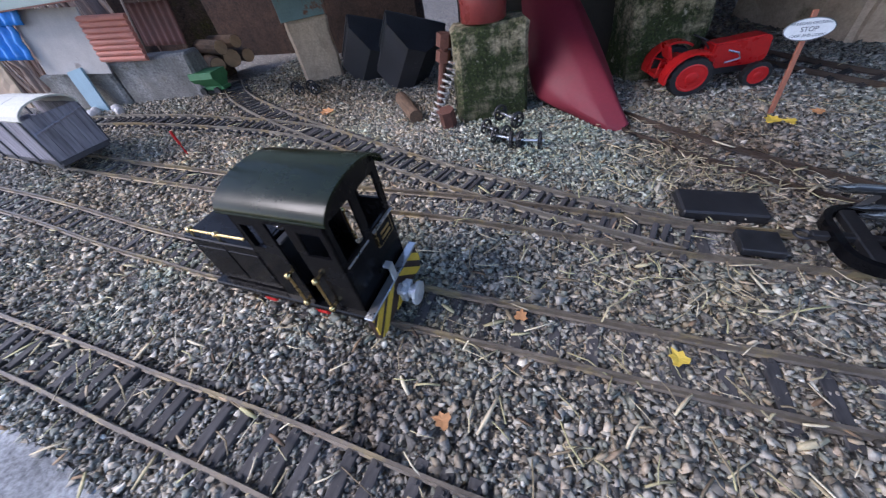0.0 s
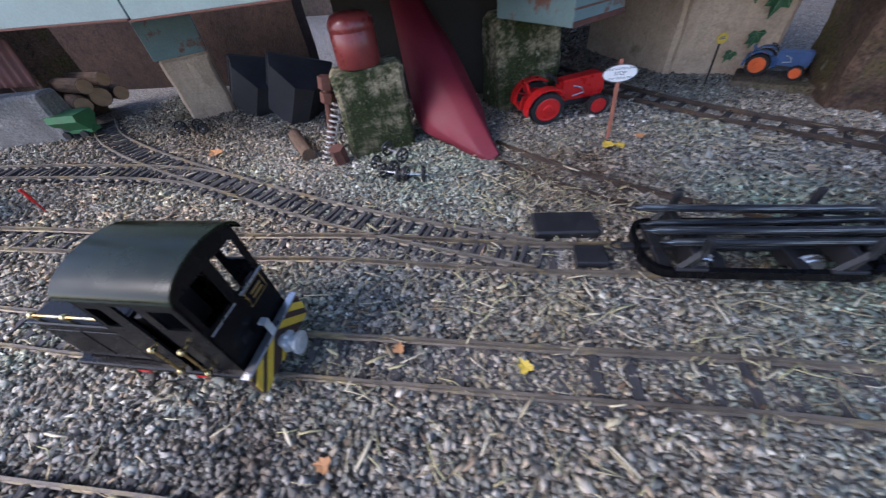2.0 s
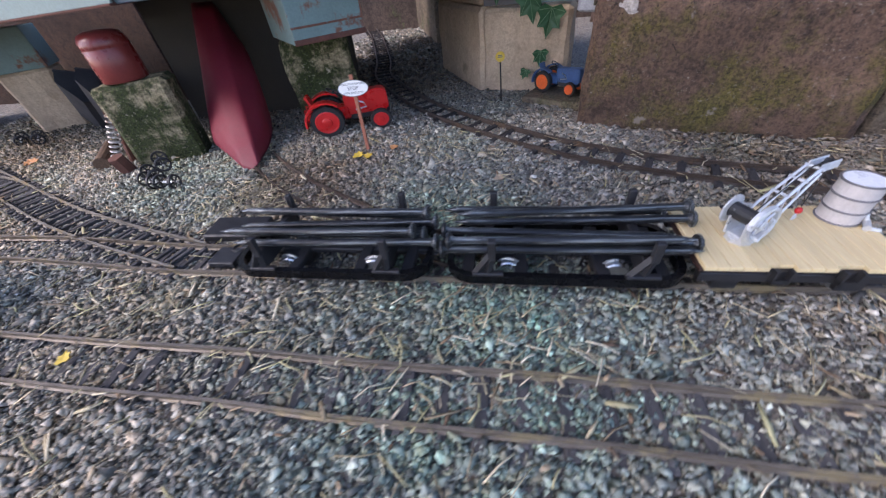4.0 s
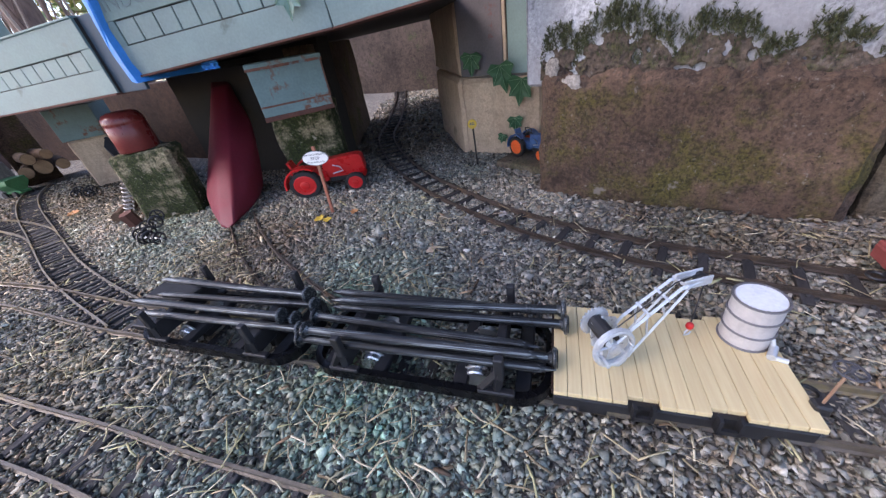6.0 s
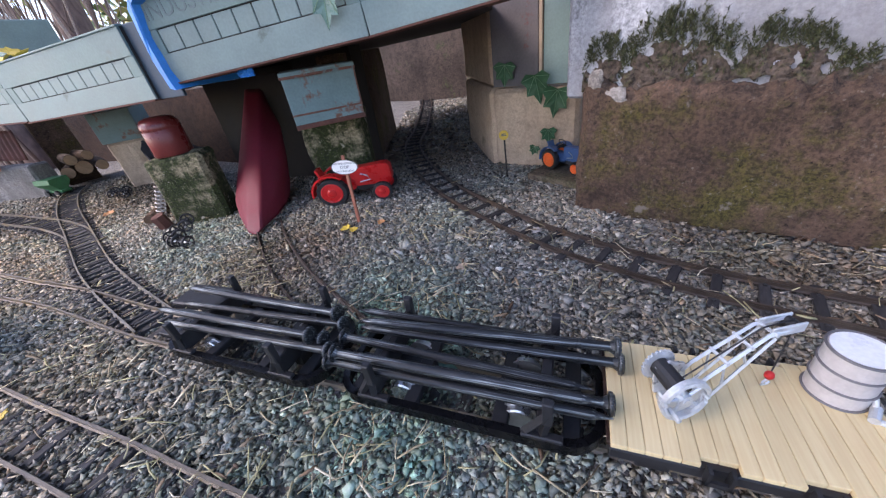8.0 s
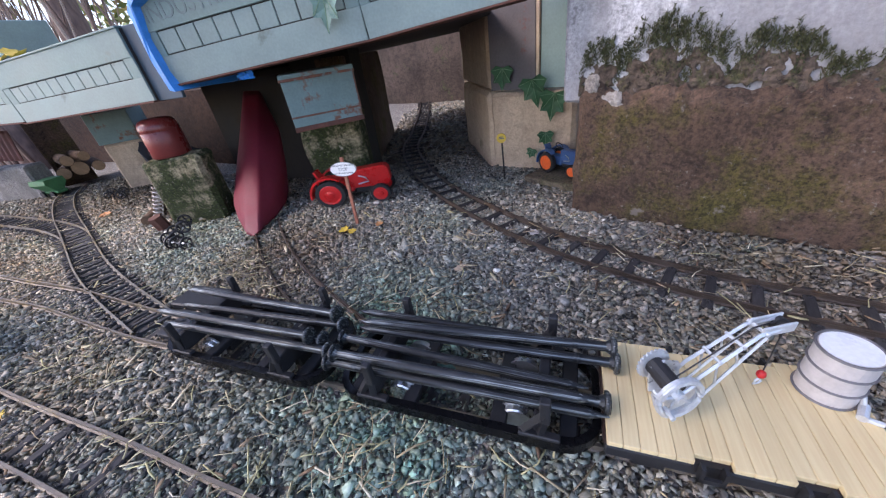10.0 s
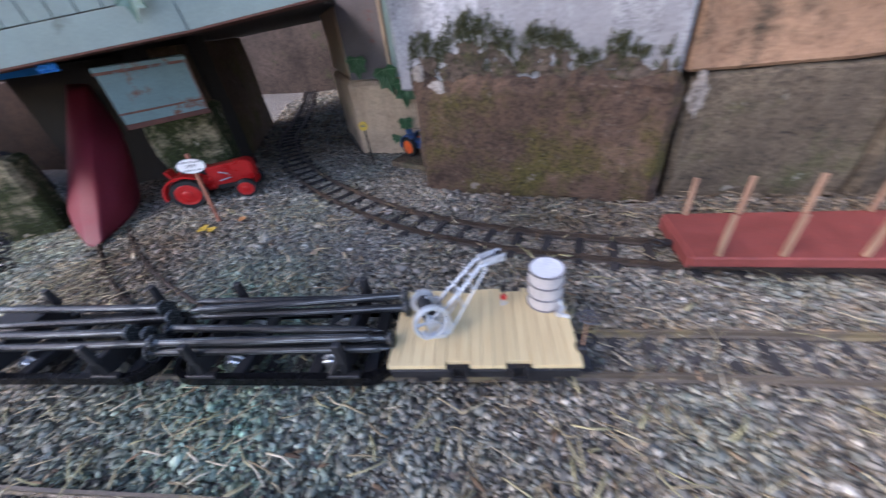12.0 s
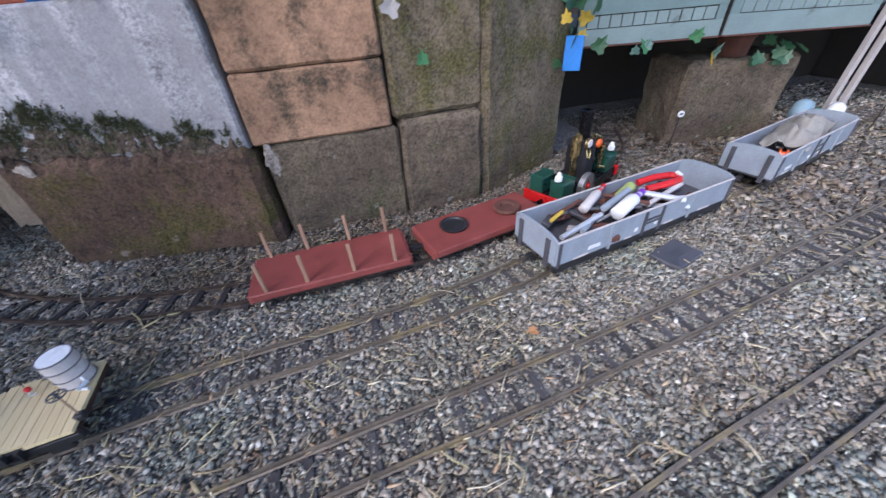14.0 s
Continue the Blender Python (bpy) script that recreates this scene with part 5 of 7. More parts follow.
# crumbling uneven upper edge where growth creeps over the joint, and a chipped corner
for v in low_block.data.vertices:
    if v.co.z > 0.12 and v.co.y < 0.03:
        k = (v.co.z - 0.12) / 0.06
        u = v.co.x / 0.377
        v.co.z += k * (0.020 * noise.noise(Vector((v.co.x * 24, 1.0, 0))) + 0.012 * noise.noise(Vector((v.co.x * 75, 5.0, 0))) + 0.014 * (1 - u) + 0.004)
        v.co.y += k * 0.003 * noise.noise(Vector((v.co.x * 60, v.co.z * 60, 2.0)))
block("concrete_block", 0.476, 0.7455, 0.868, 0.6935, 0.168, 0.372, 0.20, M_CONCW, "pale grey rendered concrete block with damp streaks", 6, 0.0015, 0.004)
dark_block = block("concrete_block", 0.884, 0.700, 1.108, 0.714, -0.01, 0.170, 0.20, M_CONCD, "dark stained concrete block at the foot of the wall", 8, 0.003, 0.006, seed=4)
def plaster(owner, x, z, w, h, seed):
    """A thin pale patch of old plaster left on a block's face."""
    bm = bm_new()
    bmesh.ops.create_icosphere(bm, subdivisions=4, radius=1.0)
    for v in bm.verts:
        d = 1 + 0.45 * noise.noise(Vector((v.co.x * 2 + seed, v.co.z * 2, seed))) + 0.2 * noise.noise(Vector((v.co.x * 6, v.co.z * 6, seed)))
        v.co = Vector((x + v.co.x * w * d, 0.0006 + v.co.y * 0.0016, z + v.co.z * h * d))
    part("plaster_patch", bm, M_PLASTER, owner, "pale patch of old plaster", smooth=True)


plaster(low_block, 0.045, 0.165, 0.018, 0.020, 1.0)
plaster(low_block, 0.020, 0.196, 0.010, 0.012, 4.0)
plaster(dark_block, 0.010, 0.148, 0.011, 0.026, 2.0)
block("terracotta_block", 0.876, 0.698, 1.098, 0.713, 0.172, 0.275, 0.20, M_TERRA, "orange terracotta block with dark lichen patches", 8, 0.0018, 0.004, seed=2)
block("terracotta_block", 0.878, 0.698, 1.098, 0.713, 0.277, 0.40, 0.20, M_TERRA, "orange terracotta block on top of the wall", 8, 0.0018, 0.004, seed=7)
block("concrete_block", 1.111, 0.706, 1.266, 0.726, -0.01, 0.178, 0.25, M_CONCD, "dark mossy concrete block in the wall", 8, 0.004, 0.008, seed=9)
block("concrete_block", 1.102, 0.716, 1.270, 0.740, 0.180, 0.44, 0.25, M_CONCG, "olive mossy upper block of the wall", 8, 0.004, 0.008, seed=11)
block("concrete_block", 1.272, 0.733, 1.498, 0.856, -0.01, 0.44, 0.25, M_CONCG, "tall olive mossy block beside the dark opening", 10, 0.005, 0.01, seed=13)
block("wall_north", -1.6, 1.9, 2.6, 1.9, -0.02, 0.42, 0.1, M_LITTER2, "dark earth bank closing the space behind", 2, 0.004, 0.0, kind="structure", category="wall")
# cream piers and panel beside the tunnel
block("concrete_pier", 0.105, 1.165, 0.282, 0.925, -0.01, 0.165, 0.16, M_CREAM, "cream concrete pier block beside the tunnel track", 6, 0.004, 0.008, seed=3)
block("concrete_pier", 0.095, 1.195, 0.275, 0.950, 0.167, 0.42, 0.16, M_CREAM, "cream upper pier block with dark cracks", 6, 0.004, 0.006, seed=5)
block("concrete_pier", 0.286, 0.926, 0.470, 0.905, -0.01, 0.163, 0.08, M_CREAM, "cream concrete block carrying painted panels", 6, 0.004, 0.008, seed=6)
bm = bm_new()
bx(bm, (0, 0, 0.19), (0.10, 0.02, 0.42), 0.001)
single("painted_board", bm, M_SMOKY, pose(0.288, 0.930, -0.022, 0, 0, -7), "flat smoky grey panel with rusty blotches", "board")
bm = bm_new()
bx(bm, (0, 0, 0.19), (0.007, 0.012, 0.42), 0.001)
single("wood_strip", bm, M_TANB, pose(0.389, 0.914, -0.022, 0, 0, -7), "thin pale wooden strip between two panels", "strip")
bm = bm_new()
bx(bm, (0, 0, 0.19), (0.085, 0.02, 0.42), 0.001)
single("painted_board", bm, M_GIRDER, pose(0.397, 0.917, -0.022, 0, 0, -7), "blue-grey painted panel with dark edge", "board")
# left pier of the tunnel
block("concrete_pier", -0.061, 0.684, 0.050, 0.756, -0.01, 0.170, 0.10, M_MOSSB, "crumbling cream pier green with moss", 6, 0.006, 0.01, seed=8)
t = thing("metal_box", pose(0.070, 0.595, 0.172, 0, 0, 51), "blue-grey rusty metal box on the pier", "box")
bm = bm_new()
bx(bm, (-0.012, 0, 0), (0.108, 0.17, 0.086), 0.001)
part("body", bm, M_BOX, t)
bm = bm_new()
bx(bm, (-0.014, -0.003, 0.080), (0.110, 0.173, 0.090), 0.0015)
part("lid", bm, M_BOX, t)
bm = bm_new()
bx(bm, (-0.013, -0.002, 0.0), (0.109, 0.0, 0.008), 0.0006)
part("bottom_strip", bm, M_RUSTI, t, "rusty bottom edge")
for lo, hi in (((-0.0125, -0.0012, 0.022), (0.1085, 0.0, 0.025)), ((0.1060, -0.0014, 0.022), (0.1088, 0.0, 0.080)), ((-0.0145, -0.0036, 0.0795), (0.1105, -0.003, 0.0835))):
    bm = bm_new()
    bx(bm, lo, hi, 0.0003)
    roughen(bm, 0.0006, 120, 3, 2)
    part("rust_seam", bm, M_RUSTB, t, "rust breaking through the paint")
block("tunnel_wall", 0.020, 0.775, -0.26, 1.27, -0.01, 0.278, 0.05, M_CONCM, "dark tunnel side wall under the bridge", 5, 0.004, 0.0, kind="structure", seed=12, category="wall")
# darker block material carries the dimness of the tunnel on this wall
block("tunnel_wall", -0.26, 1.92, -0.02, 1.50, -0.01, 0.34, 0.06, M_CONCD, "wall deep in the tunnel, its dimness put into the colour", 4, 0.004, 0.0, kind="structure", seed=14, category="wall")
# dark sheet in place of the deep shade under the bridge
block("tunnel_wall", -0.42, 0.72, 0.0, 0.83, -0.02, 0.288, 0.05, M_DARK, "dark wall standing for the shade behind the red cone", 3, 0.004, 0.0, kind="structure", seed=15, category="wall")
# boards run a metre back, beyond view, to keep light out of the tunnel
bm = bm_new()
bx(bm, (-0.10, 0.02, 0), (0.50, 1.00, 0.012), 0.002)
single("bridge_soffit", bm, M_DARK, pose(-0.085, 0.505, 0.279, 0, -3, 19.5), "dark boards under the bridge deck, run back to shade the tunnel", "ceiling", kind="structure")


# ---- bridge girders ----
def girder(p0, p1, h, n, label, name="bridge_girder", text="", lower=0.34, thick=0.012):
    """A girder section between two plan points with bottom heights, its face towards the front: strips and upright plates with slots between."""
    (x0, y0, z0), (x1, y1, z1) = p0, p1
    L = math.hypot(x1 - x0, y1 - y0)
    a = math.degrees(math.atan2(y1 - y0, x1 - x0))
    e = math.degrees(math.atan2(z1 - z0, L))
    t = thing(name, pose(x0, y0, z0, 0, 0, a) @ pose(0, 0, 0, 0, -e, 0), label, "girder", "bridge girders")
    L = math.hypot(L, z1 - z0)
    bm = bm_new()
    bx(bm, (0, 0.003, 0), (L, thick, h))
    part("backing", bm, M_DARK, t)
    bm = bm_new()
    bx(bm, (0, 0, 0.0), (L, 0.004, h * lower), 0.0006)
    part("lower_band", bm, M_GIRDER2, t, "paler lower band")
    bm = bm_new()
    bx(bm, (0, -0.001, h * 0.62), (L, 0.004, h), 0.0006)
    part("upper_band", bm, M_GIRDER, t)
    m0 = 0.06 * L
    w = (L - 2 * m0) / n
    for k in range(n):
        bm = bm_new()
        bx(bm, (m0 + k * w + 0.0011, 0.0005, h * lower + 0.0015), (m0 + (k + 1) * w - 0.0011, 0.004, h * 0.62 - 0.0018), 0.0004)
        part("plate", bm, M_GIRDER2, t)
    for u in ((0, m0 - 0.0011), (L - m0 + 0.0011, L)):
        bm = bm_new()
        bx(bm, (u[0], 0.0002, h * lower), (u[1], 0.004, h * 0.62), 0.0004)
        part("end_plate", bm, M_GIRDER, t)
    bm = bm_new()
    bx(bm, (-0.001, -0.004, -0.003), (L + 0.001, thick + 0.03, 0.0), 0.0006)
    part("bottom_flange", bm, M_RUSTI, t, "rusty lower edge")
    bm = bm_new()
    bx(bm, (-0.001, -0.003, h), (L + 0.001, thick + 0.06, h + 0.003), 0.0006)
    part("top_flange", bm, M_GIRDER, t)
    if text:
        c = bpy.data.curves.new("lettering", "FONT")
        c.body, c.size, c.extrude = text, 0.032, 0.0002
        c.materials.append(M_PENCIL)
        ob = new("lettering", c)
        ob.parent = t
        ob.matrix_local = pose(0.014, -0.0014, h * 0.71, 90, 0, 0)
        tagged(ob, "faint pencilled capitals")
    return t


girder((-0.091, 0.502, 0.272), (0.236, 0.617, 0.289), 0.116, 9, "grey-green bridge girder lettered in faint pencil", text="INDUSTRIAL")
girder((0.238, 0.618, 0.289), (0.474, 0.702, 0.310), 0.116, 7, "grey-green bridge girder running to the wall")
girder((-0.580, 0.418, 0.246), (-0.150, 0.492, 0.254), 0.106, 11, "grey-green bridge girder behind the blue tarpaulin")
girder((-1.000, 0.346, 0.256), (-0.583, 0.417, 0.248), 0.108, 9, "grey-green bridge girder further along")
girder((-1.60, 0.240, 0.262), (-1.004, 0.345, 0.257), 0.120, 2, "plain blue-green bridge girder at the far end")
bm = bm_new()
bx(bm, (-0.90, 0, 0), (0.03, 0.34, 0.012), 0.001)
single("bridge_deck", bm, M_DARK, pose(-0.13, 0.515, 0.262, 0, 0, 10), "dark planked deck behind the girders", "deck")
bm = bm_new()
bx(bm, (0, 0, 0), (0.062, 0.006, 0.110), 0.001)
single("painted_board", bm, M_NAVY, pose(-0.152, 0.499, 0.252, 0, 0, 10), "dark blue-grey board joining two girder ends", "board")
t = thing("toolbox", pose(-1.03, 0.385, 0.372, 0, 0, 10), "pale blue riveted box standing on the bridge", "box")
bm = bm_new()
bx(bm, (0, 0, 0), (0.43, 0.11, 0.064), 0.002)
part("body", bm, M_GIRDER2, t)
for k in range(9):
    for z in (0.014, 0.044):
        bm = bm_new()
        bmesh.ops.create_uvsphere(bm, u_segments=8, v_segments=6, radius=0.0022, matrix=Matrix.Translation((0.020 + k * 0.0485, -0.0005, z)))
        part("rivet", bm, M_BOX, t)


def sheet(name, m, W, H, material, label, waves=0, amp=0.002, thick=0.002, category="sheet", sag=0.0, seed=0):
    """A thin panel standing on its lower edge, corrugated or creased."""
    bm = bm_new()
    n = max(8, waves * 6)
    rows = 8
    top, bot = [], []
    for j in range(rows + 1):
        for i in range(n + 1):
            u, v = i / n, j / rows
            y = amp * math.sin(u * waves * math.tau) if waves else 0.0
            y += sag * noise.noise(Vector((u * 4 + seed, v * 5, seed)))
            top.append(bm.verts.new((u * W, y, v * H)))
            bot.append(bm.verts.new((u * W, y + thick, v * H)))
    for lst in (top, bot):
        for j in range(rows):
            for i in range(n):
                k = j * (n + 1) + i
                bm.faces.new((lst[k], lst[k + 1], lst[k + n + 2], lst[k + n + 1]))
    rim = [i for i in range(n + 1)] + [j * (n + 1) + n for j in range(1, rows + 1)] + [rows * (n + 1) + i for i in range(n - 1, -1, -1)] + [j * (n + 1) for j in range(rows - 1, 0, -1)]
    for a, b in zip(rim, rim[1:] + rim[:1]):
        bm.faces.new((top[a], top[b], bot[b], bot[a]))
    return single(name, bm, material, m, label, category, smooth=bool(waves))


# tarpaulin wrapped over the girder's end
bm = bm_new()
prism(bm, [(-0.112, 0.352), (-0.078, 0.368), (-0.056, 0.370), (-0.060, 0.362), (-0.088, 0.352), (-0.098, 0.315), (-0.094, 0.27), (-0.082, 0.240), (-0.098, 0.240), (-0.106, 0.268), (-0.112, 0.31)], "y", 0.548, 0.66)
roughen(bm, 0.003, 40, 2, 3)
single("tarpaulin", bm, M_TARP, pose(0.010, -0.054, 0.023), "creased bright blue tarpaulin wrapped round the girder end", "tarpaulin")
sheet("tarpaulin", pose(0.01, 0.552, 0.264, 0, 0, 15), 0.03, 0.014, M_TARP, "strip of blue tarpaulin under the girder", 0, 0, 0.002, "tarpaulin", 0.006, 2)
# tub and planter on top of the wall
bm = bm_new()
lathe(bm, [(0.085, 0), (0.092, 0.002), (0.104, 0.12), (0.110, 0.128), (0.100, 0.127), (0.090, 0.01)], (0, 0, 0), (0, 0, 1), 28)
single("blue_tub", bm, M_TARP, pose(0.715, 0.845, 0.373), "bright blue plastic tub on the pale block", "tub", smooth=True)
t = thing("planter_tray", pose(0.455, 0.835, 0.373, 0, 0, 4), "red-brown plastic planter tray on the wall top", "planter")
bm = bm_new()
for lo, hi in (((0, 0, 0), (0.16, 0.006, 0.05)), ((0, 0.084, 0), (0.16, 0.09, 0.05)), ((0, 0, 0), (0.006, 0.09, 0.05)), ((0.154, 0, 0), (0.16, 0.09, 0.05)), ((0, 0, 0), (0.16, 0.09, 0.006))):
    bx(bm, lo, hi, 0.001)
part("tray", bm, M_POT, t)
bm = bm_new()
bx(bm, (-0.004, -0.004, 0.046), (0.164, 0.0, 0.056), 0.001)
bx(bm, (-0.004, 0.09, 0.046), (0.164, 0.094, 0.056), 0.001)
part("rim", bm, M_POT, t)

# right-hand bridge
girder((1.510, 0.857, 0.240), (1.782, 0.784, 0.244), 0.086, 11, "grey-green girder over the dark opening")
girder((1.792, 0.783, 0.244), (2.150, 0.768, 0.236), 0.105, 11, "grey-green girder of the far bridge")
girder((2.26, 0.762, 0.245), (2.80, 0.742, 0.235), 0.090, 12, "grey-green girder at the end of the bridge")
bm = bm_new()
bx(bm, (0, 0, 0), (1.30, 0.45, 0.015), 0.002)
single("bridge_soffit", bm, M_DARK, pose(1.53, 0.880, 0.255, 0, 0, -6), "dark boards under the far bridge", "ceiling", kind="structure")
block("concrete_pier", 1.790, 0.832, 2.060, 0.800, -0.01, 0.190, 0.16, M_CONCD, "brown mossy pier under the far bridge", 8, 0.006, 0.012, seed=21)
# dark walls added in place of the shadowed space under the far bridge
block("wall_east", 1.60, 1.25, 2.80, 1.25, -0.02, 0.255, 0.05, M_DARK, "dark wall standing for shade in the far opening", 2, 0.002, 0, kind="structure", category="wall")
block("wall_east", 2.78, 1.24, 2.80, 0.86, -0.02, 0.255, 0.04, M_DARK, "dark wall standing for shade at the bridge end", 2, 0.002, 0, kind="structure", category="wall")
bm = bm_new()
lathe(bm, [(0.024, 0), (0.030, 0.003), (0.034, 0.036), (0.037, 0.038), (0.037, 0.046), (0.031, 0.046), (0.030, 0.036)], (0, 0, 0), (0, 0, 1), 20)
single("flower_pot", bm, M_RUSTI, pose(1.900, 0.845, 0.1905, 0, 0, 0), "small weathered brown clay pot on the pier", "pot", smooth=True)
for x in (2.175, 2.215):
    bm = bm_new()
    bx(bm, (-0.006, -0.006, 0), (0.006, 0.006, 0.335), 0.001)
    single("bridge_post", bm, M_BOARD, pose(x, 0.775, 0, 0, 3, 0), "pale grey timber post holding the bridge", "post", "posts under the far bridge")
bm = bm_new()
lathe(bm, [(0.02, 0), (0.045, 0.01), (0.05, 0.03), (0.03, 0.05), (0.005, 0.055)], (0, 0, 0), (0, 0, 1), 20)
single("red_float", bm, M_REDP, pose(2.03, 0.82, 0.352), "glossy red plastic float lying on the bridge", "float", smooth=True)
bm = bm_new()
bx(bm, (0, 0, 0), (0.004, 0.034, 0.062), 0.001)
single("painted_board", bm, M_TARP, pose(1.468, 0.826, 0.205, 0, 0, -120), "bright blue plastic strip hanging at the wall corner", "board")

# ---- clutter under and before the bridge ----
block("concrete_block", -0.295, 0.464, -0.195, 0.533, -0.012, 0.147, 0.062, M_MOSSB, "broken concrete block thick with green moss", 8, 0.004, 0.008, seed=31)
bm = bm_new()
lathe(bm, [(0.034, 0), (0.036, 0.002), (0.036, 0.050), (0.0354, 0.0508), (0.0360, 0.0516), (0.0358, 0.058), (0.0345, 0.064), (0.030, 0.071), (0.020, 0.0745), (0.006, 0.0755)], (0, 0, 0), (0, 0, 1), 28)
single("red_can", bm, M_CAN, pose(-0.270, 0.524, 0.1475), "dull red domed tin standing on the mossy block", "can", smooth=True)


bm = bm_new()
for q in ((-0.021, 0.503, 0.004), (-0.042, 0.502, 0.003), (-0.184, 0.572, 0.004), (-0.192, 0.590, 0.035), (-0.090, 0.665, 0.004), (-0.086, 0.648, 0.074), (-0.038, 0.57, 0.034), (-0.250, 0.712, 0.155), (-0.170, 0.758, 0.155), (-0.300, 0.785, 0.25), (-0.26, 0.80, 0.25), (-0.151, 0.551, 0.036), (-0.046, 0.504, 0.012), (-0.014, 0.512, 0.012)):
    bm.verts.new(q)
bmesh.ops.convex_hull(bm, input=bm.verts[:])
bmesh.ops.triangulate(bm, faces=bm.faces[:])
for k in range(3):
    bmesh.ops.subdivide_edges(bm, edges=bm.edges[:], cuts=1, use_grid_fill=True)
    bmesh.ops.triangulate(bm, faces=bm.faces[:])
    bmesh.ops.smooth_vert(bm, verts=[v for v in bm.verts if v.co.y > 0.530 and v.co.z < 0.24], factor=0.3, use_axis_x=True, use_axis_y=True, use_axis_z=True)
single("red_cone", bm, M_MAROON, pose(-0.014, -0.016, 0), "maroon plastic cone leaning with its tip on the gravel", "cone", smooth=True)


def tractor(m, body, hub, label):
    t = thing("toy_tractor", m, label, "tractor", "toy tractors")
    for s in (-1, 1):
        for x, r, w in ((0.0, 0.027, 0.016), (0.083, 0.0175, 0.011)):
            bm = bm_new()
            y = s * 0.031
            lathe(bm, [(r * 0.66, -w / 2), (r * 0.92, -w / 2), (r, -w / 3), (r, w / 3), (r * 0.92, w / 2), (r * 0.66, w / 2)], (x, y, r), (0, 1, 0), 36)
            for v in bm.verts:
                d = Vector((v.co.x - x, 0, v.co.z - r))
                if d.length > r * 0.97 and round(math.atan2(d.z, d.x) / math.tau * 36) % 2:
                    v.co.x, v.co.z = x + d.x * 0.955, r + d.z * 0.955
            tyre = part("wheel", bm, M_RUBBER, t, "black ribbed tyre")
            bm = bm_new()
            lathe(bm, [(r * 0.2, -w / 1.8), (r * 0.7, -w / 1.95), (r * 0.7, w / 1.95), (r * 0.64, w / 1.85), (r * 0.58, w / 1.95), (r * 0.30, w / 1.9), (r * 0.26, w / 1.7), (r * 0.12, w / 1.6)], (x, y, r), (0, s, 0), 22)
            part("rim", bm, hub, tyre, "bright wheel centre")
        bm = bm_new()
        arc = [(-0.034 * math.cos(a), 0.027 + 0.034 * math.sin(a)) for a in np.linspace(-0.15, math.pi * 0.72, 12)]
        inn = [(-0.031 * math.cos(a), 0.027 + 0.031 * math.sin(a)) for a in np.linspace(math.pi * 0.72, -0.15, 12)]
        prism(bm, arc + inn, "y", s * 0.031 - 0.009, s * 0.031 + 0.009)
        part("mudguard", bm, body, t)
    bm = bm_new()
    prism(bm, [(0.030, 0.026), (0.096, 0.026), (0.100, 0.034), (0.098, 0.060), (0.090, 0.064), (0.030, 0.060)], "y", -0.013, 0.013)
    bmesh.ops.bevel(bm, geom=bm.edges[:], offset=0.002, segments=2, affect="EDGES")
    part("bonnet", bm, body, t)
    bm = bm_new()
    bx(bm, (-0.015, -0.016, 0.020), (0.036, 0.016, 0.042), 0.003)
    part("gearbox", bm, body, t)
    bm = bm_new()
    bx(bm, (0.036, -0.010, 0.016), (0.084, 0.010, 0.028), 0.002)
    part("engine", bm, M_MATTE, t)
    bm = bm_new()
    bx(bm, (-0.022, -0.012, 0.046), (-0.004, 0.012, 0.050), 0.0015)
    prism(bm, [(-0.022, 0.048), (-0.018, 0.048), (-0.024, 0.066), (-0.028, 0.066)], "y", -0.012, 0.012)
    part("seat", bm, body, t)
    bm = bm_new()
    torus(bm, (0.016, 0, 0.068), (0.55, 0, 1), 0.010, 0.0012, 18, 6)
    cyl(bm, (0.016, 0, 0.068), (0.030, 0, 0.052), 0.0014, 6)
    part("steering_wheel", bm, M_MATTE, t)
    bm = bm_new()
    tube(bm, [(0.048, -0.014, 0.050), (0.060, -0.017, 0.046), (0.064, -0.017, 0.038), (0.046, -0.018, 0.035)], 0.0014, 6)
    part("exhaust_pipe", bm, M_STEEL, t, "thin bright pipe")
    bm = bm_new()
    bx(bm, (0.079, -0.030, 0.0145), (0.087, 0.030, 0.0195), 0.001)
    part("front_axle", bm, body, t)
    bm = bm_new()
    bx(bm, (-0.036, -0.014, 0.024), (-0.018, 0.014, 0.030), 0.001)
    for y in (-0.012, 0.012):
        tube(bm, [(-0.016, y, 0.04), (-0.032, y, 0.046), (-0.034, y, 0.028)], 0.0015, 6)
    part("hitch", bm, body, t)


tractor(pose(0.019, 0.668, 0.003, 0, 0, 28.5) @ Matrix.Diagonal((1.26, 1.08, 1.10, 1)), M_REDP, M_REDP, "bright red toy tractor with red wheels on gravel")
tractor(pose(0.437, 0.880, 0.0165, 0, 0, -30.6) @ Matrix.Diagonal((0.757, 0.62, 0.757, 1)), M_BLUE, M_ORANGE, "small blue toy tractor with orange wheels")
bm = bm_new()
bx(bm, (-0.035, -0.050, -0.006), (0.100, 0.036, 0.0155), 0.002)
roughen(bm, 0.002, 40, 3, 8)
single("stone_slab", bm, M_CONCD, pose(0.437, 0.872, 0.0, 0, 0, -20), "stained brown flat slab beside the wall", "slab")

t = thing("crossing_sign", pose(0.146, 0.583, 0, -6, -1, 14), "white oval crossing sign on a brown wooden post", "sign")
bm = bm_new()
bx(bm, (-0.003, -0.002, -0.01), (0.003, 0.002, 0.128), 0.0006)
part("post", bm, M_SIGNP, t)
bm = bm_new()
bmesh.ops.create_circle(bm, cap_ends=True, segments=32, radius=1.0)
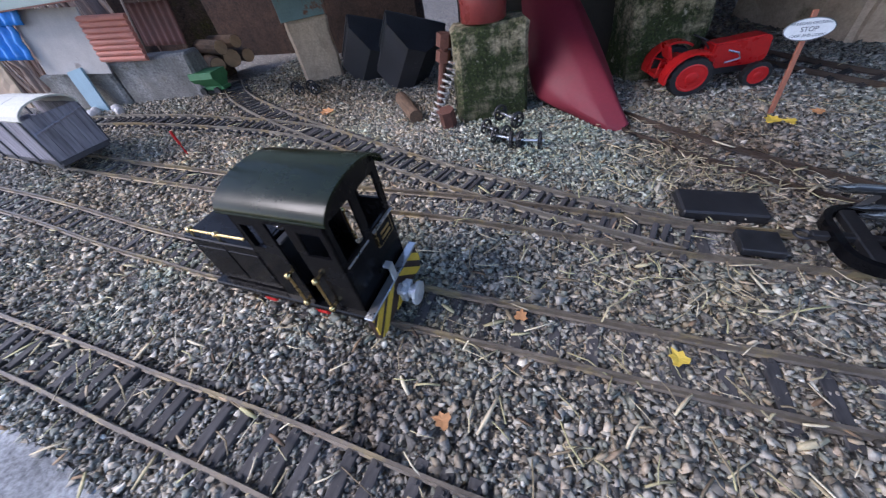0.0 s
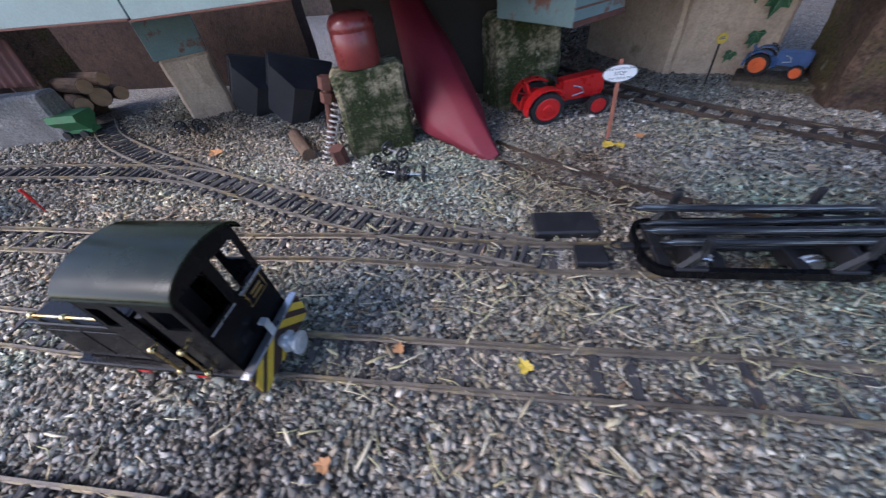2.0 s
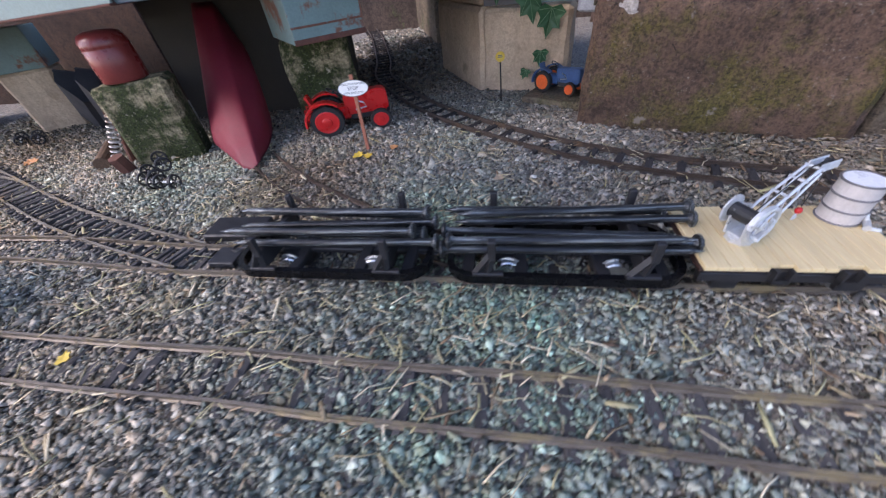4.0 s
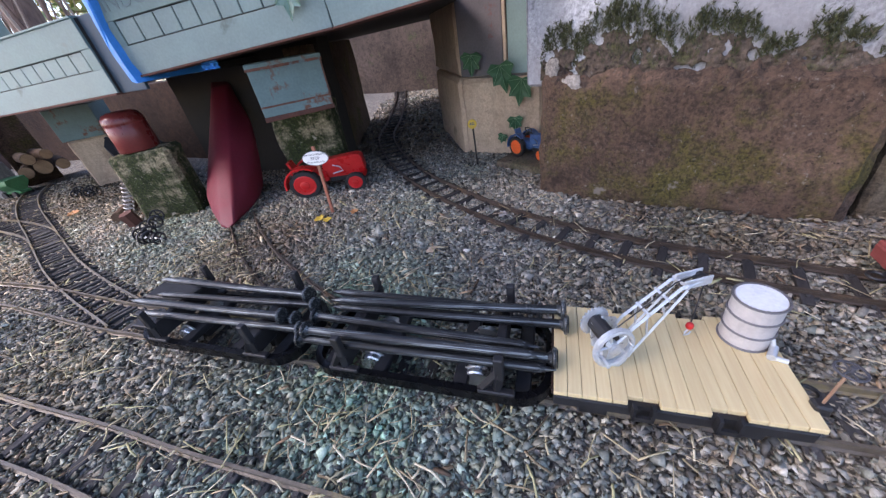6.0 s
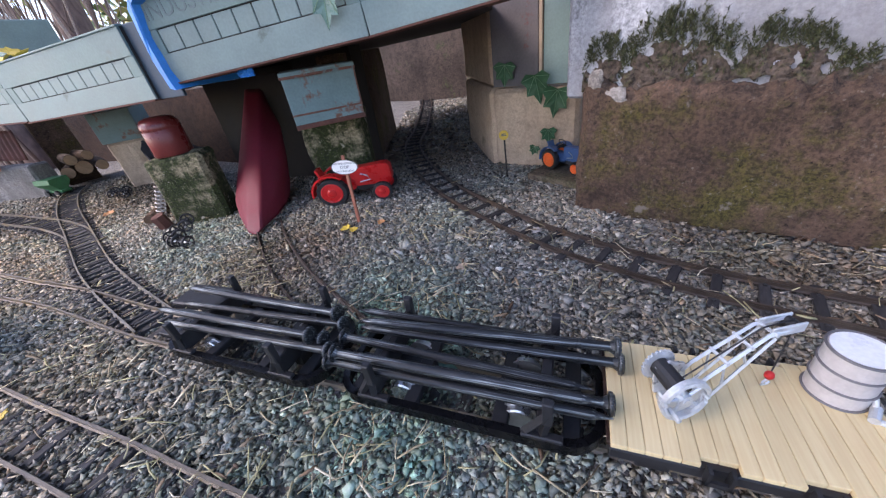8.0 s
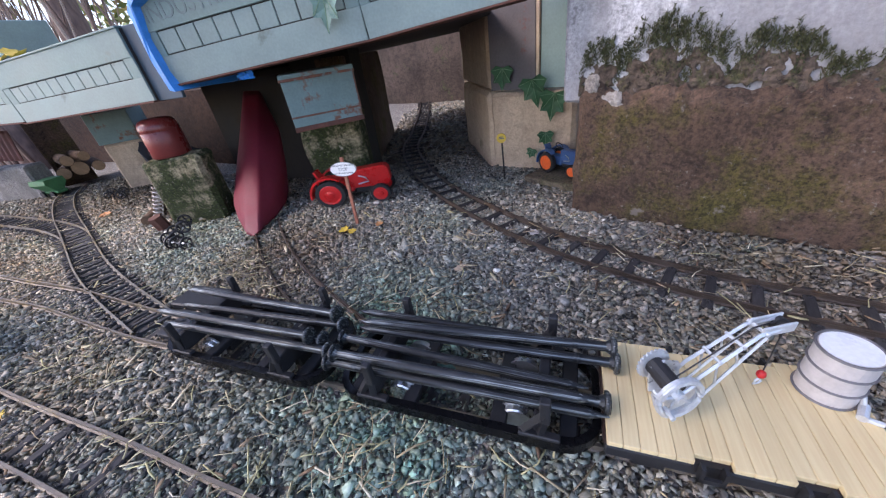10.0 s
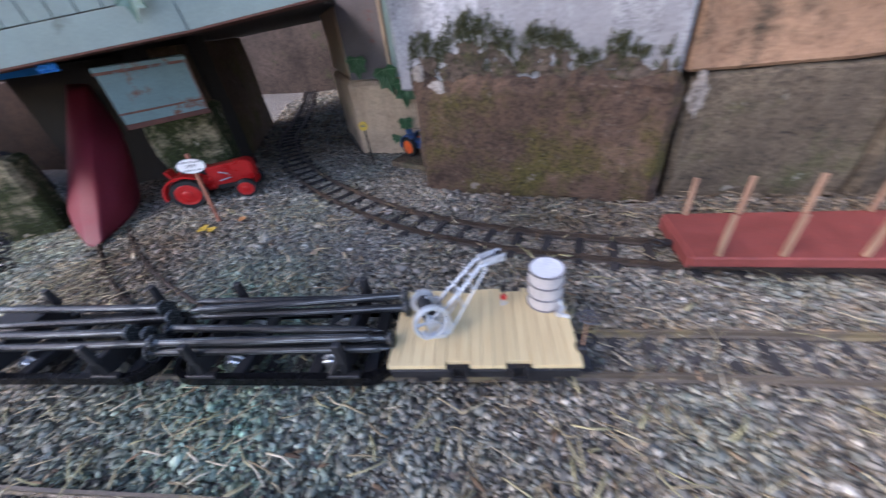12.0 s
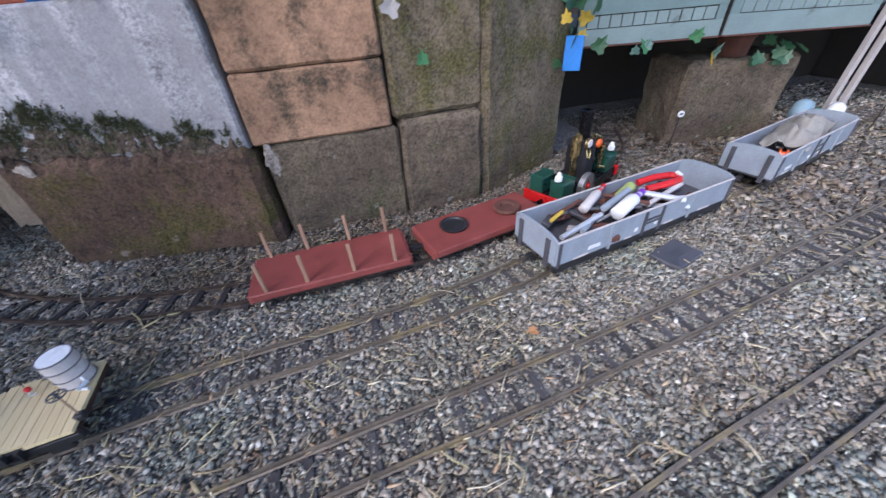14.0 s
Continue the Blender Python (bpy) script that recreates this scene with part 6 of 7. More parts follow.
ex = bmesh.ops.extrude_face_region(bm, geom=bm.faces[:])
for v in [g for g in ex["geom"] if isinstance(g, bmesh.types.BMVert)]:
    v.co.z += 1.0
for v in bm.verts:
    v.co = Vector((v.co.x * 0.026, -0.0024 - v.co.z * 0.0014, 0.108 + v.co.y * 0.0125))
pl0 = part("plate", bm, M_WHITE, t, "white oval plate with dark rim")
bm = bm_new()
tube(bm, [(0.0258 * math.cos(a), -0.0038, 0.108 + 0.0123 * math.sin(a)) for a in np.linspace(0, math.tau, 40, endpoint=False)], 0.0005, 5, True)
part("plate_rim", bm, M_TEXT, pl0)
for body_, size, z in (("RAILROAD CROSSING", 0.0042, 0.1132), ("STOP", 0.0075, 0.1056), ("LOOK AND LISTEN", 0.0042, 0.0998)):
    c = bpy.data.curves.new("lettering", "FONT")
    c.body, c.size, c.extrude, c.align_x = body_, size, 0.0001, "CENTER"
    c.materials.append(M_TEXT)
    ob = new("lettering", c)
    ob.parent = pl0
    ob.matrix_local = pose(0, -0.0040, z, 90, 0, 0)

t = thing("yellow_sign", pose(0.343, 0.842, 0.004, 0, -2, 10), "small yellow round sign on a thin dark stick", "sign")
bm = bm_new()
cyl(bm, (0, 0, -0.01), (0, 0, 0.082), 0.0018, 6)
part("stick", bm, M_DARK, t)
bm = bm_new()
cyl(bm, (0, -0.0016, 0.088), (0, -0.0036, 0.088), 0.0095, 20)
pl0 = part("disc", bm, M_YELLOW, t, "yellow disc")
for k, w in enumerate((0.010, 0.008)):
    bm = bm_new()
    bx(bm, (-w / 2, -0.0042, 0.0865 + k * 0.003), (w / 2, -0.0034, 0.0882 + k * 0.003))
    part("dark_bar", bm, M_TEXT, pl0)
for x, y, h, r, lab in ((1.785, 0.815, 0.083, 0.0075, "little white round sign on a thin stake"), (2.300, 0.735, 0.150, 0.010, "small white oval sign on a thin stake")):
    t = thing("white_sign", pose(x, y, 0, 0, 2, -20), lab, "sign", "white signs by the far bridge")
    bm = bm_new()
    cyl(bm, (0, 0, -0.01), (0, 0, h), 0.0014, 6)
    part("stake", bm, M_DARK, t)
    bm = bm_new()
    lathe(bm, [(r * 0.9, 0), (r, 0.0004), (r, 0.0014), (r * 0.9, 0.0018)], (0, -0.0014, h), (0, -1, 0), 22)
    d = part("disc", bm, M_WHITE, t, "white disc")
    bm = bm_new()
    bx(bm, (-r * 0.5, -0.0036, h - r * 0.25), (r * 0.5, -0.0031, h + r * 0.25))
    part("dark_bar", bm, M_TEXT, d)
bm = bm_new()
tube(bm, [(0, 0, 0.0), (0.004, 0.0, 0.03)], 0.0012, 6)
tube(bm, [(0.0035, 0, 0.025), (0.0075, 0, 0.055)], 0.0022, 8)
single("red_peg", bm, M_REDP, pose(-0.765, 0.212, 0.012, 0, -14, 20) @ Matrix.Diagonal((1.2, 1.2, 0.85, 1)), "thin red-topped marker peg in the gravel", "peg")

# black plate lying by the turnout, and a dark slab beside the far wagons
bm = bm_new()
bx(bm, (-0.039, -0.021, 0), (0.039, 0.021, 0.012), 0.002)
single("black_plate", bm, M_MATTE, pose(0.084, 0.326, 0.003, 0, 2, 14), "flat black plastic plate on the ballast", "plate")
bm = bm_new()
bx(bm, (-0.017, -0.015, 0), (0.017, 0.015, 0.008), 0.001)
single("black_plate", bm, M_MATTE, pose(0.115, 0.274, 0.006, 0, 0, 10), "small black plate between the rails", "plate")
bm = bm_new()
bx(bm, (-0.033, -0.024, 0), (0.033, 0.024, 0.008), 0.002)
roughen(bm, 0.002, 50, 2, 4)
single("slate_piece", bm, M_GREYD, pose(1.480, 0.440, 0.002, 0, 0, 20), "flat dark slate on the gravel", "slate")
bm = bm_new()
bx(bm, (-0.03, -0.02, 0), (0.03, 0.02, 0.006), 0.002)
roughen(bm, 0.002, 50, 2, 6)
single("slate_piece", bm, M_GREYD, pose(2.20, 0.570, 0.002, 0, 0, 10), "small dark slate lying on the gravel", "slate")


def wheelset(m):
    t = thing("spare_wheelset", m, "spare dark wheelset lying on the gravel", "wheelset", "spare wheelsets")
    bm = bm_new()
    cyl(bm, (0, -0.028, 0), (0, 0.028, 0), 0.002, 8)
    part("axle", bm, M_STEEL, t)
    for s in (-1, 1):
        bm = bm_new()
        spoked(bm, (0, s * 0.022, 0), (0, 1, 0), 0.0108, 0.0018, 5, 0.0034)
        torus(bm, (0, s * 0.0200, 0), (0, 1, 0), 0.0120, 0.0009, 20, 6)
        part("wheel", bm, M_MATTE, t)


for x, y, z, a, b in ((-0.215, 0.432, 0.014, 70, 0), (-0.188, 0.412, 0.014, 85, 0), (-0.200, 0.450, 0.03, 60, 15), (-0.158, 0.410, 0.014, 100, 0)):
    wheelset(pose(x, y, z, 0, b, a))
for x, y in ((-0.775, 0.520), (-0.735, 0.535)):
    wheelset(pose(x, y, 0.022, 0, 0, 60))


def tub(m):
    """A V-shaped skip body: sloping sides, flat ends, a rolled rim."""
    t = thing("skip_tub", m, "black steel skip tub tipped on its side", "skip", "skip tubs by the bridge")
    L, W, H, k = 0.052, 0.045, 0.055, 0.0016
    prof = [(-W, H), (-W, H * 0.62), (-W * 0.30, 0), (W * 0.30, 0), (W, H * 0.62), (W, H)]
    inn = [(u * 0.955, v + (0.0016 if v < H else 0)) for u, v in prof]
    for s in (-1, 1):
        bm = bm_new()
        prism(bm, prof, "y", s * L - k, s * L + k)
        part("end", bm, M_TUB, t)
    bm = bm_new()
    for i in range(5):
        prism(bm, [prof[i], prof[i + 1], inn[i + 1], inn[i]], "y", -L, L)
    part("shell", bm, M_TUB, t)
    bm = bm_new()
    for s in (-1, 1):
        cyl(bm, (s * W, -L, H), (s * W, L, H), 0.0022, 8)
        cyl(bm, (-W, s * L, H), (W, s * L, H), 0.0022, 8)
    part("rim", bm, M_TUB, t)


tub(pose(-0.610, 0.625, 0.034, -44, 18, 48) @ Matrix.Diagonal((1.35, 1.35, 1.35, 1)))
tub(pose(-0.480, 0.590, 0.040, -50, 20, 42) @ Matrix.Diagonal((1.35, 1.35, 1.35, 1)))
bm = bm_new()
cyl(bm, (0, 0, 0.013), (0.12, 0.0, 0.013), 0.013, 14)
single("log", bm, M_LOG, pose(-0.470, 0.530, 0, 0, 0, -42), "short brown round timber lying on the gravel", "log")
# iron bolt, coil spring and rusty nut against the mossy block
t = thing("iron_bolt", pose(-0.356, 0.492, 0.0, -6, 10, 0), "old brown iron bolt leaning upright", "bolt")
bm = bm_new()
cyl(bm, (0, 0, 0), (0, 0, 0.13), 0.007, 10)
part("shank", bm, M_RUSTI, t)
bm = bm_new()
cyl(bm, (0, 0, 0.095), (0, 0, 0.112), 0.013, 6)
part("nut", bm, M_RUSTI, t)
bm = bm_new()
cyl(bm, (0, 0, 0.118), (0, 0, 0.138), 0.014, 6)
part("head", bm, M_RUSTI, t)
bm = bm_new()
tube(bm, [(0.0085 * math.cos(k * 0.7), 0.0085 * math.sin(k * 0.7), 0.004 + k * 0.0011) for k in range(100)], 0.0019, 6)
single("coil_spring", bm, M_SPRING, pose(-0.350, 0.455, 0.0, -14, 24, 0), "dirty grey coil spring leaning on the block", "spring")
bm = bm_new()
cyl(bm, (0, 0, 0), (0, 0, 0.035), 0.014, 6)
single("rusty_nut", bm, M_RUSTI, pose(-0.312, 0.452, 0.0, 12, 0, 0), "large rusty hexagonal nut", "nut")

# log pile under the bridge
for k, (y, z, r) in enumerate(((0.0, 0.013, 0.013), (0.030, 0.016, 0.016), (0.062, 0.012, 0.012), (0.015, 0.038, 0.012), (0.046, 0.040, 0.011))):
    t = thing("log", pose(-1.05 + 0.005 * k, 0.515 + y * 1.45, z * 1.45 + 0.055, 0, 0, -22 + 5 * k) @ Matrix.Diagonal((1.45, 1.45, 1.45, 1)), "small cut log with pale sawn end", "log", "log pile under the bridge")
    bm = bm_new()
    cyl(bm, (-0.10, 0, 0), (0, 0, 0), r, 12)
    part("bark", bm, M_LOG, t)
    bm = bm_new()
    cyl(bm, (0, 0, 0), (0.001, 0, 0), r * 0.94, 12)
    part("sawn_end", bm, M_LOGEND, t)
# green tipper wagon
t = thing("tipper_wagon", pose(-1.025, 0.462, 0.022, 0, 0, 16) @ Matrix.Diagonal((1.4, 1.4, 1.4, 1)), "small green V-tub tipper wagon", "wagon")
bm = bm_new()
prism(bm, [(-0.018, 0.040), (-0.020, 0.030), (-0.008, 0.014), (0.008, 0.014), (0.020, 0.030), (0.018, 0.040)], "x", -0.026, 0.026)
part("tub", bm, M_GWAG, t)
bm = bm_new()
bx(bm, (-0.030, -0.010, 0.008), (0.030, 0.010, 0.014), 0.001)
part("chassis", bm, M_GWAG, t)
for x in (-0.016, 0.016):
    for s in (-1, 1):
        bm = bm_new()
        cyl(bm, (x, s * 0.013 - 0.002, 0.007), (x, s * 0.013 + 0.002, 0.007), 0.007, 12)
        part("wheel", bm, M_MATTE, t)

# piers and scrap boards at the far end
block("concrete_pier", -0.805, 0.577, -0.737, 0.652, -0.02, 0.148, 0.10, M_CREAM, "cream concrete pier under the girders", 5, 0.004, 0.006, seed=41)
bm = bm_new()
bx(bm, (0, 0, 0), (0.110, 0.11, 0.085), 0.001)
single("metal_box", bm, M_BOX, pose(-0.808, 0.572, 0.149, 0, 0, 48), "teal painted metal cap on the pier", "box")
# reddish earth coloured dark for the shaded void behind the logs
block("wall_west", -1.90, 0.70, -0.62, 0.86, -0.05, 0.25, 0.05, M_UMBER, "earth wall behind the log pile, shade put into its colour", 3, 0.004, 0, kind="structure", category="wall")
block("concrete_pier", -1.16, 0.52, -1.14, 0.61, -0.02, 0.25, 0.05, M_CONCM, "dark brown earthy post beside the logs", 3, 0.002, 0.003, seed=45)


def on_line(x, z, push=0.0):
    """A place on the line of scrap boards at the far end, at x along the plan."""
    d = Vector((0.39, 0.16)).normalized()
    return x + d.y * push, 0.27 + (x + 1.45) * 0.41 - d.x * push, z


AB = math.degrees(math.atan2(0.16, 0.39))
block("cement_footing", *on_line(-1.256, 0)[:2], *on_line(-1.035, 0)[:2], -0.02, 0.126, 0.06, M_FOOT, "grey cement footing of the shanty wall", 4, 0.004, 0.006, seed=51)
block("cement_footing", *on_line(-1.475, 0)[:2], *on_line(-1.262, 0)[:2], -0.02, 0.118, 0.06, M_FOOT, "low grey cement footing", 4, 0.004, 0.006, seed=52)
salmon = sheet("corrugated_sheet", pose(*on_line(-1.244, 0.130, 0.010), -6, 4, AB), 0.130, 0.098, M_PINK, "salmon corrugated sheet on the shanty wall", 0, 0, 0.003)
for k in range(8):
    bm = bm_new()
    cyl(bm, (0, -0.001, 0.007 + k * 0.0120), (0.130, -0.001, 0.007 + k * 0.0120), 0.0058, 8)
    part("rib", bm, M_PINK, salmon)
sheet("corrugated_sheet", pose(*on_line(-1.112, 0.150, 0.006), -6, 4, AB), 0.112, 0.085, M_RUSTY, "dark rusty corrugated sheet", 6, 0.003)
sheet("grey_board", pose(*on_line(-1.420, 0.122, 0.014), -8, 5, AB), 0.195, 0.140, M_BOARD, "plain grey board of the shanty wall", 0, 0, 0.004, "board")
sheet("blue_sheet", pose(*on_line(-1.55, 0.172, 0.022), -10, 5, AB), 0.150, 0.080, M_TARP, "creased bright blue plastic sheet", 5, 0.006, 0.003, "sheet", 0.008, 1)
sheet("blue_sheet", pose(*on_line(-1.54, 0.245, 0.018), -12, 5, AB), 0.190, 0.082, M_TARP, "upper strip of blue plastic sheet", 6, 0.006, 0.003, "sheet", 0.008, 4)
sheet("blue_sheet", pose(*on_line(-1.42, 0.322, 0.014), -14, 8, AB), 0.105, 0.100, M_TARP, "top strip of blue plastic sheet", 4, 0.006, 0.003, "sheet", 0.008, 7)
sheet("pale_blue_board", pose(*on_line(-1.345, 0.012, 0.040), -12, -8, AB), 0.052, 0.112, M_LBLUE, "pale blue board leaning on the wall", 0, 0, 0.005, "board")
sheet("tan_board", pose(*on_line(-1.72, 0.060, 0.006), -6, 5, AB), 0.170, 0.160, M_TANB, "tan broken board on edge", 0, 0, 0.005, "board", 0.005, 3)
sheet("grey_board", pose(*on_line(-1.80, 0.0, 0.016), -6, 3, AB), 0.130, 0.240, M_BOARD, "grey weathered board on edge", 0, 0, 0.005, "board", 0.004, 5)
sheet("rusty_board", pose(*on_line(-1.70, 0.220, 0.004), -6, 5, AB), 0.150, 0.095, M_RUSTY, "brown rusty metal plate", 0, 0, 0.004, "board", 0.003, 6)
sheet("teal_board", pose(*on_line(-1.76, 0.310, 0.0), -6, 5, AB), 0.260, 0.085, M_GIRDER, "teal painted metal plate", 0, 0, 0.004, "board", 0.003, 8)
bm = bm_new()
bx(bm, (0, 0, 0), (0.035, 0.02, 0.02), 0.003)
single("red_scrap", bm, M_REDP, pose(-1.62, 0.100, 0.020, 0, 0, 40) @ Matrix.Diagonal((2.2, 2.2, 2.2, 1)), "small red plastic scrap by the shanty", "scrap")
for k in range(5):
    bm = bm_new()
    bmesh.ops.create_icosphere(bm, subdivisions=2, radius=0.014)
    roughen(bm, 0.0025, 60, 0, k * 3.3)
    q = on_line(-1.37 + k * 0.034 + 0.010 * math.sin(k * 2.3), 0.030, 0.060 + 0.012 * math.cos(k * 3.1))
    single("pale_stone", bm, M_OFFWHITE, pose(*q, 20 * k, 0, 35 * k) @ Matrix.Diagonal((1.0 + 0.25 * math.sin(k * 4.0), 0.85, 0.8, 1)), "rounded whitish stone at the wall foot", "stone", "pale stones")

# ---- front edge ----
bm = bm_new()
inner = spline([(-1.9, -0.40), (-1.3, -0.322), (-0.717, -0.246), (-0.44, -0.203), (-0.27, -0.180), (0.0, -0.142), (0.4, -0.086), (0.8, -0.032), (1.2, 0.018), (1.45, 0.056), (1.8, 0.125), (2.6, 0.28)], 0.02)
va = [bm.verts.new((x, y, 0.006 + float(dip(x)))) for x, y, h in inner]
vb = [bm.verts.new((x + 0.085 * math.sin(h), y - 0.085 * math.cos(h), 0.006 + float(dip(x)))) for x, y, h in inner]
vc = [bm.verts.new((v.co.x, v.co.y, v.co.z - 0.04)) for v in vb]
vd = [bm.verts.new((v.co.x, v.co.y, v.co.z - 0.04)) for v in va]
for i in range(len(va) - 1):
    for p_, q_ in ((va, vb), (vb, vc), (vc, vd), (vd, va)):
        bm.faces.new((p_[i], p_[i + 1], q_[i + 1], q_[i]))
single("edge_board", bm, M_EDGE, Matrix(), "white painted board edging the layout", "board", kind="structure")
bm = bm_new()
va = [bm.verts.new((x - 0.034 * math.sin(h), y + 0.034 * math.cos(h), 0.003 + float(dip(x)) + 0.002 * noise.noise(Vector((x * 50, 0, 0))))) for x, y, h in inner]
vb = [bm.verts.new((x, y, 0.0045 + float(dip(x)))) for x, y, h in inner]
vc = [bm.verts.new((v.co.x, v.co.y, v.co.z - 0.03)) for v in vb]
vd = [bm.verts.new((v.co.x, v.co.y, v.co.z - 0.03)) for v in va]
for i in range(len(va) - 1):
    for p_, q_ in ((va, vb), (vb, vc), (vc, vd), (vd, va)):
        bm.faces.new((p_[i], p_[i + 1], q_[i + 1], q_[i]))
single("cement_strip", bm, M_CEMENT, Matrix(), "rough grey cement strip inside the edge board", "kerb", kind="structure")


# ---- plants and background ----
def ivy_leaf(m, size, name="ivy_leaf", mat_=None, label="dark green lobed ivy leaf with pale veins", group="ivy on the wall", veins=False):
    bm = bm_new()
    out = [(0, 0), (0.28, -0.10), (0.5, 0.10), (0.34, 0.32), (0.40, 0.62), (0.16, 0.62), (0, 1.0), (-0.16, 0.62), (-0.40, 0.62), (-0.34, 0.32), (-0.5, 0.10), (-0.28, -0.10)]
    c = bm.verts.new((0, 0.35 * size, -0.06 * size))
    vs = [bm.verts.new((u * size, v * size, 0.10 * size * abs(u) - 0.05 * size * v * v)) for u, v in out]
    for i in range(len(vs)):
        bm.faces.new((c, vs[i], vs[(i + 1) % len(vs)]))
    g = bmesh.ops.extrude_face_region(bm, geom=bm.faces[:])
    for v in [e for e in g["geom"] if isinstance(e, bmesh.types.BMVert)]:
        v.co.z -= 0.0006
    ob = single(name, bm, mat_ or M_IVY, m, label, "leaf", group)
    if veins:
        for u, v in ((0.0, 0.94), (0.36, 0.58), (-0.36, 0.58), (0.44, 0.10), (-0.44, 0.10)):
            bm = bm_new()
            pts = []
            for k in (0.03, 0.35, 0.7, 1.0):
                a, b = u * k, 0.02 + (v - 0.02) * k
                pts.append((a * size, b * size, 0.10 * size * abs(a) - 0.05 * size * b * b + 0.0006 - 0.05 * size * (1 - k) * k))
            tube(bm, pts, 0.00045, 4)
            part("vein", bm, M_VEIN, ob, "pale vein")
    return ob


for x, y, z, s, rx, rz, ry in ((0.323, 0.908, 0.212, 0.046, 100, 10, 175), (0.385, 0.900, 0.188, 0.058, 98, 0, 190), (0.431, 0.892, 0.162, 0.056, 96, 8, 172), (0.415, 0.894, 0.088, 0.034, 100, 15, 180), (0.387, 0.898, 0.052, 0.024, 100, 0, 160)):
    ivy_leaf(pose(x, y, z, 0, 0, rz) @ pose(0, 0, 0, rx, 0, 0) @ pose(0, 0, 0, 0, 0, ry), s, veins=True)
for x, y, z, s, ry in ((0.200, 0.590, 0.350, 0.048, 170), (0.228, 0.599, 0.380, 0.042, 150), (0.215, 0.594, 0.398, 0.045, 120)):
    ivy_leaf(pose(x, y, z, 0, 0, 14) @ pose(0, 0, 0, 92, 0, 0) @ pose(0, 0, 0, 0, 0, ry), s, mat_=M_IVYP, label="pale grey-green ivy leaf with light veins", group="ivy on the bridge", veins=True)
rng = random.Random(11)
for k in range(30):
    ivy_leaf(pose(rng.uniform(0.40, 0.88), rng.uniform(0.690, 0.76), rng.uniform(0.365, 0.415), rng.uniform(60, 120), rng.uniform(-30, 30), rng.uniform(-40, 60)), rng.uniform(0.022, 0.042), mat_=rng.choice([M_IVY, M_IVYP, M_IVYP]), label="pale grey-green ivy leaf trailing over the wall top", group="ivy on the wall top")
for k in range(14):
    ivy_leaf(pose(rng.uniform(1.44, 1.56), rng.uniform(0.80, 0.85), rng.uniform(0.21, 0.36), rng.uniform(60, 120), rng.uniform(-40, 40), rng.uniform(-60, 60)), rng.uniform(0.02, 0.04), mat_=rng.choice([M_IVY, M_YLEAF, M_IVY]), label="ivy leaf hanging at the wall corner", group="ivy at the wall corner")
for k in range(8):
    ivy_leaf(pose(rng.uniform(1.92, 2.06), rng.uniform(0.785, 0.81), rng.uniform(0.17, 0.215), rng.uniform(30, 90), rng.uniform(-40, 40), rng.uniform(-60, 60)), rng.uniform(0.02, 0.035), group="ivy on the far pier")
for k in range(7):
    ivy_leaf(pose(rng.uniform(1.60, 1.80), rng.uniform(0.77, 0.80), rng.uniform(0.19, 0.25), rng.uniform(60, 120), rng.uniform(-40, 40), rng.uniform(-60, 60)), rng.uniform(0.018, 0.03), mat_=rng.choice([M_IVYP, M_GWAG, M_YLEAF]), label="pale ivy leaf hanging before the dark opening", group="ivy before the far opening")
ivy_leaf(pose(1.160, 0.708, 0.262, 90, 0, 8), 0.022, mat_=M_GWAG, label="single bright green ivy leaf on the wall", group="ivy on the wall")
ivy_leaf(pose(1.115, 0.700, 0.330, 90, 30, 8), 0.03, mat_=M_BOARD, label="dry pale ivy leaf on the wall", group="ivy on the wall")

# fallen leaves with colours of their own
for x, y, s, mt, a in ((0.146, 0.545, 0.020, M_YLEAF, 20), (0.168, 0.549, 0.016, M_YLEAF, 80), (0.063, 0.118, 0.014, M_YLEAF, 40), (-0.058, 0.108, 0.012, M_OLEAF, 10), (-0.075, 0.005, 0.013, M_OLEAF, 100),
                       (0.20, 0.585, 0.015, M_OLEAF, 60), (0.40, 0.50, 0.015, M_TANB, 0), (0.47, 0.62, 0.016, M_BOARD, 40), (-0.60, 0.44, 0.03, M_OLEAF, 70), (1.216, 0.362, 0.014, M_OLEAF, 90), (0.462, 0.346, 0.022, M_IVYP, 30)):
    ivy_leaf(pose(x, y, 0.009, 8, -6, a), s, "fallen_leaf", mt, "dry curled fallen leaf on the gravel", "fallen leaves")


for x, y, z, a in ((-0.56, 0.44, 0.362, 20), (-0.60, 0.44, 0.362, 80), (-0.50, 0.45, 0.366, 130), (-0.66, 0.43, 0.368, 200), (-0.71, 0.43, 0.368, 40), (-0.54, 0.46, 0.362, 300)):
    ivy_leaf(pose(x, y, z, 30, -20, a), 0.03, "fallen_leaf", M_YLEAF, "yellow fallen leaf caught on the bridge", "yellow leaves on the bridge")


def card_cloud(n, centre, spread, size, seed):
    """Loose leaf blades as small folded quads."""
    r = np.random.RandomState(seed)
    c = np.array(centre) + r.normal(size=(n, 3)) * np.array(spread)
    s = size * r.uniform(0.5, 1.3, n)
    a = r.normal(size=(n, 3))
    a /= np.linalg.norm(a, axis=1)[:, None]
    b = np.cross(a, r.normal(size=(n, 3)))
    b /= np.linalg.norm(b, axis=1)[:, None]
    v = np.stack([c - a * s[:, None], c + b * s[:, None] * 0.45, c + a * s[:, None], c - b * s[:, None] * 0.45], 1).reshape(-1, 3)
    f = np.arange(4 * n).reshape(-1, 4)
    return v, f


def stems(n, x, y, z0, z1, r0, seed, lean=0.35):
    r = np.random.RandomState(seed)
    V, F = [], []
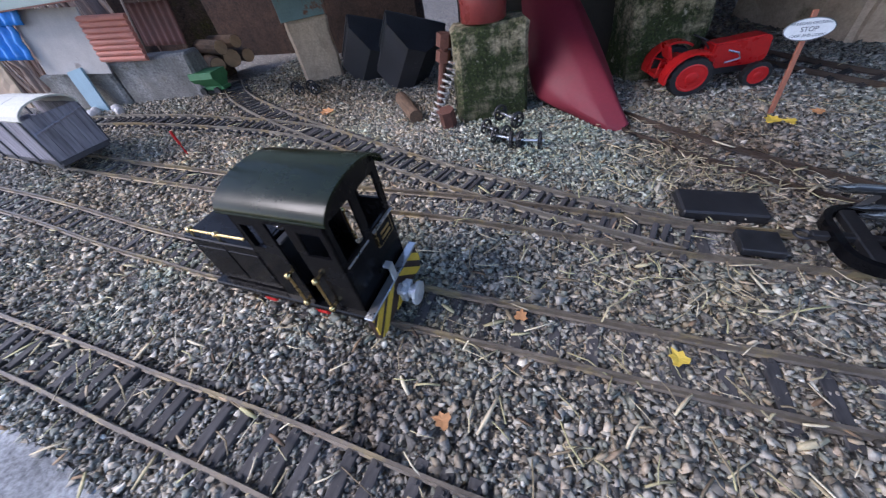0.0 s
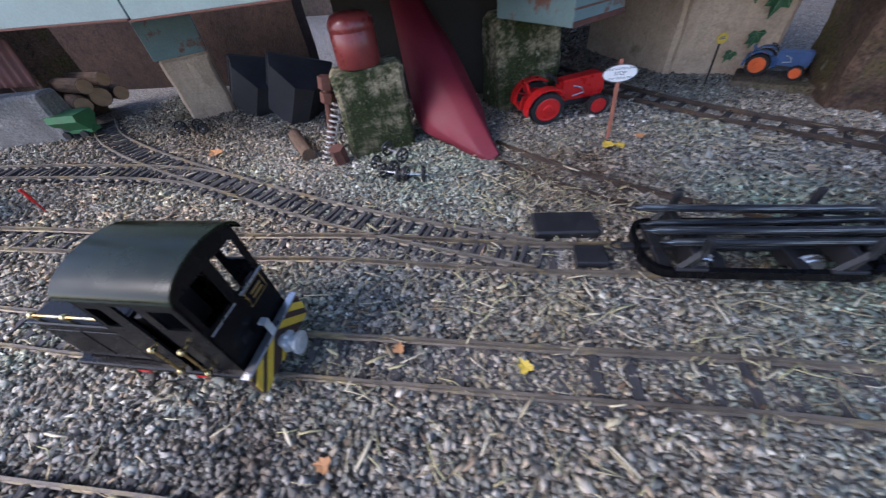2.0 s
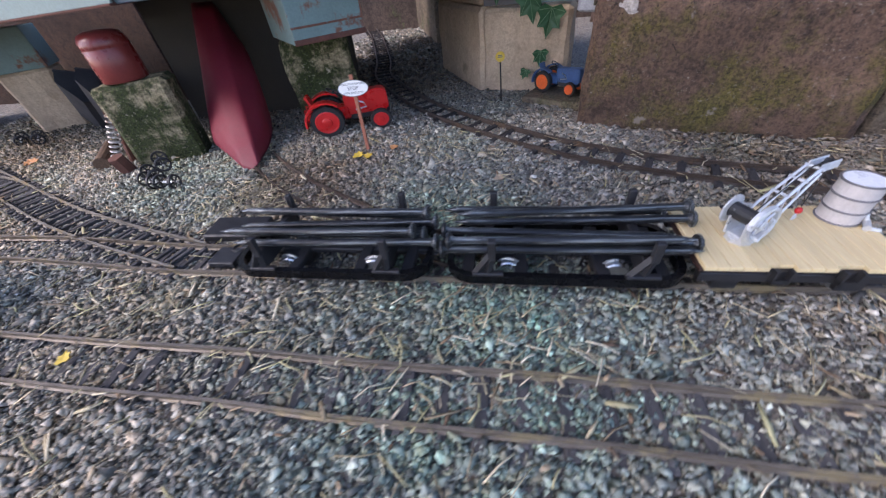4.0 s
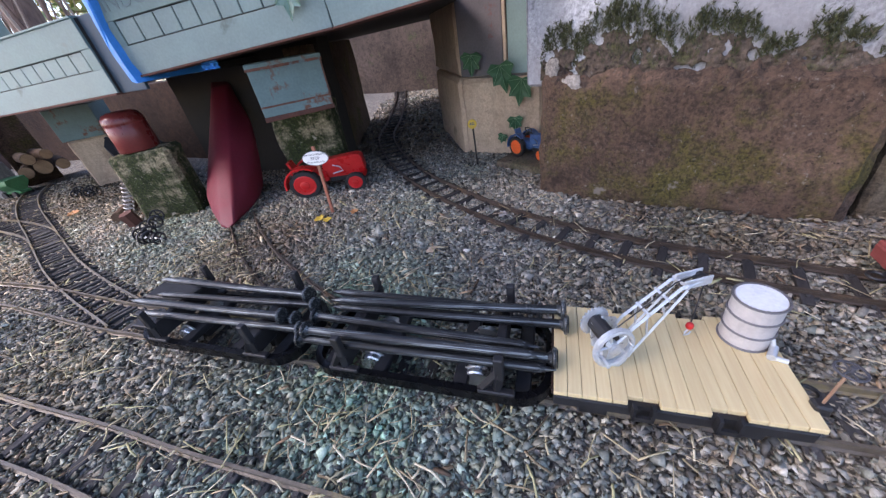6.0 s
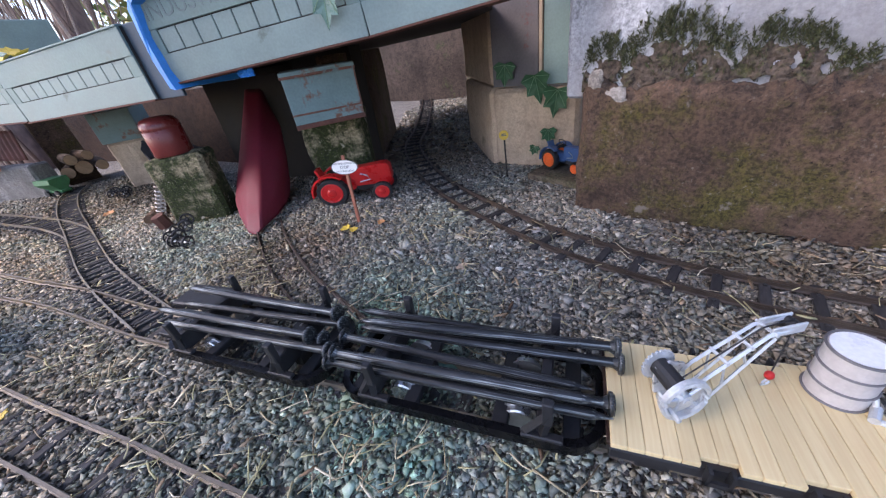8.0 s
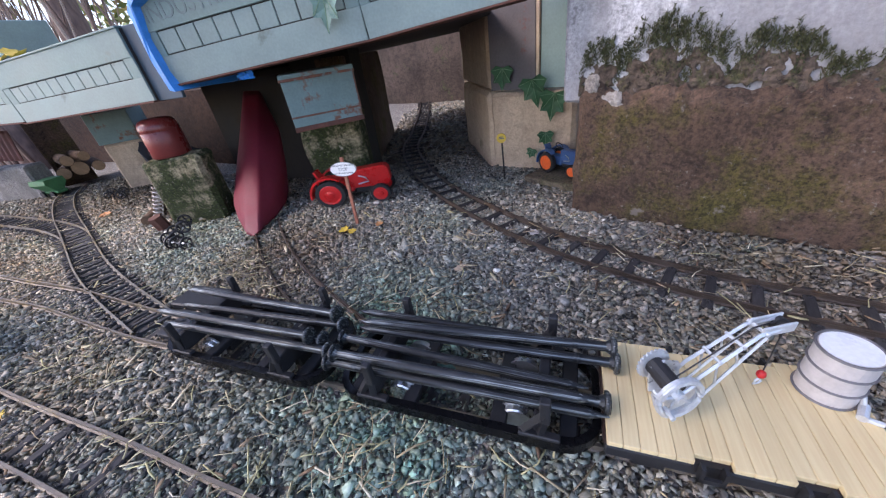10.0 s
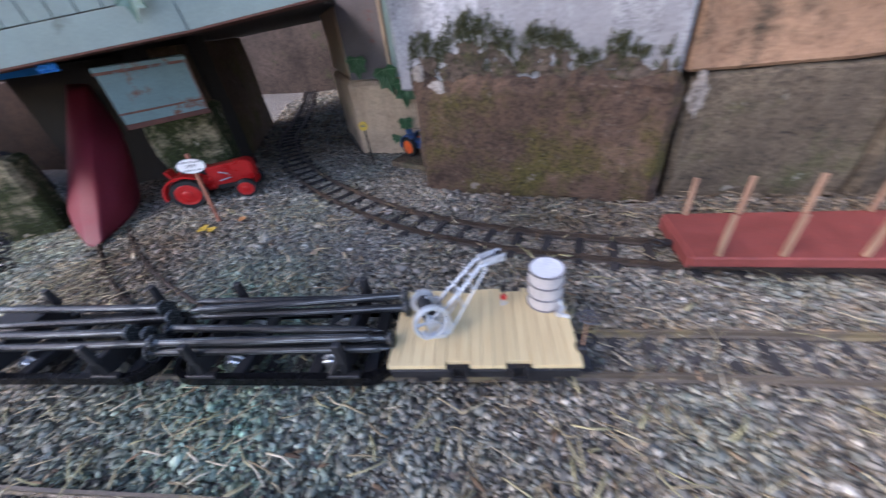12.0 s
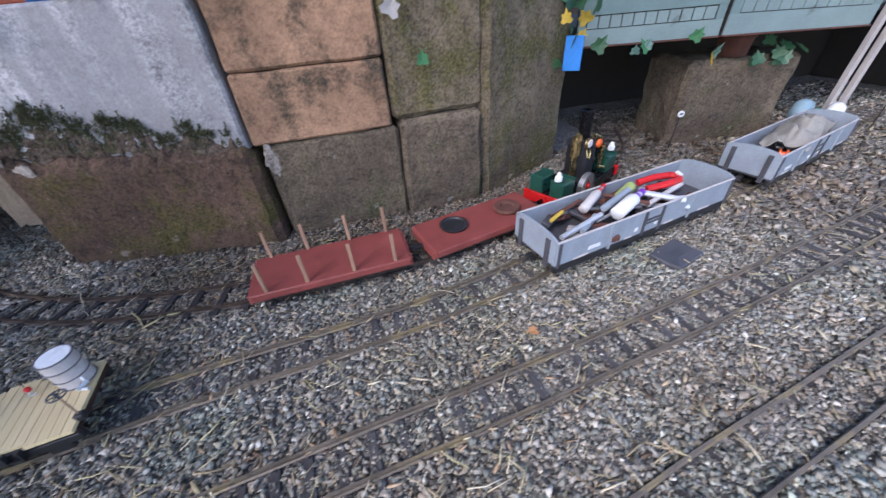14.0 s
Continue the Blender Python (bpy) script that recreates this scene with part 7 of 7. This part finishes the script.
    for k in range(n):
        p = np.array([r.uniform(*x), r.uniform(*y), z0])
        d = np.array([r.normal() * lean, r.normal() * lean * 0.5, 1.0])
        rad = r0 * r.uniform(0.3, 1.2)
        L = r.uniform(0.5, 1.0) * (z1 - z0)
        rings = []
        for j in range(5):
            q = p + d * L * j / 4 + r.normal(size=3) * 0.03 * (j > 0)
            rr = rad * (1 - 0.17 * j)
            base_ = len(V)
            for a in range(4):
                V.append(q + rr * np.array([math.cos(a * math.pi / 2), math.sin(a * math.pi / 2), 0]))
            rings.append(base_)
        for u, w in zip(rings, rings[1:]):
            for a in range(4):
                F.append((u + a, u + (a + 1) % 4, w + (a + 1) % 4, w + a))
    return V, F


V, F = stems(170, (-3.4, -1.7), (0.30, 1.35), -0.2, 2.0, 0.010, 3, 0.22)
bulk("thicket_stems", V, F, M_STEM, "tangle of thin bare brown stems behind the layout", "stems")
V, F = stems(160, (2.3, 4.4), (1.5, 2.6), -0.2, 0.9, 0.008, 5)
bulk("thicket_stems", V, F, M_STEM, "thin bare stems beyond the far bridge", "stems")
parts_v, parts_f, k0 = [], [], 0
rs = np.random.RandomState(2)
for k in range(20):
    c = (rs.uniform(-5.0, -1.4), rs.uniform(1.9, 4.2), rs.uniform(0.0, 2.0))
    v, f = card_cloud(150, c, (0.35, 0.3, 0.25), 0.05, k)
    parts_v.append(v)
    parts_f.append(f + k0)
    k0 += len(v)
for k in range(7):
    c = (rs.uniform(-3.4, -1.9), rs.uniform(1.35, 2.5), rs.uniform(0.2, 1.4))
    v, f = card_cloud(120, c, (0.25, 0.25, 0.2), 0.045, 300 + k)
    parts_v.append(v)
    parts_f.append(f + k0)
    k0 += len(v)
bulk("shrub_leaves", np.concatenate(parts_v), np.concatenate(parts_f), M_LEAF, "sunlit yellow-green shrub leaves in the background", "leaves")
parts_v, parts_f, k0 = [], [], 0
for k in range(22):
    c = (rs.uniform(2.2, 5.5), rs.uniform(1.6, 4.0), rs.uniform(0.0, 1.2))
    v, f = card_cloud(120, c, (0.3, 0.3, 0.2), 0.04, 100 + k)
    parts_v.append(v)
    parts_f.append(f + k0)
    k0 += len(v)
bulk("shrub_leaves", np.concatenate(parts_v), np.concatenate(parts_f), M_LEAF, "green garden leaves beyond the far bridge", "leaves")
for x, y, r, lx, ly in ((-1.95, 1.02, 0.075, -0.18, 0.1), (-2.35, 1.55, 0.06, 0.15, 0.05), (-1.75, 0.62, 0.05, -0.5, 0.0), (-2.9, 2.2, 0.09, 0.1, 0.0)):
    t = thing("tree", pose(x, y, -0.3), "brown-barked tree trunk rising behind the layout", "tree", "trees behind the layout")
    bm = bm_new()
    rings = []
    n = 14
    for j in range(9):
        z = j * 0.28
        rr = r * (1.15 - 0.07 * j)
        cx, cy = lx * z * 0.6 + 0.02 * math.sin(z * 3), ly * z
        rings.append([bm.verts.new((cx + rr * (1 + 0.12 * math.sin(3 * a + z)) * math.cos(a), cy + rr * math.sin(a), z)) for a in (q * math.tau / n for q in range(n))])
    for u, w in zip(rings, rings[1:]):
        for j in range(n):
            bm.faces.new((u[j], u[(j + 1) % n], w[(j + 1) % n], w[j]))
    bm.faces.new(rings[-1])
    part("trunk", bm, M_TRUNK, t, smooth=True)
    for k in range(4):
        bm = bm_new()
        a = k * 1.7 + x
        z = 1.1 + 0.3 * k
        p0 = Vector((lx * z * 0.6, ly * z, z))
        tube(bm, [p0, p0 + Vector((0.25 * math.cos(a), 0.25 * math.sin(a), 0.25)), p0 + Vector((0.6 * math.cos(a), 0.6 * math.sin(a), 0.65))], r * 0.3, 7)
        part("limb", bm, M_TRUNK, t)

# unseen evergreen added behind the wall; its crown blocks sky over the layout
t = thing("tree", pose(0.55, 1.78, -0.3), "evergreen tree out of view, added to shade the layout", "tree", "trees behind the layout")
bm = bm_new()
tube(bm, [(0, 0, 0), (0.02, 0.01, 0.7), (0.0, -0.04, 1.3), (0.03, -0.10, 1.9)], 0.055, 12)
part("trunk", bm, M_TRUNK, t, smooth=True)
for k in range(9):
    a = -2.9 + k * 0.35
    z = 1.25 + 0.05 * (k % 3)
    bm = bm_new()
    tube(bm, [(0, -0.04, z), (0.45 * math.cos(a), 0.45 * math.sin(a), z + 0.18), (0.95 * math.cos(a), 0.95 * math.sin(a), z + 0.22)], 0.018, 6)
    part("limb", bm, M_TRUNK, t)
V, F = [], []
rk = np.random.RandomState(91)
k0 = 0
for k in range(110):
    c = (rk.uniform(-0.55, 0.75), rk.uniform(-1.45, 0.0), rk.uniform(1.40, 1.75))
    v, f = card_cloud(60, c, (0.12, 0.12, 0.05), 0.055, 500 + k)
    V.append(v)
    F.append(f + k0)
    k0 += len(v)
crown = bulk("crown", np.concatenate(V), np.concatenate(F), M_NEEDLE, "unseen dark green crown added as a light blocker", "")
crown.parent = t

# unseen tree added on the viewer's side; its bough takes sun off the middle
t = thing("tree", pose(-0.35, -1.25, -0.3), "tree out of view, its bough added to shade the layout", "tree", "trees round the layout")
bm = bm_new()
tube(bm, [(0, 0, 0), (0.03, 0.02, 0.6), (0.05, 0.10, 1.0), (0.08, 0.12, 1.7)], 0.06, 12)
part("trunk", bm, M_TRUNK, t, smooth=True)
for a, r1 in ((1.95, 1.0), (1.5, 1.25), (1.15, 1.25), (0.85, 1.15), (1.75, 0.8)):
    bm = bm_new()
    tube(bm, [(0.05, 0.08, 0.98), (0.5 * r1 * math.cos(a), 0.5 * r1 * math.sin(a), 1.15), (r1 * math.cos(a), r1 * math.sin(a), 1.22)], 0.016, 6)
    part("limb", bm, M_TRUNK, t)
V, F, k0 = [], [], 0
rk = np.random.RandomState(17)
for k in range(18):
    c = (rk.uniform(-0.15, 0.50), rk.uniform(0.70, 1.42), rk.uniform(1.12, 1.35))
    v, f = card_cloud(45, c, (0.09, 0.09, 0.04), 0.05, 800 + k)
    V.append(v)
    F.append(f + k0)
    k0 += len(v)
crown = bulk("crown", np.concatenate(V), np.concatenate(F), M_NEEDLE, "unseen dark green crown added as a light blocker", "")
crown.parent = t

# brown crust creeping up the pale block from the joint, with feathery fronds along its upper edge
CREST = ((0.0, 0.030), (0.03, 0.052), (0.10, 0.056), (0.14, 0.044), (0.19, 0.064), (0.25, 0.076), (0.33, 0.070), (0.41, 0.060), (0.45, 0.030), (0.48, 0.050), (0.52, 0.060), (0.60, 0.056), (0.645, 0.046), (0.68, 0.024), (0.74, 0.030), (0.78, 0.046), (0.83, 0.038), (0.88, 0.032), (0.92, 0.014), (0.955, 0.034), (0.975, 0.014), (1.0, 0.010))
crest_u, crest_h = np.array(CREST).T
JOINT = lambda u: (0.500 + u * 0.366, 0.7435 - u * 0.0496, 0.186 - 0.012 * u)
nu, nv = 260, 40
grid = []
for a in range(nu + 1):
    u = a / nu
    x, y, z = JOINT(u)
    top = float(np.interp(u, crest_u, crest_h)) * 0.80 + 0.010 * noise.noise(Vector((u * 26, 3, 0))) + 0.006 * noise.noise(Vector((u * 80, 7, 0)))
    top = max(top, 0.006)
    for b in range(nv + 1):
        f = b / nv
        h = f * top
        thick = 0.0050 * (1 - f ** 3) + 0.0030 * noise.noise(Vector((u * 30, h * 90, 1))) + 0.0022 * noise.noise(Vector((u * 95, h * 260, 4)))
        bare = noise.noise(Vector((u * 19 + 5, h * 55, 9))) + 0.35 * noise.noise(Vector((u * 60, h * 160, 2)))
        if bare > 0.38:
            thick = -0.003
        if b == nv:
            thick = -0.002
        grid.append((x - 0.12 * thick, y - thick, z - 0.008 + h))
F = [(a * (nv + 1) + b, (a + 1) * (nv + 1) + b, (a + 1) * (nv + 1) + b + 1, a * (nv + 1) + b + 1) for a in range(nu) for b in range(nv)]
bulk("moss_crust", grid, F, M_CRUST, "brown earthy moss crust creeping up the pale block", "moss")
parts_v, parts_f, k0 = [], [], 0
for k in range(520):
    u = rs.uniform(0, 1)
    ch = float(np.interp(u, crest_u, crest_h))
    if rs.uniform(0, 0.075) > ch - 0.008:
        continue
    x, y, z = JOINT(u)
    tall = rs.uniform(0.010, 0.024) * (0.55 + ch / 0.10)
    foot = max(0.0, ch * rs.uniform(0.70, 1.05) - tall * 0.55) if rs.uniform() < 0.75 else rs.uniform(0.0, ch * 0.6)
    n = 42
    lean = rs.normal() * 0.30
    s = rs.uniform(0.0, 1.0, n) ** 0.8
    spread = 0.0022 * (1.15 - s)
    c = np.stack([x + lean * s * tall + rs.normal(size=n) * spread, y - 0.0010 - 0.0045 * rs.uniform(0, 1, n), z + foot + s * tall], 1)
    up = np.stack([lean + rs.normal(size=n) * 0.8, -0.35 + rs.normal(size=n) * 0.3, np.ones(n)], 1)
    up /= np.linalg.norm(up, axis=1)[:, None]
    sd = np.cross(up, rs.normal(size=(n, 3)))
    sd /= np.linalg.norm(sd, axis=1)[:, None]
    ln = rs.uniform(0.0025, 0.0055, n)[:, None]
    v = np.stack([c - sd * ln * 0.14, c + sd * ln * 0.14, c + up * ln], 1).reshape(-1, 3)
    parts_v.append(v)
    parts_f.append(np.arange(3 * n).reshape(-1, 3) + k0)
    k0 += 3 * n
bulk("moss_tufts", np.concatenate(parts_v), np.concatenate(parts_f), M_MOSS, "olive feathery moss fronds on the block joint", "moss")

# ---- tracks ----
bm = bm_new()
bx(bm, (-0.0050, -0.034, -0.006), (0.0050, 0.034, 0.0035), 0.0008)
for y in (-0.0275, -0.0190, 0.0190, 0.0275):
    bx(bm, (-0.0016, y - 0.0012, 0.0030), (0.0016, y + 0.0012, 0.0058))
SLEEPER = mesh_of("sleeper", bm, M_SLEEPER)
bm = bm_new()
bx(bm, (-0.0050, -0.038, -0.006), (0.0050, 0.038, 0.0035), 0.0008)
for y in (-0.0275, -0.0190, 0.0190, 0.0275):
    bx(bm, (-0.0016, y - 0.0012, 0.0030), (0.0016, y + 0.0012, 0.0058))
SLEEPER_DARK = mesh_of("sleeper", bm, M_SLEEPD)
bm = bm_new()
bx(bm, (-0.0028, -0.036, -0.006), (0.0028, 0.036, 0.0035), 0.0006)
for y in (-0.0275, -0.0190, 0.0190, 0.0275):
    bx(bm, (-0.0014, y - 0.0012, 0.0030), (0.0014, y + 0.0012, 0.0055))
SLEEPER_NARROW = mesh_of("sleeper", bm, M_SLEEPER)


def lay_track(key, label, every=0.030, sink=0.0, buried=0.0, steel=None, covered_from=9.0, tie=None):
    L = LINES[key]
    t = thing("railway_track", Matrix(), label, "track", "model railway tracks")
    for s in (-1, 1):
        bm = bm_new()
        prof = [(-0.0023, 0.0025), (0.0023, 0.0025), (0.0023, 0.0034), (0.0007, 0.0044), (0.0007, 0.0080), (0.0013, 0.0086), (0.0013, RAIL), (-0.0013, RAIL), (-0.0013, 0.0086), (-0.0007, 0.0080), (-0.0007, 0.0044), (-0.0023, 0.0034)]
        prev = None
        for x, y, h in L[::2]:
            nx_, ny_ = -math.sin(h), math.cos(h)
            ring = [bm.verts.new((x + nx_ * (s * GAUGE / 2 + u), y + ny_ * (s * GAUGE / 2 + u), v - sink + float(dip(x)))) for u, v in prof]
            if prev:
                for j in range(len(prof)):
                    bm.faces.new((prev[j], prev[(j + 1) % len(prof)], ring[(j + 1) % len(prof)], ring[j]))
            prev = ring
        part("rail", bm, steel or M_RAIL, t)
    step = every / 0.01
    r = random.Random(len(L))
    for x, y, h in L[np.round(np.arange(0, len(L) - 1, step)).astype(int)]:
        share("sleeper", tie or SLEEPER, t, pose(x, y, float(dip(x)) - sink - (buried if x < covered_from else 0.0032) + r.uniform(-0.0012, 0.0006), 0, 0, math.degrees(h) + r.uniform(-2, 2)))
    return t


lay_track("A", "front model track with dark wooden sleepers and brown rails", every=0.024, buried=-0.0010, covered_from=0.12)
lay_track("B", "model track with brown rails half buried in gravel", buried=0.0004)
lay_track("C", "siding track with weathered brown rails", buried=0.0008)
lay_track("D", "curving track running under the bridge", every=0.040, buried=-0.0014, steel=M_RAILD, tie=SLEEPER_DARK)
lay_track("G", "turnout leg curving to the bridge", every=0.0165, buried=-0.0022, steel=M_RAILG, tie=SLEEPER_NARROW)
lay_track("H", "curved track leg at the far end", every=0.0165, buried=-0.0022, steel=M_RAILG, tie=SLEEPER_NARROW)
lay_track("F", "old track buried in dark soil", sink=0.0022, buried=0.004, steel=M_RAILD)


# ---- loose gravel, straw and flakes ----
def keep_from(xy):
    """True where gravel lies: outside blocks, and clear of the rail heads."""
    ok = np.ones(len(xy), bool)
    x, y = xy[:, 0], xy[:, 1]
    ok &= ~((x > 0.49) & (x < 0.875) & (y > 0.728 - (x - 0.5) * 0.117))
    ok &= ~((x >= 0.875) & (x < 1.265) & (y > 0.704 + (x - 0.875) * 0.07))
    ok &= ~((x >= 1.265) & (x < 1.51) & (y > 0.735 + (x - 1.265) * 0.53))
    ok &= ~((y > 1.98) | ((x > 0.12) & (y > 1.15 - (x - 0.105) * 1.35) & (x < 0.29)) | ((x >= 0.28) & (x < 0.48) & (y > 0.925)))
    ok &= ~((y > 0.80) & (x < 0.0 - (y - 0.80) * 0.555) & (x > -0.5))
    ok &= y > np.interp(x, inner[:, 0], inner[:, 1]) + 0.030
    ok &= ~((x < -1.02) & (y > 0.43 + (x + 1.06) * 0.41))
    return ok


def near_rail(xy):
    """Distance to the nearest rail and to the nearest track axis."""
    d = np.full(len(xy), 9.0)
    ax = np.full(len(xy), 9.0)
    for key, L in LINES.items():
        for c in np.array_split(np.arange(len(xy)), max(1, len(xy) // 4000)):
            q = xy[c][:, None, :] - L[None, ::2, :2]
            r = np.sqrt((q ** 2).sum(2)).min(1)
            ax[c] = np.minimum(ax[c], r)
            d[c] = np.minimum(d[c], np.abs(r - GAUGE / 2))
    return d, ax


rs = np.random.RandomState(7)
IV = np.array([(1, 0.1, -0.3), (-0.3, 0.95, 0.2), (-0.75, -0.75, -0.1), (0.35, -0.6, 0.75), (0.1, 0.55, 0.8), (-0.6, -0.05, 0.7), (0.0, 0.1, -0.9)])
IF = np.array([(3, 0, 4), (4, 1, 5), (5, 2, 3), (3, 4, 5), (0, 1, 4), (1, 2, 5), (2, 0, 3), (6, 1, 0), (6, 2, 1), (6, 0, 2)])


def scatter(n, x, y, size, seed):
    r = np.random.RandomState(seed)
    xy = np.c_[r.uniform(*x, n), r.uniform(*y, n)]
    xy = xy[keep_from(xy)]
    d, ax = near_rail(xy)
    xy = xy[(d > 0.0032)]
    d, ax = d[d > 0.0032], ax[d > 0.0032]
    n = len(xy)
    s = size * np.exp(np.clip(r.normal(size=n), -2.5, 1.7) * 0.40)
    inside = ax < GAUGE / 2
    s = np.where(inside, np.minimum(s, 0.0036), np.minimum(s, 0.0018 + d * 0.9))
    shape = np.stack([r.uniform(0.8, 1.3, n), r.uniform(0.7, 1.05, n), r.uniform(0.34, 0.66, n)], 1)
    V = (IV[None] + r.normal(size=(n, len(IV), 3)) * 0.36) * shape[:, None, :] * s[:, None, None]
    a, b = r.uniform(0, math.tau, n), r.uniform(-0.9, 0.9, n)
    ca, sa, cb, sb = np.cos(a), np.sin(a), np.cos(b), np.sin(b)
    x1 = V[..., 0] * cb[:, None] + V[..., 2] * sb[:, None]
    z1 = -V[..., 0] * sb[:, None] + V[..., 2] * cb[:, None]
    xr = x1 * ca[:, None] - V[..., 1] * sa[:, None]
    yr = x1 * sa[:, None] + V[..., 1] * ca[:, None]
    z = dip(xy[:, 0]) + r.uniform(-0.0006, 0.0042, n) - np.where(inside, 0.0016, 0.0)
    open_, deep = np.zeros(n, bool), np.zeros(n, bool)
    for key, half in (("A", 0.030), ("D", 0.034), ("G", 0.036), ("H", 0.036)):
        for c in np.array_split(np.arange(n), max(1, n // 4000)):
            q = xy[c][:, None, :] - LINES[key][None, ::2, :2]
            deep[c] |= ((q ** 2).sum(2).min(1) < 0.034 ** 2) & (key in "GH")
            open_[c] |= ((q ** 2).sum(2).min(1) < half ** 2) & ((key != "A") | (xy[c][:, 0] < 0.12))
    z = np.where(open_, dip(xy[:, 0]) + r.uniform(-0.0012, 0.0020, n), z) - np.where(deep, 0.0008, 0.0)
    P = np.stack([xr + xy[:, :1], yr + xy[:, 1:], z1 + z[:, None]], 2).reshape(-1, 3)
    F = (IF[None] + (np.arange(n) * len(IV))[:, None, None]).reshape(-1, 3)
    return P, F


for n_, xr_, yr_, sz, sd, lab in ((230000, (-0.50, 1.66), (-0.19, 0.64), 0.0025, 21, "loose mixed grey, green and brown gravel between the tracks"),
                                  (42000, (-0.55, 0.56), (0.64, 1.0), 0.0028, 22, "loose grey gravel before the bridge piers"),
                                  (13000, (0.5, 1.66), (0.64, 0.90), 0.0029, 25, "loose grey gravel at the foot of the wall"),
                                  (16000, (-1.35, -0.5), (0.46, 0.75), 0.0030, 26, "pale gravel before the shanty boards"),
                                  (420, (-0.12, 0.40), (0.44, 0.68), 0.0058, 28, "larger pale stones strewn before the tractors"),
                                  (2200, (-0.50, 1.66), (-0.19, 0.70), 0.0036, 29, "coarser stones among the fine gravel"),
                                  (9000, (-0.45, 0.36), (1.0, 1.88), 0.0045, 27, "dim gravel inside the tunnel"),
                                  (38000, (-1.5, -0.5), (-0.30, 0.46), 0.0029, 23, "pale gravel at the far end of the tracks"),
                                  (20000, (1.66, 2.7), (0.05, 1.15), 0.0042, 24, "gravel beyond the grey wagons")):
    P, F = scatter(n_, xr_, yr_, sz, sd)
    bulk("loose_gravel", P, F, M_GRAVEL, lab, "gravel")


def sticks(n, x, y, seed, long=(0.012, 0.038), wide=(0.0005, 0.0013), flat=0.5, near=None):
    r = np.random.RandomState(seed)
    xy = np.c_[r.uniform(*x, n), r.uniform(*y, n)]
    if near is not None:
        # drifts: bits gather round a few spots
        c0 = np.array(near)[r.randint(len(near), size=n)]
        xy = c0[:, :2] + r.normal(size=(n, 2)) * c0[:, 2:]
    xy = xy[keep_from(xy)]
    n = len(xy)
    L, w = r.uniform(*long, n) / 2, r.uniform(*wide, n)
    a, e = r.uniform(0, math.tau, n), r.normal(size=n) * 0.10
    u = np.stack([np.cos(a) * np.cos(e), np.sin(a) * np.cos(e), np.sin(e)], 1)
    s = np.stack([-np.sin(a), np.cos(a), np.zeros(n)], 1)
    k = np.array([0, 0, 1.0])
    c = np.c_[xy, r.uniform(0.005, 0.0115, n) + dip(xy[:, 0])]
    bend = r.normal(size=n) * (0.12 if flat > 0.3 else 0.05)
    taper = 0.0 if flat > 0.3 else 0.45
    V = []
    for f in (-1, 0, 1):
        mid = c + u * (L * f)[:, None] + s * (bend * L * (1 - abs(f)))[:, None]
        for p_, q_ in ((-1, 0), (0, 1), (1, 0), (0, -1)):
            V.append(mid + s * (w * p_ * (1 - taper * abs(f)))[:, None] + k * (w * flat * q_)[:, None])
    V = np.stack(V, 1)
    F = []
    for j in range(2):
        for q in range(4):
            F.append([j * 4 + q, j * 4 + (q + 1) % 4, j * 4 + 4 + (q + 1) % 4, j * 4 + 4 + q])
    F += [[3, 2, 1, 0], [8, 9, 10, 11]]
    F = (np.array(F)[None] + (np.arange(n) * 12)[:, None, None]).reshape(-1, 4)
    return V.reshape(-1, 3), F


V, F = sticks(2300, (-1.0, 1.9), (-0.22, 0.66), 31, (0.008, 0.034), (0.0003, 0.0008))
bulk("straw", V, F, M_STRAW, "scattered dry straw and pine needles on the gravel", "straw")
DRIFTS = ((0.03, 0.42, 0.03, 0.02), (0.10, 0.39, 0.05, 0.02), (0.26, 0.19, 0.06, 0.03), (0.46, 0.24, 0.06, 0.03), (0.02, 0.35, 0.08, 0.03), (0.40, 0.42, 0.07, 0.03), (-0.05, 0.20, 0.10, 0.03),
          (0.30, 0.60, 0.07, 0.03), (0.95, 0.62, 0.12, 0.03), (0.10, 0.03, 0.12, 0.03), (0.75, 0.30, 0.12, 0.03), (1.0, 0.20, 0.15, 0.04), (1.15, 0.36, 0.12, 0.03))
V, F = sticks(950, (0, 1), (0, 1), 38, (0.008, 0.030), (0.0003, 0.0010), near=DRIFTS)
bulk("straw", V, F, M_STRAW, "drifts of yellow straw caught between the tracks", "straw")
V, F = sticks(420, (-1.0, 2.2), (0.40, 1.2), 32, (0.010, 0.032), (0.0004, 0.0009))
bulk("straw", V, F, M_STRAW, "dry straw along the foot of the walls", "straw")
V, F = sticks(200, (0.45, 1.75), (0.60, 0.80), 35, (0.010, 0.030), (0.0004, 0.0011))
bulk("straw", V, F, M_FLAKE, "drift of dry straw at the foot of the wall", "straw")
V, F = sticks(240, (-1.0, 1.9), (-0.22, 0.66), 36, (0.012, 0.030), (0.0014, 0.0028), 0.10)
bulk("dry_leaf_blades", V, F, M_STRAW, "pale dry leaf blades lying on the gravel", "leaves")
V, F = sticks(1300, (-1.0, 1.9), (-0.22, 0.70), 33, (0.005, 0.016), (0.0008, 0.0022), 0.15)
bulk("bark_flakes", V, F, M_FLAKE, "small brown bark flakes and wood chips on the gravel", "chips")
V, F = card_cloud(2500, (0.5, -1.2, -0.296), (3.0, 0.6, 0.003), 0.03, 77)
bulk("leaf_litter", V, F, M_LITTER, "brown fallen leaves on the soil around the layout", "leaves")
